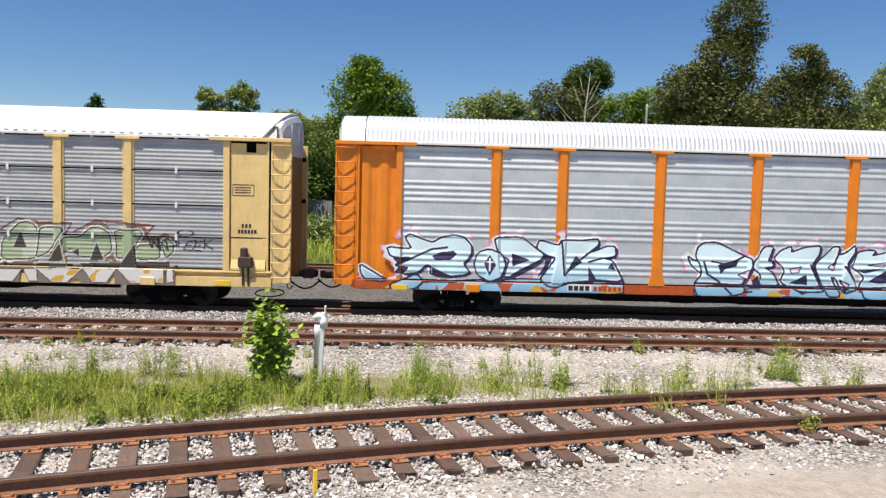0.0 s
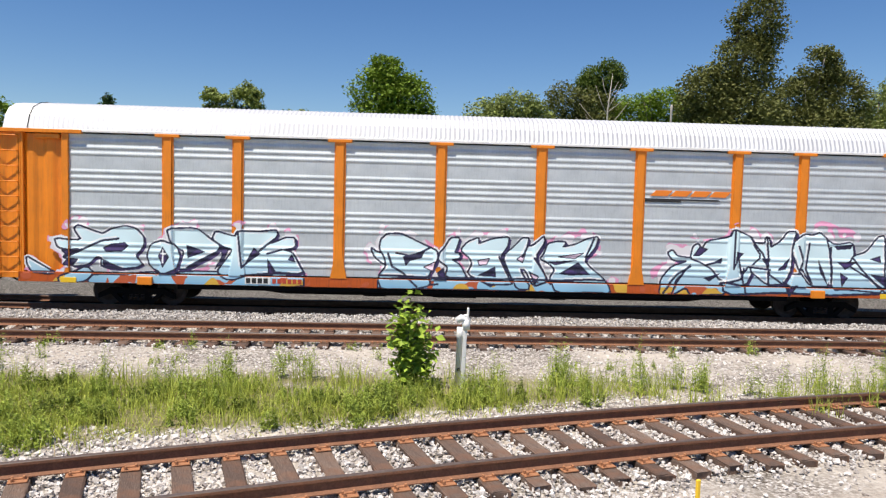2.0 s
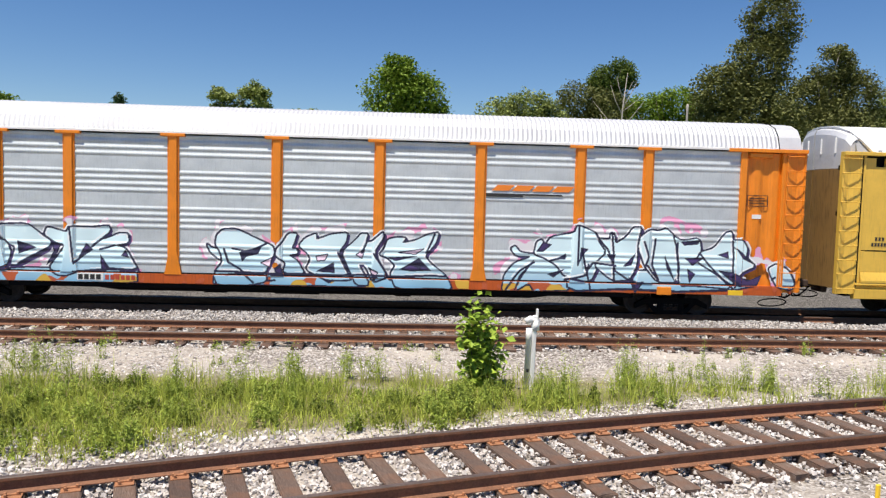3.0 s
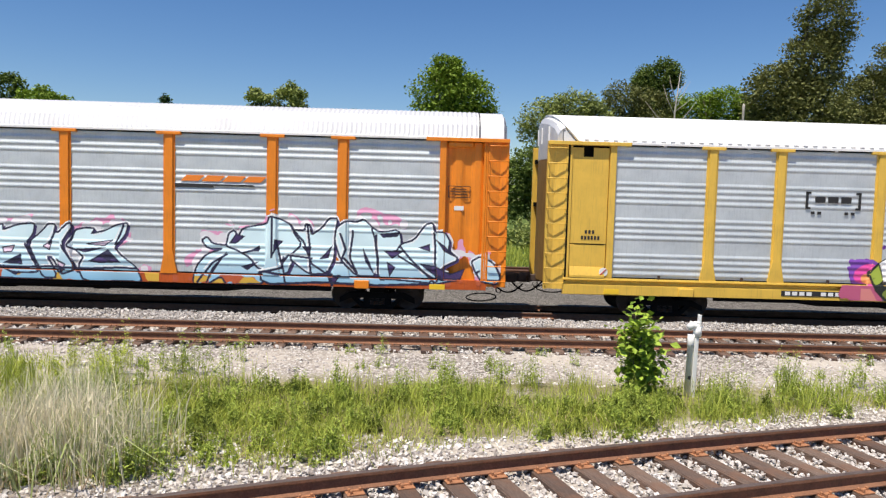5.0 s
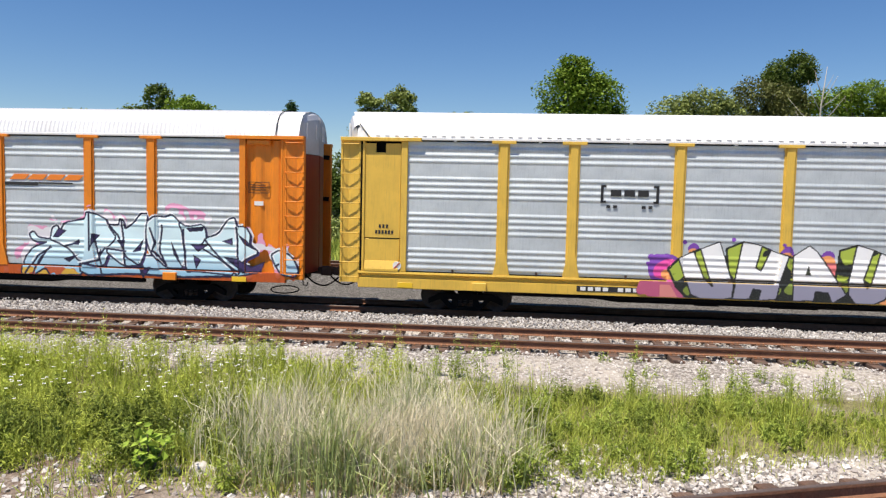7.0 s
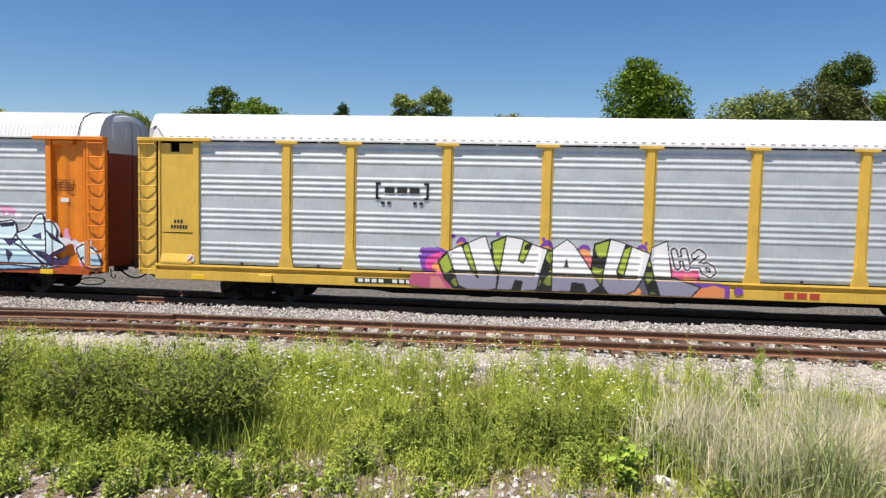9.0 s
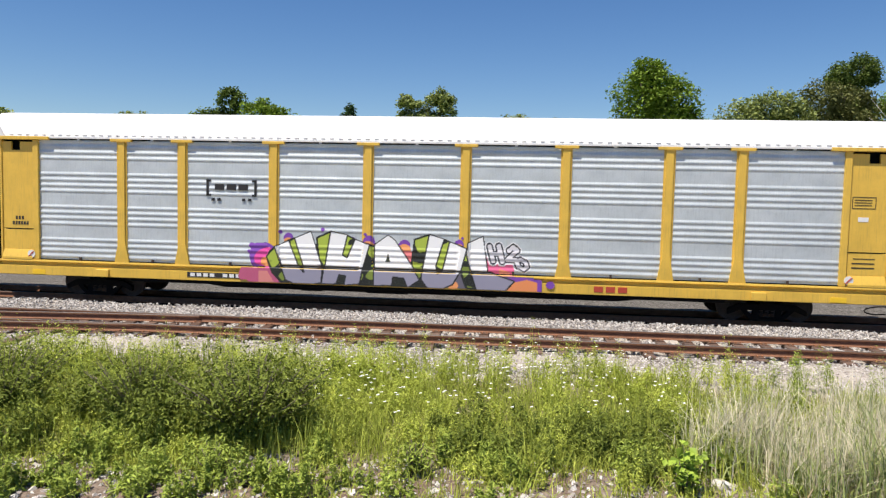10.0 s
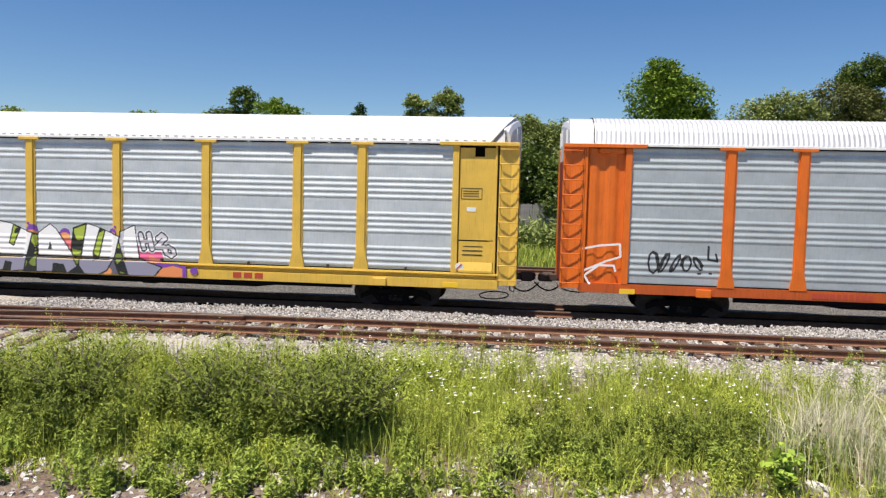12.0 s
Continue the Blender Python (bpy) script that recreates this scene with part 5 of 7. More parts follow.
SAGE_WHITES = [
    [(6.41, 1.07), (7.62, 1.1), (7.22, 0.73), (6.83, 0.72)],
    [(7.68, 1.1), (8.56, 1.12), (8.3, 0.75), (7.93, 0.74)],
    [(8.62, 1.12), (9.87, 1.15), (9.87, 0.77), (8.96, 0.75)],
    [(5.21, 1.05), (5.98, 1.06), (5.74, 0.73), (5.36, 0.72)],
    [(6.04, 1.06), (6.38, 1.07), (6.41, 0.74), (6.19, 0.74)],
    [(9.96, 1.12), (10.12, 1.16), (10.15, 0.81), (9.96, 0.77)],
]
SAGE_LINES = [
    [(6.34, 2.33), (7.32, 2.37), (7.1, 2)],
    [(7.38, 2.14), (7.97, 2.46), (9.59, 2.35), (9.24, 1.96)],
    [(9.09, 1.91), (9.96, 2.11), (10.21, 1.86)],
    [(5.38, 2.16), (5.85, 2.47), (6.31, 2.39)],
]


def rounded(polys, cut=0.16):
    """Outlines with their corners cut once, as a spray can draws them."""
    out = []
    for pts in polys:
        run = []
        for p, q in zip(pts, pts[1:] + pts[:1]):
            run += [(p[0] + (q[0] - p[0]) * f, p[1] + (q[1] - p[1]) * f) for f in (cut, 1 - cut)]
        out.append(run)
    return out


def blue_piece(shapes, shades, lines, x0, x1, seed, lights=()):
    """Pale blue letters with navy outlines and shadows, white lights and pink clouds."""
    navy, violet = (0.012, 0.012, 0.045), (0.05, 0.028, 0.12)

    def paint(X, Z):
        col = np.zeros(X.shape + (3,))
        mask = np.zeros(X.shape, bool)
        n1, n2, n3 = fuzz(X, Z, 3.5, seed), fuzz(X, Z, 9, seed + 1), fuzz(X, Z, 5, seed + 2)
        WX, WZ = X + 0.03 * (n3 - 0.5), Z + 0.04 * (n1 - 0.5)
        letters = rounded(shapes)
        every = polygon_dist(WX, WZ, letters)
        inside = (X > x0) & (X < x1)
        over(col, mask, inside & (every < 0.5 * n1 - 0.06) & (n2 > 0.46) & (Z > 1.0), (0.74, 0.34, 0.52))
        over(col, mask, inside & (every < 0.4 * n2 - 0.04) & (n1 > 0.5) & (Z > 1.0), (0.74, 0.72, 0.75))
        over(col, mask, inside & (every < 0.085) & (n3 > 0.42) & (Z > 1.1), (0.84, 0.86, 0.88))
        low = inside & (Z < 1.0) & (Z > 0.735)
        over(col, mask, low & (n2 > 0.66), (0.5, 0.1, 0.03))
        over(col, mask, low & (n1 > 0.72), (0.7, 0.42, 0.05))
        shade = np.clip((Z - 0.75) / 0.85, 0, 1)[..., None]
        tone = np.array((0.24, 0.5, 0.7)) * (1 - shade) + np.array((0.7, 0.9, 0.95)) * shade
        tone = tone * (0.9 + 0.18 * n1[..., None])
        for k, shape in enumerate(letters):
            d = polygon_dist(WX, WZ, [shape])
            over(col, mask, inside & (polygon_dist(WX - 0.06, WZ + 0.05, [shape]) < 0.02) & (Z > 1.0), violet)
            over(col, mask, inside & (d < 0.04), navy)
            fill = inside & (d < -0.012)
            col[fill] = tone[fill]
            over(col, mask, fill & (np.abs(d + 0.035) < 0.018) & (n3 > 0.52) & (Z > 1.1), (0.86, 0.92, 0.95))
            if k == 0 or shapes[k][0][1] < 1.15:
                # patches where the sill's own paint and its stripes show through
                over(col, mask, fill & (Z < 0.97) & (n2 > 0.62) & (n1 > 0.44), (0.5, 0.1, 0.03))
                over(col, mask, fill & (Z < 0.93) & (n3 > 0.68), (0.66, 0.4, 0.05))
        d = polygon_dist(WX, WZ, shades)
        over(col, mask, inside & (d < 0.008), navy)
        over(col, mask, inside & (d < -0.03) & (n2 > 0.5), violet)
        if lights:
            over(col, mask, inside & (polygon_dist(WX, WZ, lights) < 0.02), navy)
            over(col, mask, inside & (polygon_dist(WX, WZ, lights) < -0.01), (0.8, 0.62, 0.74))
        strokes = strokes_dist(WX, WZ, [(0.06, line) for line in lines])
        over(col, mask, inside & (strokes < 0.0) & (every < 0.05), navy)
        white = strokes_dist(WX + 0.055, WZ - 0.05, [(0.045, line) for line in lines[2:]])
        over(col, mask, inside & (white < 0.0) & (every < -0.05) & (d > 0.02) & (strokes > 0) & (Z > 1.1), (0.88, 0.93, 0.95))
        # the dark gap above the sill stays open
        over(col, mask, inside & (every < 0.0) & (np.abs(Z - 1.005) < 0.016) & (n3 > 0.3), navy)
        if seed == 4:
            over(col, mask, (np.abs(X + 8.98) < 0.024) & (Z > 1.3) & (Z < 1.68), (0.88, 0.9, 0.92))
            over(col, mask, (np.abs(Z - 1.56) < 0.022) & (np.abs(X + 8.98) < 0.1), (0.88, 0.9, 0.92))
        return col, mask
    return paint


BLOCK_FACES = [
    [(-4.12, 1.76), (-3.75, 1.93), (-3.46, 1.22), (-3.26, 1.03), (-3.21, 1.04), (-3.3, 1.31), (-3.54, 2.02), (-3.08, 2.22), (-2.72, 1.12), (-2.75, 0.77), (-2.97, 0.73), (-3.56, 0.73), (-3.78, 0.83)],
    [(-2.47, 2.24), (-2.01, 2.15), (-2.15, 1.56), (-1.98, 1.47), (-1.75, 2.02), (-1.34, 1.89), (-1.53, 1.23), (-1.61, 0.78), (-2.03, 0.73), (-1.98, 1.0), (-2.21, 1.03), (-2.3, 0.76), (-2.7, 0.74), (-2.64, 1.15)],
    [(-1.16, 1.91), (-0.79, 2.18), (-0.6, 2.03), (-0.09, 1.3), (0.12, 0.94), (-0.18, 0.73), (-0.3, 0.99), (-0.64, 1.02), (-0.67, 0.77), (-1.16, 0.75), (-1.16, 1.25)],
    [(0.41, 2.23), (0.8, 2.11), (0.58, 1.35), (0.64, 1.1), (0.8, 1.18), (1.0, 2.03), (1.46, 1.86), (1.31, 1.25), (1.08, 0.85), (0.82, 0.73), (0.39, 0.73), (0.21, 0.97), (0.25, 1.31)],
    [(1.52, 2.02), (1.92, 2.21), (2.07, 1.22), (2.82, 0.98), (2.58, 0.73), (1.79, 0.73), (1.59, 1.34), (1.49, 1.72)],
]
BLOCK_SIDES = [
    [(-4.38, 1.47), (-4.12, 1.76), (-3.78, 0.83), (-3.56, 0.73), (-3.89, 0.73), (-4.18, 1.03)],
    [(-3.75, 1.93), (-3.54, 2.02), (-3.21, 1.02), (-3.46, 1.2)],
    [(-2.89, 2.05), (-2.47, 2.24), (-2.65, 1.12), (-2.7, 0.74), (-2.89, 0.76), (-2.77, 1.08)],
    [(-2.01, 2.15), (-1.75, 2.02), (-1.98, 1.47), (-2.15, 1.56)],
    [(-1.34, 1.89), (-1.15, 1.83), (-1.15, 0.75), (-1.61, 0.74), (-1.53, 1.23)],
    [(-0.64, 1.02), (-0.3, 0.99), (-0.18, 0.73), (-0.67, 0.75)],
    [(-0.02, 2.08), (0.41, 2.23), (0.25, 1.27), (0.21, 0.94), (0.39, 0.73), (-0.18, 0.73), (0.12, 0.94), (-0.09, 1.3)],
    [(0.8, 2.11), (1.0, 2.03), (0.8, 1.18), (0.61, 1.08), (0.58, 1.35)],
    [(1.31, 1.25), (1.47, 1.78), (1.59, 1.34), (1.79, 0.73), (1.52, 0.73)],
    [(-2.21, 1.03), (-1.98, 1.0), (-2.03, 0.73), (-2.3, 0.73)],
]


def polygon_dist(X, Z, polys):
    """Distance to the nearest outline, negative inside any of the shapes."""
    best = np.full(X.shape, 9.0)
    for pts in polys:
        d, inside = np.full(X.shape, 9.0), np.zeros(X.shape, bool)
        for p, q in zip(pts, pts[1:] + pts[:1]):
            d = np.minimum(d, seg_dist(X, Z, p, q))
            if p[1] != q[1]:
                inside ^= ((p[1] > Z) != (q[1] > Z)) & (X < (q[0] - p[0]) * (Z - p[1]) / (q[1] - p[1]) + p[0])
        best = np.minimum(best, np.where(inside, -d, d))
    return best


def blob(X, Z, x, z, rx, rz):
    return np.hypot((X - x) / rx, (Z - z) / rz)


def white_piece(X, Z):
    """Heavy white letters, grey below, olive and black sides, orange, magenta and violet round them."""
    col = np.zeros(X.shape + (3,))
    mask = np.zeros(X.shape, bool)
    n1, n2, n3 = fuzz(X, Z, 3.0, 5), fuzz(X, Z, 8, 6), fuzz(X, Z, 5, 7)
    d, ds = polygon_dist(X, Z, BLOCK_FACES), polygon_dist(X, Z, BLOCK_SIDES)
    violet, magenta, peach, lemon = (0.2, 0.06, 0.4), (0.72, 0.07, 0.34), (0.84, 0.34, 0.12), (0.78, 0.62, 0.05)
    over(col, mask, blob(X, Z, -4.5, 1.5, 0.5, 0.42) < 0.8 + 0.3 * n2, violet)
    over(col, mask, blob(X, Z, -4.42, 1.42, 0.38, 0.3) < 0.8 + 0.3 * n2, magenta)
    over(col, mask, blob(X, Z, -4.38, 1.32, 0.22, 0.16) < 0.9, peach)
    over(col, mask, blob(X, Z, -4.85, 1.78, 0.1, 0.09) < 1, violet)
    over(col, mask, blob(X, Z, -4.92, 1.6, 0.07, 0.07) < 1, violet)
    over(col, mask, (X > -4.8 - 0.5 * n2) & (X < -3.9) & (Z < 1.14), (0.5, 0.1, 0.2))
    over(col, mask, (X > -4.6) & (X < -3.9) & (Z < 1.05) & (n3 > 0.4), (0.68, 0.24, 0.22))
    for x, z, r in ((-3.75, 2.02, 0.16), (-1.85, 1.98, 0.15), (-1.36, 1.98, 0.17), (-0.32, 1.88, 0.22), (1.25, 1.98, 0.16)):
        over(col, mask, blob(X, Z, x, z, r, r) < 0.8 + 0.4 * n2, violet)
        over(col, mask, blob(X, Z, x, z - 0.1, r * 0.9, r * 0.75) < 1.0, peach)
    for x, z, r in ((-3.98, 2.2, 0.07), (-2.72, 2.3, 0.07), (-1.45, 2.2, 0.06), (1.35, 2.16, 0.05), (2.0, 1.9, 0.12)):
        over(col, mask, blob(X, Z, x, z, r, r) < 1.0, violet if r < 0.1 else lemon)
    over(col, mask, (np.abs(X + 0.3) < 0.26) & (Z < 1.75) & (Z > 1.4), (0.78, 0.2, 0.2))
    over(col, mask, (X > 1.9) & (X < 2.85) & (Z > 1.05) & (Z < 1.9 - 0.55 * (X - 2.0)), (0.8, 0.14, 0.3))
    over(col, mask, (X > 1.9) & (X < 2.7) & (Z > 1.1) & (Z < 1.45 - 0.3 * (X - 2.0)) & (n3 > 0.4), (0.85, 0.3, 0.18))
    over(col, mask, (X > -4.0) & (X < 3.4) & (Z < 1.13) & (Z > 0.72), (0.13, 0.12, 0.16))
    over(col, mask, (X > 2.55) & (X < 3.62) & (Z < 1.12 - 0.1 * np.abs(X - 3.0)), violet)
    over(col, mask, (X > 2.6) & (X < 3.48) & (Z < 1.05 - 0.25 * np.abs(X - 3.2)), (0.8, 0.28, 0.1))
    over(col, mask, blob(X, Z, 3.85, 0.92, 0.13, 0.12) < 1.0, violet)
    over(col, mask, blob(X, Z, 1.1, 0.82, 0.16, 0.12) < 1.0, peach)
    # sides
    over(col, mask, ds < 0.045, (0.012, 0.014, 0.01))
    over(col, mask, (ds < -0.02) & (Z > 1.36 + 0.5 * (n3 - 0.5)) & (n2 > 0.24), (0.4, 0.5, 0.06))
    over(col, mask, (ds < -0.03) & (Z < 1.36) & (n2 > 0.66), (0.2, 0.26, 0.04))
    # faces
    over(col, mask, d < 0.042, (0.012, 0.012, 0.014))
    over(col, mask, d < 0.0, (0.9, 0.9, 0.9))
    over(col, mask, (d < 0.0) & (Z < 1.25 + 0.03 * n1), (0.6, 0.6, 0.63))
    over(col, mask, (d < 0.0) & (Z < 1.14), (0.3, 0.29, 0.38))
    over(col, mask, (X > -4.0) & (X < 2.2) & (np.abs(Z - 1.215) < 0.024), (0.015, 0.015, 0.015))
    over(col, mask, (np.abs(X + 0.79) < 0.055 * (1.68 - Z) / 0.2) & (Z < 1.66) & (Z > 1.42), (0.03, 0.035, 0.015))
    e = np.minimum(word_dist(X, Z, (8, 14,), 2.2, 2.95, 1.55, 1.95, 0.12, 9), word_dist(X, Z, (2,), 2.95, 3.3, 1.33, 1.62, 0.1, 9))
    over(col, mask, e < 0.085, (0.82, 0.82, 0.84))
    over(col, mask, e < 0.045, (0.02, 0.02, 0.03))
    over(col, mask, e < 0.0, (0.7, 0.68, 0.72))
    return col, mask


def green_piece(X, Z):
    """Sage green letters with white and rust-brown outlines on the faded car."""
    col = np.zeros(X.shape + (3,))
    mask = np.zeros(X.shape, bool)
    n1, n2 = fuzz(X, Z, 3.0, 15), fuzz(X, Z, 8, 16)
    letters = rounded(SAGE_SHAPES)
    every = polygon_dist(X, Z, letters)
    over(col, mask, (every < 0.3 * n1) & (n2 > 0.42) & (Z > 1.2), (0.62, 0.5, 0.44))
    over(col, mask, (every < 0.16) & (n1 > 0.5) & (Z > 1.15), (0.2, 0.14, 0.11))
    over(col, mask, (Z < 1.14) & (X < 10.2) & (n2 > 0.34), (0.24, 0.19, 0.15))
    low = polygon_dist(X, Z, SAGE_WHITES)
    over(col, mask, low < 0.03, (0.1, 0.06, 0.05))
    over(col, mask, low < 0.0, (0.72, 0.7, 0.66))
    over(col, mask, (low < -0.02) & (n2 > 0.72), (0.7, 0.4, 0.06))
    over(col, mask, strokes_dist(X, Z, [(0.065, line) for line in SAGE_LINES]) < 0, (0.2, 0.07, 0.045))
    for shape in letters:
        d = polygon_dist(X, Z, [shape])
        over(col, mask, d < 0.05, (0.7, 0.69, 0.64))
        over(col, mask, d < 0.01, (0.03, 0.025, 0.02))
        over(col, mask, d < -0.025, (0.37, 0.44, 0.27))
        over(col, mask, (d < -0.04) & (n1 > 0.6), (0.52, 0.56, 0.44))
    d = polygon_dist(X, Z, SAGE_SHADES)
    over(col, mask, d < 0.03, (0.55, 0.56, 0.48))
    over(col, mask, d < 0.0, (0.055, 0.045, 0.04))
    t = word_dist(X, Z, (13, 10, 6, 9, 9, 5,), 9.5, 11.2, 1.72, 2.02, 0.055, 21)
    over(col, mask, t < 0.0, (0.02, 0.02, 0.02))
    over(col, mask, np.abs(np.hypot((X - 10.45) / 0.22, (Z - 2.16) / 0.08) - 1) < 0.22, (0.02, 0.02, 0.02))
    return col, mask


def line_tag(strokes, c, width):
    """Thin hand-drawn lines."""
    def paint(X, Z):
        col = np.zeros(X.shape + (3,))
        d = np.full(X.shape, 9.0)
        for line in strokes:
            for p, q in zip(line, line[1:]):
                d = np.minimum(d, seg_dist(X, Z, p, q))
        col[...] = c
        return col, d < width
    return paint


cream_car = build_car("faded yellow car carrier with dull ribbed panels and sage green graffiti", "cream", -16.5, "even")
orange_car = build_car("orange car carrier with ribbed steel panels and pale blue graffiti", "orange", 11.48)
yellow_car = build_car("yellow car carrier with white roof and heavy white graffiti", "yellow", 39.29)
red_orange_car = build_car("red-orange car carrier with thin black and white tags", "red_orange", 67.26, "fine")

spray(orange_car, "graffiti", "pale blue graffiti with navy outlines and pink clouds", (-12.85, -4.9, 0.735, 2.75), blue_piece(ONE_SHAPES, ONE_SHADES, ONE_LINES, -12.85, -4.95, 4), True, "bands", 0.015)
spray(orange_car, "graffiti", "pale blue graffiti with navy outlines and pink clouds", (-4.0, 4.0, 0.735, 2.75), blue_piece(TWO_SHAPES, TWO_SHADES, TWO_LINES, -3.95, 3.95, 8, TWO_LIGHTS), True, "bands", 0.015)
spray(orange_car, "graffiti", "pale blue graffiti with navy outlines and pink clouds", (4.2, 13.3, 0.735, 2.95), blue_piece(THREE_SHAPES, THREE_SHADES, THREE_LINES, 4.3, 13.25, 11), True, "bands", 0.015)
spray(yellow_car, "graffiti", "heavy white graffiti with olive shadows and magenta clouds", (-5.3, 4.1, 0.72, 2.6), white_piece, False, "bands")
spray(cream_car, "graffiti", "sage green graffiti with white and rust outlines", (1.5, 11.4, 0.7, 2.5), green_piece, False, "even")
spray(red_orange_car, "tag", "thin black spray tag", (-11.0, -8.9, 1.0, 2.3), line_tag(
    [[(-10.85 + 0.3 * k + 0.13 * math.cos(a * 0.8 + k) + 0.05 * a / 9, 1.62 + (0.3 - 0.03 * k) * math.sin(a * 0.8 + 2 * k)) for a in range(11)] for k in range(5)] + [[(-9.35, 2.1), (-9.35, 1.75), (-9.1, 1.7), (-9.15, 1.9)], [(-9.6, 1.35), (-9.55, 1.35)], [(-9.3, 1.36), (-9.25, 1.36)]],
    (0.02, 0.02, 0.02), 0.034), True, "fine", 0.012)
spray(red_orange_car, "tag", "thin white spray tag", (-12.9, -11.4, 0.95, 2.4), line_tag(
    [[(-12.75, 1.95), (-12.3, 2.05), (-11.75, 2.1), (-11.72, 1.75), (-12.1, 1.62), (-12.7, 1.35)], [(-12.7, 1.2), (-12.3, 1.5), (-11.9, 1.5), (-11.85, 1.35)], [(-12.7, 1.2), (-12.55, 0.97)]], (0.82, 0.8, 0.78), 0.036), True, "fine", 0.012)


def build_marks():
    # large sign on the orange car, in plain blocks with a black wedge
    slanted("emblem", orange_car, M["orange_mark"], [(4.5 + 0.56 * k, 4.98 + 0.56 * k, 3.5, 3.66, 0.16) for k in range(4)], -1.48, "orange slanted emblem blocks")
    slanted("emblem_wedge", orange_car, M["stencil"], [(4.25, 6.5, 3.38, 3.43, -0.05), (4.2, 5.4, 3.33, 3.38, -0.03)], -1.48, "black wedge under the emblem")
    # bracketed emblem on the yellow car
    b = [(-6.24, -6.17, 3.2, 3.68), (-6.24, -6.1, 3.62, 3.68), (-6.24, -6.1, 3.2, 3.26), (-4.78, -4.71, 3.2, 3.68), (-4.85, -4.71, 3.62, 3.68), (-4.85, -4.71, 3.2, 3.26)]
    b += [(-5.98 + 0.36 * k, -5.7 + 0.36 * k, 3.38, 3.55) for k in range(3)]
    b += [(-6.08, -5.98, 3.06, 3.14), (-5.9, -5.8, 3.06, 3.14), (-5.15, -5.05, 3.06, 3.14), (-4.97, -4.87, 3.06, 3.14)]
    marks("emblem", yellow_car, M["stencil"], b, -1.48, "black bracketed emblem blocks")
    # running numbers as plain bars
    marks("number_panel", yellow_car, M["stencil"], [(-6.8, -4.3, 0.79, 0.94)], -1.546, "black number panel")
    marks("number_bar", yellow_car, M["white_mark"], [(-6.7 + 0.2 * k, -6.56 + 0.2 * k, 0.815, 0.915) for k in (0, 1, 2, 3, 5, 6, 7, 8, 9, 10)], -1.552, "white number bars")
    marks("emblem_bar", yellow_car, M["red_mark"], [(5.05 + 0.33 * k, 5.3 + 0.33 * k, 0.77, 0.93) for k in range(3)], -1.546, "red emblem blocks")
    marks("number_patch", orange_car, M["white_mark"], [(-6.75, -6.05, 0.77, 0.97)], -1.528, "white stencil patch")
    marks("number_bar", orange_car, M["stencil"], [(-6.72 + 0.16 * k, -6.6 + 0.16 * k, 0.8, 0.94) for k in range(4)], -1.534, "black stencil bars")
    marks("number_bar", orange_car, M["red_mark"], [(-6.0 + 0.14 * k, -5.9 + 0.14 * k, 0.8, 0.93) for k in range(6)], -1.53, "dark red number bars")
    marks("number_bar", red_orange_car, M["red_mark"], [(-6.6 + 0.16 * k, -6.48 + 0.16 * k, 0.78, 0.92) for k in range(10)], -1.526, "dark red number bars")
    for car in (yellow_car, cream_car):
        for s in (-1, 1):
            c = s * 12.15
            if s < 0 or car is cream_car:
                marks("stencil_bar", car, M["stencil"], [(c - 0.14 + 0.1 * k, c - 0.08 + 0.1 * k, 2.36, 2.46) for k in range(3)] + [(c - 0.24 + 0.09 * k, c - 0.18 + 0.09 * k, 2.2, 2.3) for k in range(6)], -1.474, "small black stencil bars")
            else:
                marks("stencil_bar", car, M["stencil"], [(c - 0.3, c + 0.25, 1.9, 1.92), (c - 0.33, c + 0.25, 1.77, 1.8), (c - 0.33, c + 0.25, 1.65, 1.68)], -1.474, "thin black stencil lines")
            marks("hinge_line", car, M["void"], [(c - 0.42, c + 0.42, 2.065, 2.085)], -1.472)
    for car in (yellow_car, cream_car, orange_car, red_orange_car):
        y = -1.474 if car in (yellow_car, cream_car) else -1.437
        c = 12.05
        f = [(c - 0.3, c + 0.3, 3.25, 3.265), (c - 0.3, c + 0.3, 3.55, 3.565), (c - 0.3, c - 0.285, 3.25, 3.565), (c + 0.285, c + 0.3, 3.25, 3.565)]
        f += [(c - 0.24, c + 0.2, 3.33 + 0.07 * k, 3.35 + 0.07 * k) for k in range(3)]
        marks("data_frame", car, M["stencil"], f, y, "small black framed stencil lines")
        if car is not cream_car:
            marks("placard", car, M["white_mark"], [(c - 0.13, c + 0.13, 2.9, 3.02)], y, "white paper placard")
    # the faded car: black seams across its panels with white clips, and a brake housing at its corner
    for z in (2.05, 2.95, 3.9):
        marks("seam", cream_car, M["void"], [(-PANEL_END, PANEL_END, z - 0.02, z + 0.02)], -1.494)
        marks("clip", cream_car, M["white_mark"], [(x - 0.035, x + 0.035, z - 0.09, z + 0.09) for x in (-10.2, -7.9, -5.6, -2.8, 0.0, 2.8, 5.6, 7.9, 10.2)], -1.5)
    part("brake_housing", box_mesh("brake_housing", M["grime"], (11.95, 12.35, -1.68, -1.5, 1.25, 1.55), (12.0, 12.2, -1.62, -1.5, 1.5, 1.8), (12.05, 12.1, -1.6, -1.55, 0.72, 1.3), (12.2, 12.25, -1.6, -1.55, 0.72, 1.3), bevel=0.03), cream_car, "rusty brake housing with hanging rods")
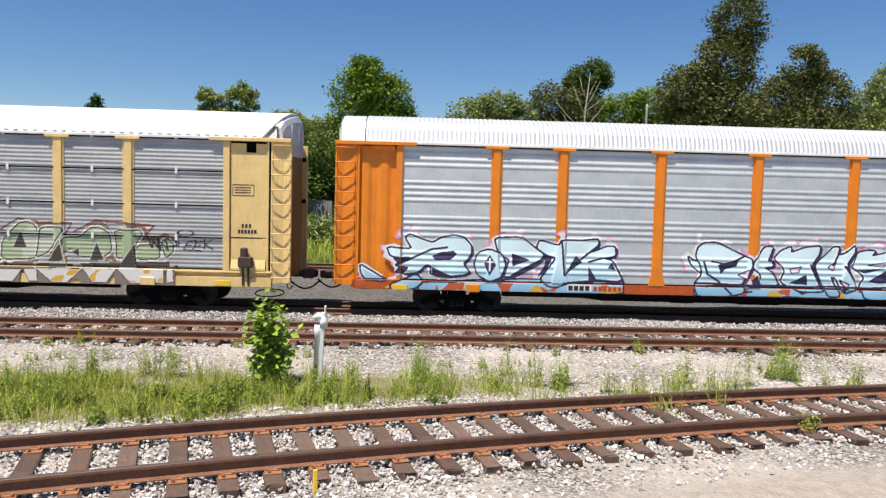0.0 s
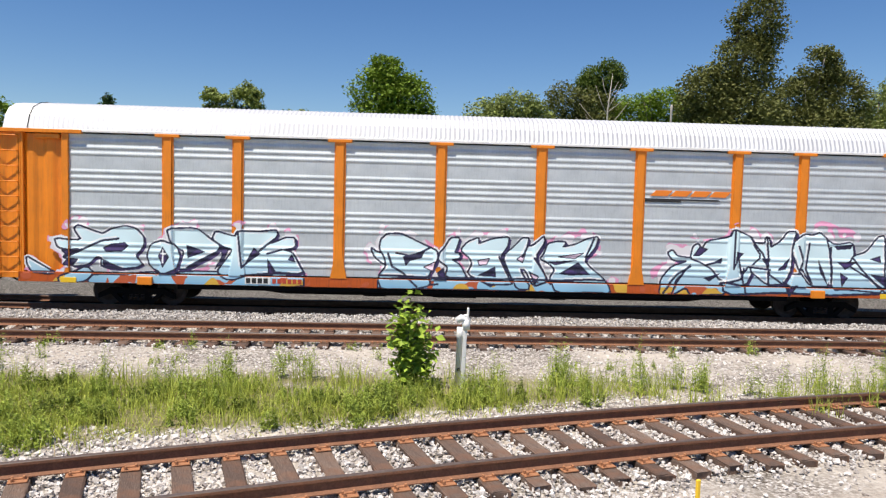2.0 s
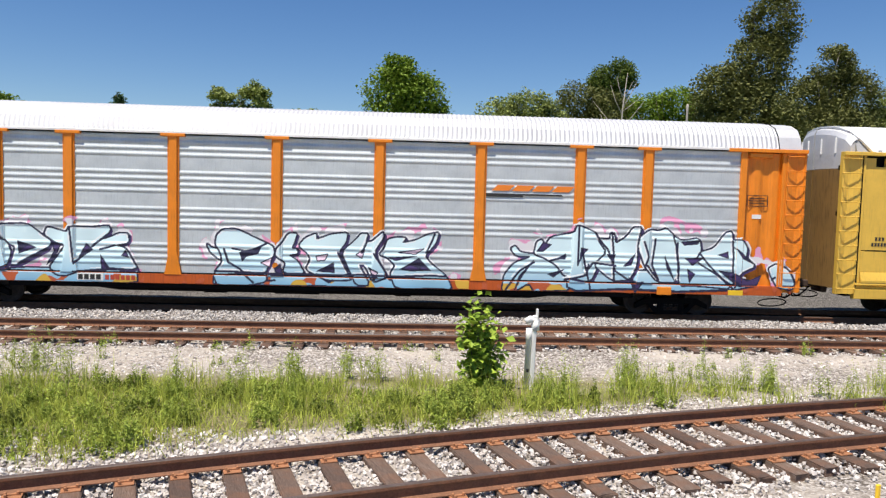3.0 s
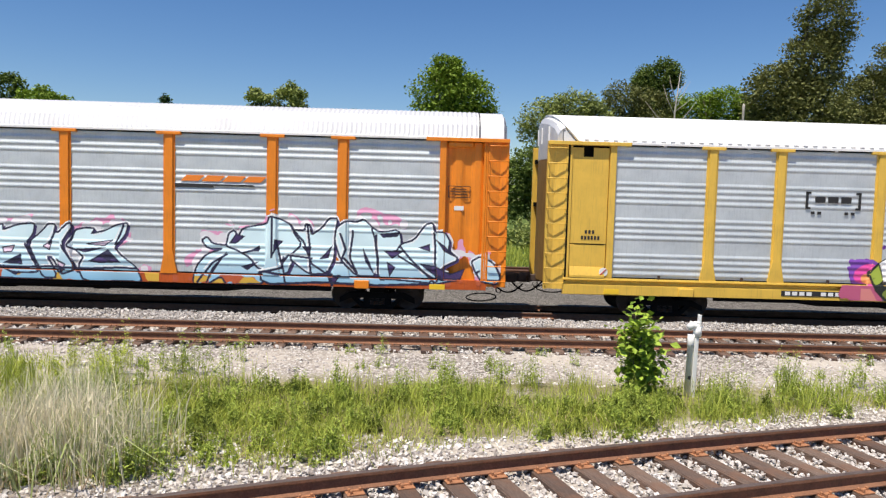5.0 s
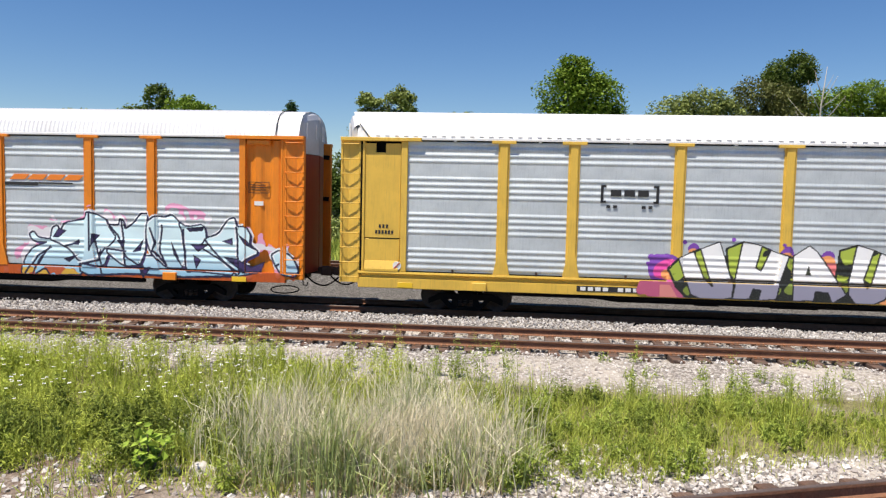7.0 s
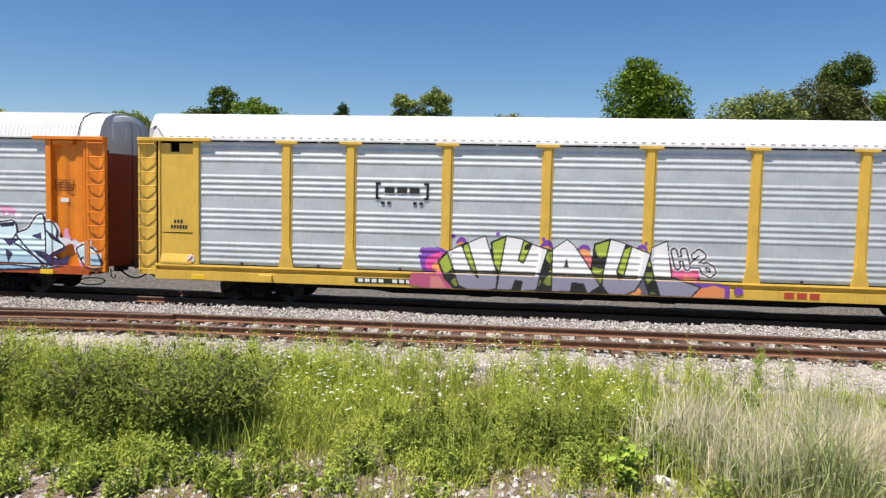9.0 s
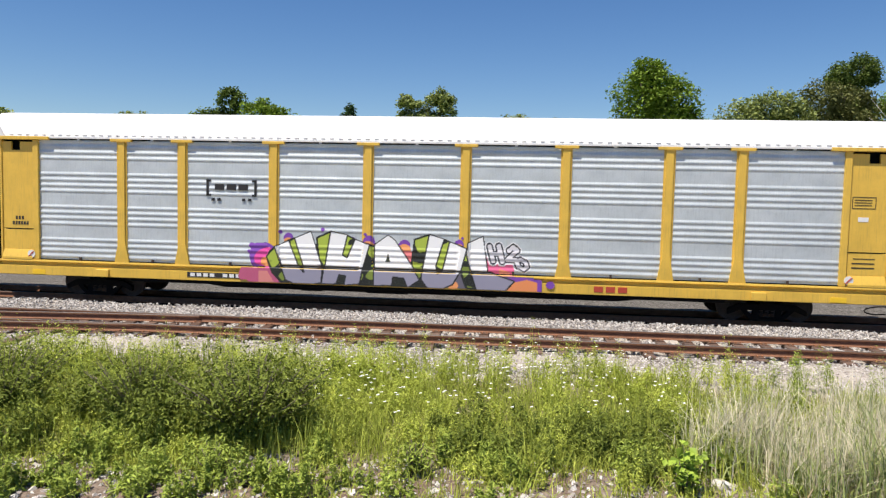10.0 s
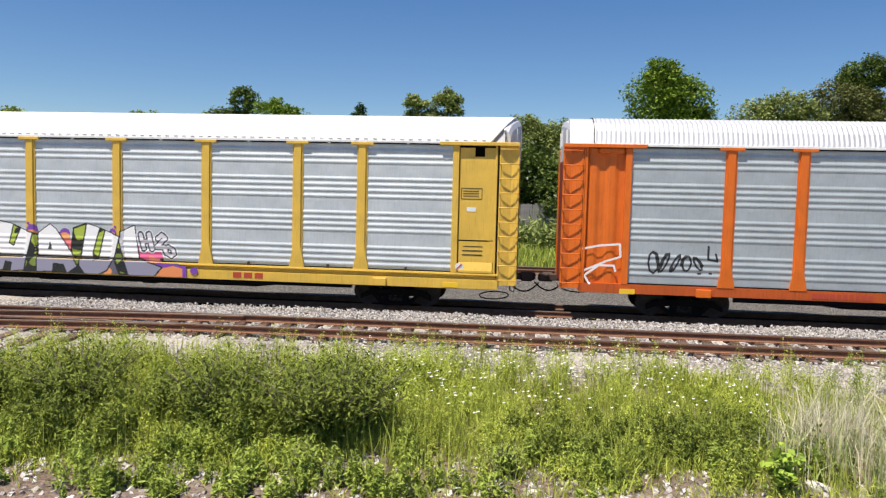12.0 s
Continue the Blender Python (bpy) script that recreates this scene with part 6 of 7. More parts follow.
    for car in (yellow_car,):
        for s in (-1, 1):
            disc = tube_mesh("warning_disc", M["white_mark"], [[((s * 11.75, -1.535, 1.32), 0.12), ((s * 11.75, -1.545, 1.32), 0.12)]], 16, False)
            part("warning_disc", disc, car, "white round sticker with a red bar")
            slanted("warning_bar", car, M["red_mark"], [(s * 11.75 - 0.1, s * 11.75 - 0.06, 1.24, 1.4, 0.15)], -1.552)


build_marks()

# ---- plants ----
def blades(n, xy, height, width, lean, curl=0.35):
    """Bent blades of grass: verts and triangles."""
    x, y = xy[:, 0], xy[:, 1]
    z = ground_z(x, y) - 0.02
    a = RNG.uniform(0, 2 * math.pi, n)
    l = np.abs(RNG.normal(0, lean, n)) * height
    dx, dy = np.cos(a) * l, np.sin(a) * l
    b = RNG.uniform(0, 2 * math.pi, n)
    wx, wy = np.cos(b) * width / 2, np.sin(b) * width / 2
    mid = 0.55
    base = np.stack([x, y, z], -1)
    side = np.stack([wx, wy, np.zeros(n)], -1)
    m = base + np.stack([dx * curl, dy * curl, height * mid], -1)
    tip = base + np.stack([dx, dy, height * np.sqrt(np.clip(1 - (l / height) ** 2 * 0.6, 0.1, 1))], -1)
    v = np.stack([base - side, base + side, m - side * 0.8, m + side * 0.8, tip], 1)
    f = (np.arange(n) * 5)[:, None, None] + np.array([(0, 1, 3), (0, 3, 2), (2, 3, 4)])[None]
    return v.reshape(-1, 3), f.reshape(-1, 3)


def leaf_quads(centres, size, up=0.35, long=1.0, wide=0.36, rise=-0.15):
    """Folded leaves at random angles: verts and quads."""
    n = len(centres)
    d = RNG.standard_normal((n, 3))
    d[:, 2] = d[:, 2] * 0.6 + rise
    d /= np.linalg.norm(d, axis=1, keepdims=True)
    nrm = RNG.standard_normal((n, 3)) + np.array((0, 0, up * 3))
    s = np.cross(d, nrm)
    s /= np.linalg.norm(s, axis=1, keepdims=True) + 1e-9
    k = np.cross(s, d)
    size = np.broadcast_to(size, (n,))[:, None]
    v = np.stack([centres - d * size * 0.5 * long, centres + s * size * wide + k * size * 0.12, centres + d * size * 0.5 * long, centres - s * size * wide + k * size * 0.12], 1)
    f = (np.arange(n) * 4)[:, None] + np.arange(4)[None]
    return v.reshape(-1, 3), f


def scatter(n, x0, x1, y0, y1, keep):
    """Points of a strip, kept by a density between 0 and 1."""
    x, y = RNG.uniform(x0, x1, n), RNG.uniform(y0, y1, n)
    ok = RNG.random(n) < keep(x, y)
    return np.stack([x[ok], y[ok]], -1)


def patchy(x, y, scale, seed):
    return np.clip((fuzz(x, y, scale, seed) - 0.35) * 3.2, 0, 1)


def grass_stuff(name, label, xy, height, width, lean, mat, curl=0.35):
    h = height * RNG.uniform(0.45, 1.25, len(xy))
    v, f = blades(len(xy), xy, h, width * RNG.uniform(0.7, 1.3, len(xy)), lean, curl)
    return tagged(new(name, mesh_np(name, v, f, mat)), label, "grass", kind="stuff")


def weeds(name, label, xy, height, mat, leaves=16, leaf=0.05, stem=0.008):
    """Upright weeds: a thin stem with leaves all the way up, larger below."""
    n = len(xy)
    h = height * RNG.uniform(0.6, 1.15, n)
    sv, sf = blades(n, xy, h, np.full(n, stem), 0.12)
    tips = sv.reshape(n, 5, 3)[:, 4]
    base = sv.reshape(n, 5, 3)[:, 0]
    t = RNG.uniform(0.15, 1.0, (n, leaves))
    c = base[:, None] * (1 - t[..., None]) + tips[:, None] * t[..., None]
    c = c + RNG.normal(0, 1, c.shape) * np.array((0.075, 0.075, 0.02)) * (1.2 - t[..., None]) * (h[:, None, None] / 0.6)
    size = leaf * RNG.uniform(0.6, 1.3, (n, leaves)) * (1.35 - 0.6 * t)
    lv, lf = leaf_quads(c.reshape(-1, 3), size.ravel(), 0.8, 2.0, 0.3, 0.45)
    tri = np.concatenate([lf[:, [0, 1, 2]], lf[:, [0, 2, 3]]]) + len(sv)
    return tagged(new(name, mesh_np(name, np.concatenate([sv, lv]), np.concatenate([sf, tri]), mat)), label, "weeds", kind="stuff")


def clumps(count, x0, x1, y0, y1, keep, low, high, per, spread):
    """Plants in clumps of differing height, tallest in the middle of each: places and heights."""
    c = scatter(count, x0, x1, y0, y1, keep)
    tall = RNG.uniform(low, high, len(c))
    reach = spread * RNG.uniform(0.6, 1.5, len(c))
    d = RNG.normal(0, 1, (len(c), per, 2))
    xy = c[:, None] + d * reach[:, None, None]
    h = tall[:, None] * np.clip(1.12 - 0.28 * np.linalg.norm(d, axis=2), 0.3, 1.1)
    return xy.reshape(-1, 2), h.ravel()


def strip_keep(x, y):
    """The green strip between the siding and the middle track, east of the reeds."""
    lo = near_np(x) + 0.75
    hi = 13.2 + 0.4 * np.sin(x * 0.8) + 0.3 * np.sin(x * 2.1)
    body = np.clip((y - lo) / 0.5, 0, 1) * np.clip((hi - y) / 0.7, 0, 1)
    thin = np.clip(1.0 - (x - 0.0) / 3.0, 0.22, 1)
    return body * thin * (0.25 + 0.75 * patchy(x, y, 1.6, 31)) * (x > -11.5)


def meadow_keep(x, y):
    """The weedy meadow at the western end; its near edge is ragged, with bare soil in front."""
    lo = 9.25 + 0.3 * np.sin(x * 1.3) + 0.25 * np.sin(x * 3.1) - np.clip((-18.6 - x) / 1.2, 0, 1) * 1.6
    body = np.clip((y - lo) / 0.7, 0, 1)
    front = 0.3 * patchy(x, y, 2.2, 35) * (y > 8.0)
    return np.maximum(body, front) * np.clip((13.7 + 0.5 * np.sin(x * 1.3) + 0.4 * np.sin(x * 3.7) - y) / 1.0, 0.025, 1) * (0.3 + 0.7 * patchy(x, y, 1.3, 33)) * np.clip((-9.0 - x) / 2.5, 0, 1)


def reeds_keep(x, y):
    r = np.hypot((x + 11.35) / 2.1, (y - 10.1) / 1.35)
    r = r + 0.5 * (fuzz(x, y, 1.4, 43) - 0.5)
    return np.clip((1.15 - r) * 1.3, 0, 1) * (0.06 + 0.94 * patchy(x, y, 2.4, 41))


def build_grass():
    xy = scatter(95000, -11.5, 9, 9, 15, strip_keep)
    grass_stuff("grass", "fresh green grass on the gravel strip", xy, 0.26, 0.011, 0.8, M["grass"])
    xy = scatter(9000, -11.5, 9, 9, 15, lambda x, y: strip_keep(x, y) * patchy(x, y, 2.6, 61))
    grass_stuff("dead_grass", "brown dead stalks low in the grass", xy, 0.24, 0.01, 1.0, M["straw"])
    xy, h = clumps(620, -11.5, 9, 9, 14.4, strip_keep, 0.24, 0.55, 16, 0.11)
    weeds("weeds", "leafy green weeds in clumps among the grass", xy, h, M["weed"], 24, 0.032)
    xy, h = clumps(150, -11.5, 8, 9, 13.6, strip_keep, 0.25, 0.45, 14, 0.12)
    weeds("dark_weeds", "dark green leafy weeds among the grass", xy, h, M["bush"], 24, 0.036)
    # upright stalks at the back of the strip and alone on the gravel
    back = lambda x, y: np.clip(1 - np.abs(y - 13.2 - 0.35 * np.sin(x * 1.1)) / 0.9, 0, 1) * (0.25 + 0.75 * patchy(x, y, 1.9, 63))
    xy, h = clumps(210, -11, 9, 12.2, 14.6, back, 0.55, 0.95, 12, 0.07)
    weeds("stalk_weeds", "tall upright feathery weeds on pale gravel", xy, h, M["weed"], 34, 0.026)
    xy, h = clumps(60, -26, 12, 14.4, 16.2, lambda x, y: 0.8 + 0 * x, 0.2, 0.5, 7, 0.06)
    weeds("gravel_weeds", "thin lone weeds beside the main track", xy, h, M["weed"], 20, 0.026)
    pts = np.concatenate([np.array([RNG.uniform(-11, 6), RNG.uniform(11.8, 13.4)]) + RNG.normal(0, 0.16, (60, 2)) for _ in range(40)])
    grass_stuff("grass_tufts", "bright tufts of tall grass", pts, 0.5, 0.011, 0.5, M["grass"])
    # western meadow
    meadow = lambda x, y: np.maximum(meadow_keep(x, y), (0.3 + 0.6 * patchy(x, y, 1.1, 77)) * (y > 10.2) * np.clip((13.0 + 0.6 * np.sin(1.7 * x) + 0.4 * np.sin(4.3 * x) - y) / 0.8, 0, 1) * (x < -12.6) * (x > -24))
    xy = scatter(80000, -30, -9, 8.6, 15.4, meadow)
    grass_stuff("meadow_grass", "fine green meadow grass", xy, 0.32, 0.012, 0.75, M["grass"])
    xy, h = clumps(900, -30, -11.8, 8.6, 14.4, meadow, 0.25, 0.6, 16, 0.13)
    weeds("meadow_weeds", "leafy meadow weeds in clumps", xy, h, M["meadow"], 24, 0.028)
    xy, h = clumps(130, -16.5, -11.6, 9.2, 11.4, meadow, 0.35, 0.7, 16, 0.13)
    weeds("dark_meadow_weeds", "rank dark green weeds in the meadow", xy, h, M["bush"], 26, 0.04)
    pts = np.concatenate([np.array([RNG.uniform(-24, -11.5), RNG.uniform(9.2, 14.0)]) + RNG.normal(0, 0.14, (36, 2)) for _ in range(90)])
    grass_stuff("meadow_tufts", "upright tufts of taller meadow grass", pts, 0.62, 0.012, 0.42, M["grass"])
    xy, h = clumps(150, -25, -11, 12.8, 14.6, lambda x, y: 0.3 + 0.7 * patchy(x, y, 1.7, 65), 0.5, 0.95, 12, 0.08)
    weeds("meadow_stalks", "tall upright feathery weeds behind the meadow", xy, h, M["meadow"], 34, 0.026)
    pts = np.concatenate([np.array([RNG.uniform(-23, -11.5), RNG.uniform(8.2, 9.5)]) + RNG.normal(0, 0.13, (30, 2)) for _ in range(70)])
    grass_stuff("edge_grass", "low tufts of grass on bare soil", pts, 0.26, 0.013, 0.9, M["grass"])
    # dry reeds, green below, with trampled brown stalks at their feet
    xy = scatter(30000, -14.4, -8.4, 8.8, 12.0, reeds_keep)
    grass_stuff("dry_reeds", "ragged clump of dry pale reed grass", xy, 0.95 * (0.7 + 0.45 * fuzz(xy[:, 0], xy[:, 1], 2.6, 67)), 0.009, 0.42, M["grass_pale"], 0.25)
    xy = scatter(26000, -14.4, -8.4, 8.4, 12.0, reeds_keep)
    grass_stuff("reed_greens", "green blades among dry reeds", xy, 0.72 * (0.5 + 0.8 * fuzz(xy[:, 0], xy[:, 1], 3.2, 69)), 0.017, 0.6, M["reed"], 0.3)
    xy = scatter(11000, -14.4, -8.4, 8.3, 10.6, reeds_keep)
    grass_stuff("reed_litter", "brown broken stalks at the foot of the reeds", xy, 0.34, 0.01, 1.1, M["straw"])
    xy, h = clumps(60, -14.4, -8.4, 8.4, 12.0, reeds_keep, 0.4, 0.75, 14, 0.1)
    weeds("reed_weeds", "leafy green weeds growing through the reeds", xy, h, M["weed"], 26, 0.034)
    # the tall weed bank at the far western end
    xy, h = clumps(52, -27, -18.2, 9.2, 11.2, lambda x, y: 0.85 + 0 * x, 0.7, 1.2, 18, 0.17)
    weeds("weed_bank", "dense bank of tall leafy weeds", xy, h, M["bush"], 46, 0.044, 0.01)
    xy, h = clumps(120, -28, -17.6, 10.8, 13.4, lambda x, y: 0.35 + 0.65 * patchy(x, y, 1.2, 71), 0.6, 1.15, 16, 0.15)
    weeds("tall_weeds", "pale green upright weeds with fine leaves", xy, h, M["meadow"], 40, 0.032, 0.008)
    xy, h = clumps(120, -27, -12, 7.9, 9.9, lambda x, y: np.where(x < -18.6, 0.85, 0.36), 0.3, 0.6, 13, 0.14)
    weeds("edge_weeds", "leafy upright weeds at the meadow edge", xy, h, M["weed"], 28, 0.046, 0.01)
    # flowers
    xy = scatter(900, -20, -12.8, 10.5, 14.5, lambda x, y: 0.35 + 0 * x)
    z = ground_z(xy[:, 0], xy[:, 1]) + RNG.uniform(0.4, 0.68, len(xy))
    c = np.column_stack([xy, z])
    v = np.concatenate([c[:, None] + np.stack([np.array([(math.cos(a) * 0.024, math.sin(a) * 0.024, 0.008 * (k % 2)) for k, a in enumerate(np.arange(6) * math.pi / 3)])])])
    f = (np.arange(len(xy)) * 6)[:, None] + np.array([0, 1, 2, 3])[None]
    g = (np.arange(len(xy)) * 6)[:, None] + np.array([0, 3, 4, 5])[None]
    tagged(new("wild_carrot_flowers", mesh_np("flowers", v.reshape(-1, 3), np.concatenate([f, g]), M["petal"])), "small white flower heads in the meadow", "flowers", kind="stuff")
    # grass far behind the train
    xy = scatter(26000, -45, 35, 36, 50, lambda x, y: 1 - (y - 36) / 30)
    grass_stuff("far_grass", "long grass behind the tracks", xy, 0.6, 0.05, 0.4, M["grass"])
    xy = scatter(2200, -45, 35, 48, 56, lambda x, y: 0.9 + 0 * x)
    weeds("far_thicket", "pale green thicket before the fence", xy, 1.9, M["leaf_far"], 16, 0.32, 0.04)


build_grass()


def build_shrub(name, label, x, y, height, radius, mat, n, leaf, stems=7, dense=0.5, cone=0.3):
    """A bush: stems from one root, leaves in clumps round their tips."""
    z = float(ground_z(x, y))
    bush = new(name)
    bush.matrix_basis = pose(x, y, z)
    tagged(bush, label, "shrub")
    runs, tips = [], []
    for k in range(stems):
        a = k * 2.4 + random.uniform(-0.3, 0.3)
        r = radius * random.uniform(0.2, 0.85)
        h = height * random.uniform(0.55, 0.97) * (1 - cone * r / radius)
        p1 = Vector((math.cos(a) * r * 0.45, math.sin(a) * r * 0.45, h * 0.5))
        p2 = Vector((math.cos(a) * r, math.sin(a) * r, h))
        runs.append([((0.02 * math.cos(a), 0.02 * math.sin(a), -0.03), 0.016), (p1, 0.011), (p2, 0.004)])
        for t in np.linspace(0.25, 1.0, 7):
            tips.append(p1.lerp(p2, (t - 0.5) * 2) if t > 0.5 else Vector((0, 0, 0)).lerp(p1, t * 2))
    tagged(part("stem", tube_mesh("stem", M["bark"], runs, 5), bush), kind="stuff")
    tips = np.array([list(t) for t in tips])
    pick = tips[RNG.integers(0, len(tips), n)]
    c = pick + RNG.normal(0, 1, (n, 3)) * np.array((radius * 0.26, radius * 0.26, height * 0.07)) * dense * 2
    c[:, 2] = np.abs(c[:, 2] - 0.03) + 0.03
    slim = leaf < 0.08
    v, f = leaf_quads(c, leaf * RNG.uniform(0.5, 1.25, n), 0.9, 1.8 if slim else 1.0, 0.26 if slim else 0.36, 0.35 if slim else -0.15)
    tagged(part("foliage", mesh_np("foliage", v, f, mat), bush), kind="stuff")
    return bush


build_shrub("sapling", "bright green broadleaf sapling beside a white post", -2.3, 13.15, 2.05, 0.44, M["leaf_fresh"], 1250, 0.16, 18, 0.5, 0.8)
build_shrub("broadleaf_weed", "pale green broad-leaved plant on bare soil", -13.45, 9.0, 0.62, 0.26, M["leaf_fresh"], 130, 0.13, 5)
build_shrub("bush", "dark green bushy weed with shaded centre", -19.0, 10.2, 1.25, 1.35, M["bush"], 17000, 0.05, 120, 0.28, 0.12)
build_shrub("bush", "tall weedy green bush in the meadow", -20.6, 10.4, 1.2, 1.0, M["bush"], 8500, 0.05, 70, 0.28, 0.15)
build_shrub("bush", "tall weedy green bush in the meadow", -23.0, 10.8, 1.15, 1.2, M["bush"], 8500, 0.05, 70, 0.28, 0.15)
build_shrub("small_weed", "small green weed at the edge of the siding", 6.1, 10.75, 0.42, 0.2, M["weed"], 260, 0.045, 8)
build_shrub("small_weed", "leafy weed on bare soil", -16.6, 9.25, 0.5, 0.3, M["weed"], 500, 0.05, 10)
build_shrub("small_weed", "leafy weed on bare soil", -19.0, 8.9, 0.5, 0.35, M["weed"], 600, 0.05, 10)


def build_tree(label, x, y, lobes, mat, leaf, count, trunk=0.3, bark="bark"):
    """lobes: (dx, dz, rx, rz) of rounded masses; leaves sit in ragged clumps on and in them."""
    tree = new("tree")
    tree.matrix_basis = pose(x, y, 0)
    tagged(tree, label, "tree")
    low = min(z - rz for _, z, _, rz in lobes)
    topz = max(z for _, z, _, rz in lobes)
    runs = [[((0, 0, -0.3), trunk), ((0.1, 0, low * 0.6 + 0.5), trunk * 0.8), ((0, 0.1, topz * 0.7), trunk * 0.45), ((0, 0, topz), trunk * 0.12)]]
    for dx, z, rx, rz in lobes:
        p = Vector((0, 0, max(1.0, z - rz * 1.2 - abs(dx) * 0.5)))
        for k in range(4):
            a = random.uniform(0, 6.28)
            q = Vector((dx + math.cos(a) * rx * 0.75, math.sin(a) * rx * 0.7, z + random.uniform(-0.3, 0.75) * rz))
            runs.append([(p, trunk * 0.4), (p.lerp(q, 0.5) + Vector((0, 0, -0.2)), trunk * 0.22), (q, trunk * 0.05)])
    part("trunk", tube_mesh("trunk", M[bark], runs, 7), tree)
    area = np.array([rx * rz for _, _, rx, rz in lobes])
    cs = []
    for (dx, z, rx, rz), share in zip(lobes, area / area.sum()):
        clumps = max(8, int(count * 2.5 * share / 56))
        d = RNG.standard_normal((clumps, 3))
        d /= np.linalg.norm(d, axis=1, keepdims=True)
        rad = RNG.uniform(0.45, 1.0, clumps) ** 0.45 * RNG.uniform(0.82, 1.12, clumps)
        c = d * rad[:, None] * np.array((rx, rx * 0.85, rz)) + np.array((dx, 0, z))
        spread = 0.12 * (rx + rz) / 2 + 0.12
        cs.append((c[:, None] + RNG.normal(0, spread, (clumps, 56, 3)).clip(-1.7 * spread, 1.7 * spread) * np.array((1, 1, 0.75))).reshape(-1, 3))
    c = np.concatenate(cs)
    v, f = leaf_quads(c, leaf * RNG.uniform(0.55, 1.3, len(c)), 0.8)
    part("crown", mesh_np("crown", v, f, mat), tree)
    return tree


def build_trees():
    build_tree("broad green maple with a rounded ragged crown", -3.0, 66.2, [(-1.6, 11.8, 2.2, 3.4), (1.3, 11.2, 2.4, 3.0), (0.0, 12.6, 2.2, 2.7), (-0.9, 14.6, 1.3, 1.5), (0.2, 7.5, 3.4, 3.2), (2.4, 9.0, 1.8, 2.4), (-2.6, 5.0, 2.4, 3.0)], M["leaf_maple"], 0.28, 15000, 0.35)
    build_tree("dark green round-topped tree", 20.3, 82.4, [(0.2, 17.4, 2.4, 1.8), (-1.4, 16.4, 1.6, 1.3), (0, 13, 2.2, 3)], M["leaf_dark"], 0.28, 7000)
    build_tree("olive green broad spreading tree", 8.4, 72.8, [(-2.2, 11.0, 2.6, 2.2), (0.6, 12.2, 2.4, 1.9), (2.4, 10.5, 2.2, 2.6), (0, 7, 4, 3)], M["leaf_far"], 0.28, 10000)
    build_tree("olive green broad spreading tree", 16.4, 76.0, [(-1.5, 13.2, 2.4, 2.4), (1.5, 12.2, 2.4, 2.4), (0, 8, 4, 4)], M["leaf_oak"], 0.28, 10000)
    build_tree("green broad spreading tree", 24.5, 76.0, [(-2.2, 12.6, 2.6, 2.3), (0.8, 13.2, 2.6, 2.3), (3.2, 12.2, 2.2, 2.4), (0, 8, 5, 4)], M["leaf_maple"], 0.28, 12000)
    build_tree("tall dense olive green tree", 27.0, 64.0, [(2.0, 19.3, 2.3, 2.9), (1.0, 15.6, 2.7, 3.0), (-2.2, 12.4, 2.6, 3.4), (0.6, 10.5, 4.2, 4.2), (2.8, 8.5, 2.6, 4.0), (-1.5, 7.0, 3.4, 3.6)], M["leaf_oak"], 0.28, 24000, 0.45)
    build_tree("dense olive tree with pale limbs", 36.6, 68.0, [(0.6, 16.4, 2.0, 2.2), (2.6, 13.6, 2.4, 2.8), (-1.6, 13.0, 2.2, 2.6), (0.5, 9.5, 4.4, 4.0)], M["leaf_oak"], 0.28, 15000, 0.35, "pale_bark")
    build_tree("green tree at the edge of the grove", 44.5, 70.0, [(0.5, 12.6, 2.2, 2.4), (2.5, 14.6, 2.2, 2.4), (0, 8.5, 4, 4)], M["leaf_far"], 0.28, 10000)
    build_tree("low pale green far tree", -31.2, 126.0, [(-2.0, 18.4, 2.4, 2.6), (3.2, 18.8, 2.6, 2.8), (0, 13.5, 5, 4)], M["leaf_far"], 0.5, 7000)
    build_tree("dark tree with a knobby crown", -40.6, 64.4, [(0.0, 11.4, 1.3, 1.3), (-1.8, 9.6, 1.5, 1.2), (0, 7.5, 3, 2.6)], M["leaf_dark"], 0.28, 5000)
    build_tree("feathery bright green tree", -36.9, 62.8, [(-0.5, 10.0, 1.5, 1.5), (1.2, 9.6, 1.6, 1.4), (0, 7, 3, 2.4)], M["leaf_maple"], 0.28, 5000)
    build_tree("small dark pointed conifer", -33.7, 82.0, [(0, 12.7, 0.5, 1.0), (0, 11.3, 1.3, 1.2), (0, 10, 1.7, 1.6)], M["leaf_conifer"], 0.3, 2600)
    for x, y, z, r in ((-15.5, 95, 13.8, 2.6), (-10.0, 95, 13.2, 2.6), (-4.5, 92, 12.6, 2.2), (-68.0, 70, 11.2, 2.4), (-58.0, 80, 12.0, 2.0), (-20, 95, 11.6, 2.4), (-49, 62, 8.8, 2.4)):
        build_tree("low pale green tree top far off", x, y, [(0, z - 1.2, r, 1.5), (r * 0.8, z - 1.9, r * 0.8, 1.3), (0, z - 4, r * 1.4, 3)], M["leaf_far"], 0.34, 6000)
    for x, y, z in ((-21, 58, 6.2), (-16, 60, 7.4), (-10.5, 58, 6.6), (-6, 60, 8.0), (3.5, 60, 7.6), (-27, 60, 6.8), (-33, 58, 6.0), (9, 62, 7)):
        build_tree("dark understorey tree behind the tracks", x, y, [(0, z - 2.2, 2.6, 2.6), (1.8, z - 3.2, 2.2, 2.4), (-1.8, z - 3.4, 2.2, 2.4)], M["leaf_dark"], 0.28, 6000, 0.2)


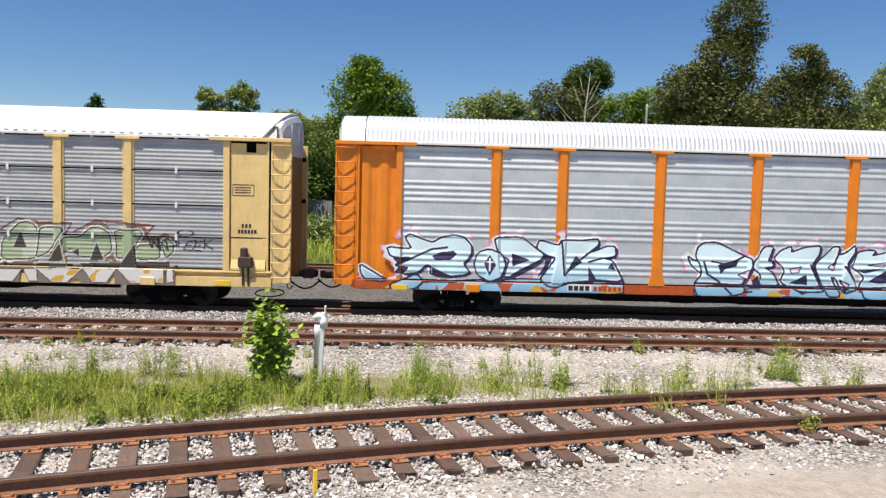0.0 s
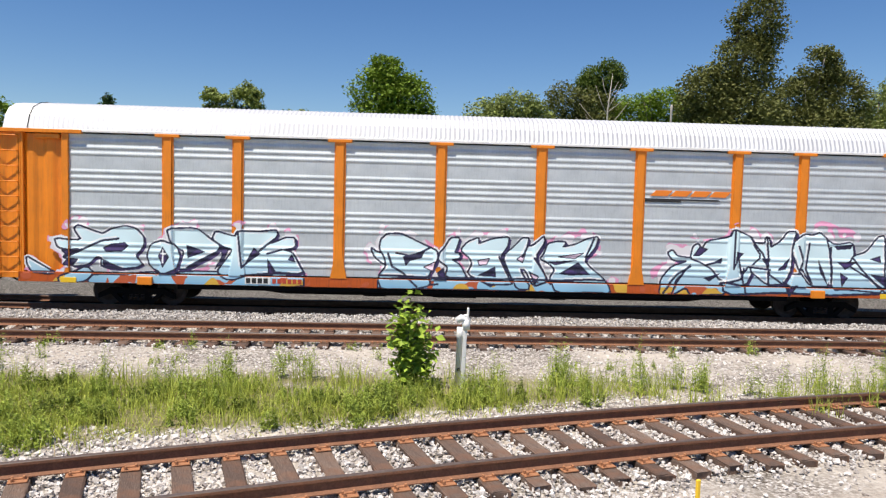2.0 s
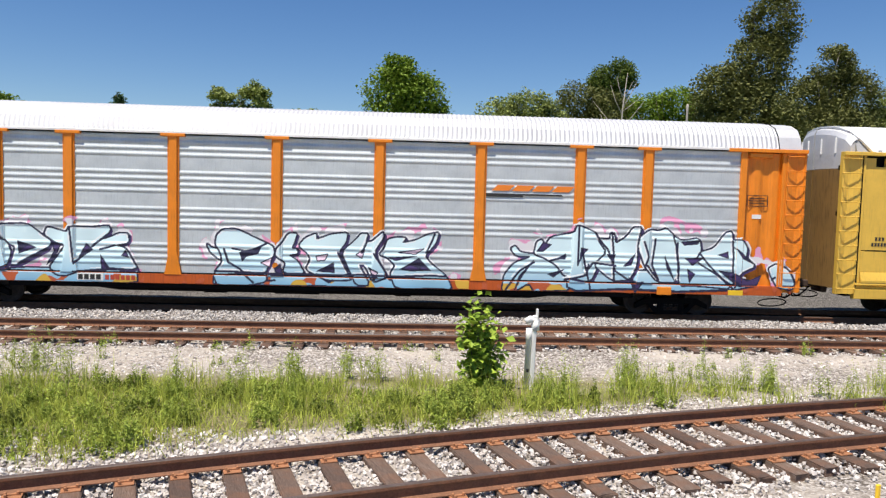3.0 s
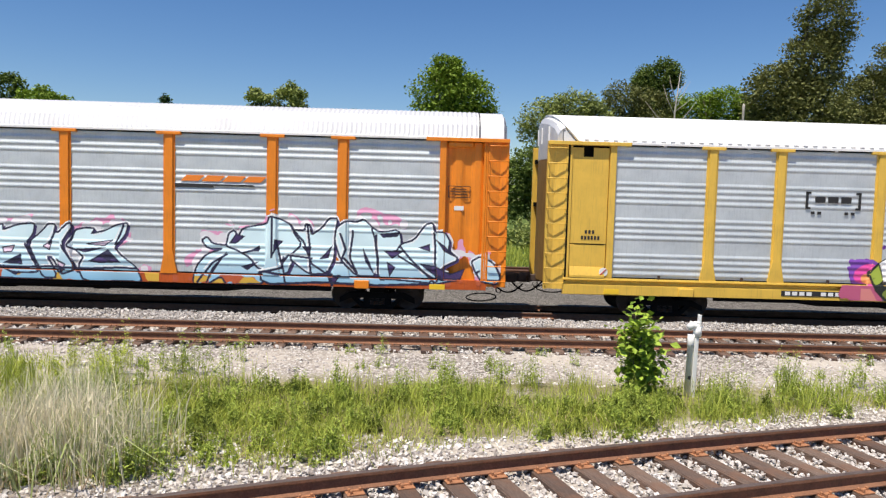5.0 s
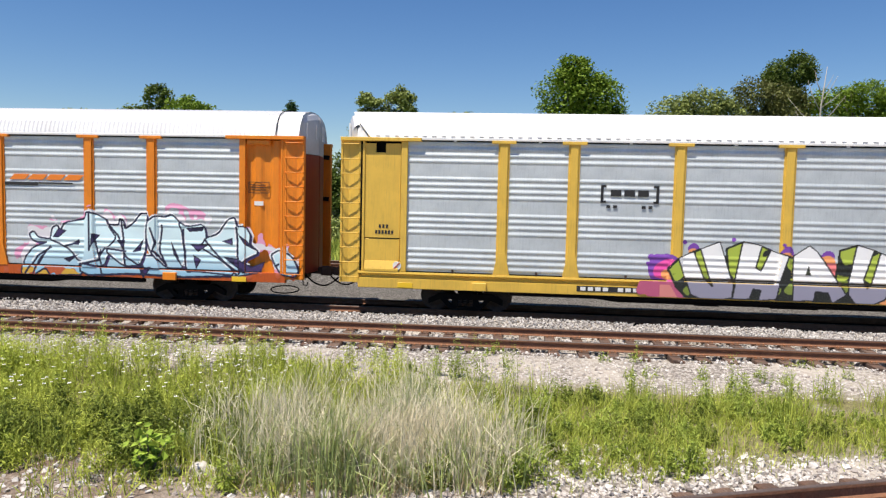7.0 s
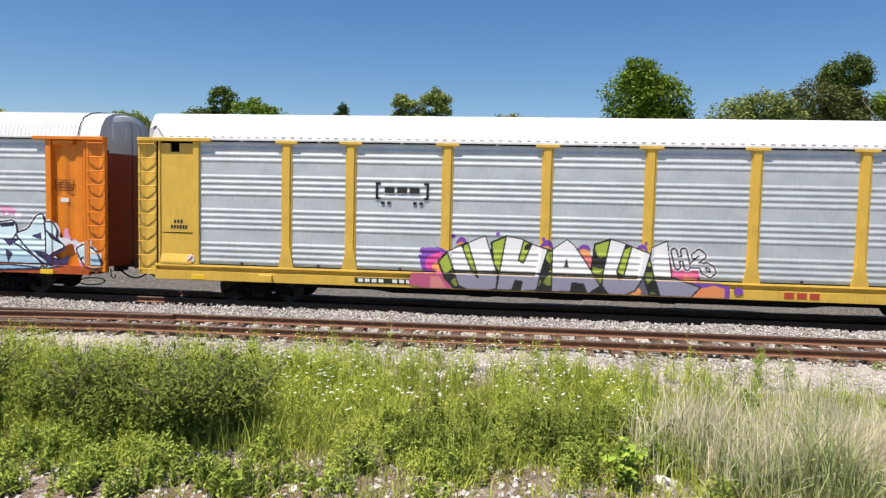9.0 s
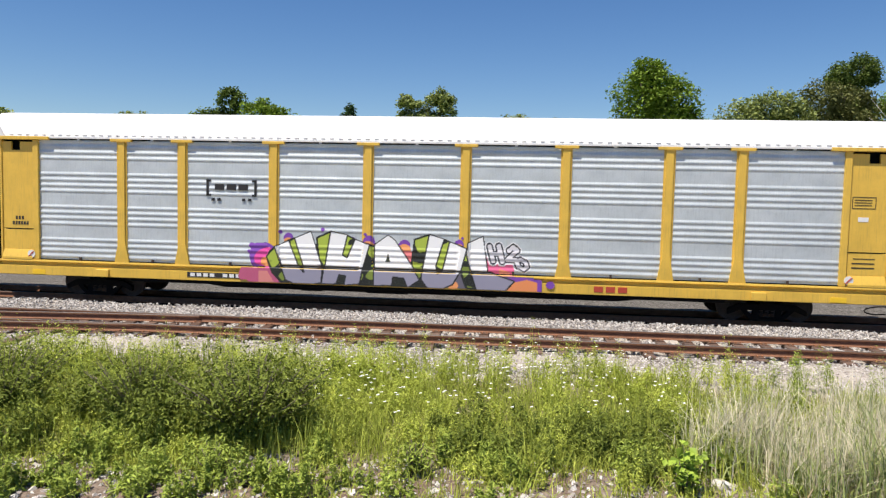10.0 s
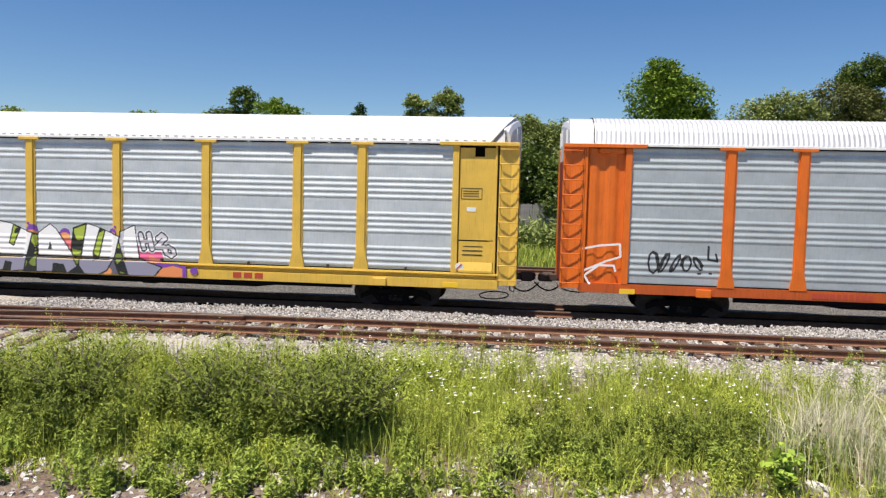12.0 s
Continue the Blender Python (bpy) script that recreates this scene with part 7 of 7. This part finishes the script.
def build_snag():
    tree = new("bare_tree")
    tree.matrix_basis = pose(14.5, 60.4, 0)
    tagged(tree, "pale bare dead tree with forked branches", "tree")
    runs = [[((0, 0, -0.3), 0.22), ((0.1, 0, 7.5), 0.15), ((0.2, 0, 11), 0.1), ((0.5, 0, 14.0), 0.03)]]
    for z, dx, dz in ((8.0, -1.8, 2.6), (9.4, 1.9, 2.4), (10.6, -1.0, 2.4), (11.6, 0.9, 1.8), (10.8, 1.6, 1.3), (8.6, -2.6, 1.7), (12, -0.5, 1.7), (9.2, -2.4, 2.4), (11.0, 1.2, 2.3)):
        runs.append([((0.15, 0, z), 0.07), ((0.15 + dx * 0.55, 0.2, z + dz * 0.5), 0.045), ((0.15 + dx, 0.1, z + dz), 0.015)])
    for k, run in enumerate(runs):
        part("limb" if k else "trunk", tube_mesh("limb", M["pale_bark"], [[(p, r * 0.6) for p, r in run]], 6), tree)


build_trees()
build_snag()


# ---- fence, poles, marker post ----
def build_fence():
    fence = new("board_fence")
    tagged(fence, "weathered grey board fence behind tall grass", "fence")
    board = box_mesh("board", M["grey_wood"], (-0.085, 0.085, -0.015, 0.015, 0, 2.1), bevel=0.005)
    for k in range(150):
        part("board", board, fence, at=pose(-34 + 0.19 * k, 57.2 + random.uniform(-0.02, 0.02), 0.9 + random.uniform(-0.06, 0.06), 0, random.uniform(-1, 1), 0))
    part("fence_rail", box_mesh("fence_rail", M["grey_wood"], (-34, -5.6, 57.22, 57.3, 1.3, 1.4), (-34, -5.6, 57.22, 57.3, 2.5, 2.6)), fence)
    for k in range(10):
        part("fence_post", box_mesh("fence_post", M["grey_wood"], (-34 + 3.1 * k, -33.88 + 3.1 * k, 57.22, 57.34, 0, 2.9)), fence)


def build_pole():
    pole = new("utility_post")
    tagged(pole, "pale post with a rounded cap above the tree line", "post")
    part("shaft", tube_mesh("shaft", M["pale_bark"], [[((18.4, 56, 0), 0.12), ((18.4, 56, 10.5), 0.085), ((18.4, 56, 10.85), 0.11), ((18.4, 56, 11.0), 0.05)]], 10), pole)


def build_marker():
    """The white marker beside the sapling: a channel post with a shorter pipe and a hooked cap."""
    x, y = -1.42, 13.12
    z = float(ground_z(x, y))
    post = new("marker_post")
    post.matrix_basis = pose(x, y, z, 0, 1.5, 0)
    tagged(post, "white-painted marker post with a hooked cap", "marker post")
    part("shaft", box_mesh("shaft", M["white"], (0.0, 0.07, -0.05, 0.05, -0.05, 1.28), (0.055, 0.085, -0.06, 0.06, 1.02, 1.4), bevel=0.008), post)
    part("pipe", tube_mesh("pipe", M["white"], [[((-0.05, 0, -0.05), 0.05), ((-0.05, 0, 0.86), 0.05), ((-0.05, 0, 0.87), 0.058), ((-0.05, 0, 1.06), 0.058)]], 12), post)
    part("cap", tube_mesh("cap", M["white"], [[((0.09, 0, 1.16), 0.06), ((0.04, 0, 1.2), 0.065), ((-0.04, 0, 1.22), 0.062), ((-0.11, 0, 1.16), 0.062)], [((0.05, 0, 1.02), 0.07), ((0.05, 0, 1.2), 0.07)]], 12), post)
    part("label_mark", box_mesh("label_mark", M["stencil"], (-0.075, -0.025, -0.056, -0.048, 0.3, 0.36), bevel=0), post, "small dark label")


def build_stake(label, x, y, h, mat, w=0.035):
    z = float(ground_z(x, y))
    stake = new("survey_stake")
    stake.matrix_basis = pose(x, y, z, 0, 0, 20)
    tagged(stake, label, "stake")
    part("shaft", box_mesh("shaft", M["grass_pale"], (-w * 0.3, w * 0.3, -0.008, 0.008, -0.05, h - z - 0.16), bevel=0.003), stake)
    part("tip", box_mesh("tip", mat, (-w / 2, w / 2, -0.011, 0.011, h - z - 0.16, h - z), bevel=0.004), stake, "bright yellow tip")


build_fence()
build_pole()
build_marker()
build_stake("tall thin yellow-tipped stake in the yard", -0.54, 5.37, 1.40, M["amber"], 0.03)


def build_boulder(x, y, r):
    bm = bmesh.new()
    bmesh.ops.create_icosphere(bm, subdivisions=3, radius=r)
    for v in bm.verts:
        v.co *= 1 + 0.35 * noise.noise(v.co * 3.2 / r * 0.3 + Vector((x, y, 0))) + 0.12 * noise.noise(v.co * 9 / r * 0.3)
        v.co.z *= 0.6
    rock = new("rock", bm_mesh("rock", bm, M["stone"]))
    rock.matrix_basis = pose(x, y, float(ground_z(x, y)) + 0.03)
    tagged(rock, "pale limestone rock on the soil", "rock")


for bx, by, br in ((-12.95, 9.3, 0.13), (-11.6, 8.95, 0.12), (-11.3, 8.75, 0.09)):
    build_boulder(bx, by, br)


# ---- what moves ----
TRAVEL = [(0.0, 0.0), (0.5, -2.867), (1.0, -5.725), (1.5, -8.562), (2.0, -11.407), (2.5, -14.25), (3.0, -17.093), (5.0, -28.462), (5.5, -31.301), (6.0, -34.133), (6.5, -37.004), (7.0, -39.921), (9.0, -51.692), (9.5, -54.584), (10.0, -57.451), (10.5, -60.315), (11.0, -63.205), (11.5, -66.123), (12.0, -69.041)]


def motions():
    """The train rolls by at an even pace; its wheels turn with it."""
    for car, u0 in CARS:
        rows = []
        for t, s in TRAVEL:
            u = u0 + s
            rows.append((t, pose(u * _ct - 1.5 * _st * 0, SIDE_Y + 1.5 + u * _st, 0, 0, 0, TRAIN_TURN)))
        walk(car, rows)
    ts, ss = [t for t, _ in TRAVEL], [s for _, s in TRAVEL]
    for w, dx in WHEELS:
        rows = []
        for k in range(121):
            s = float(np.interp(k / 10, ts, ss))
            rows.append((k / 10, pose(dx, 0, 0.62, 0, math.degrees(s / 0.42), 0)))
        walk(w, rows)


motions()
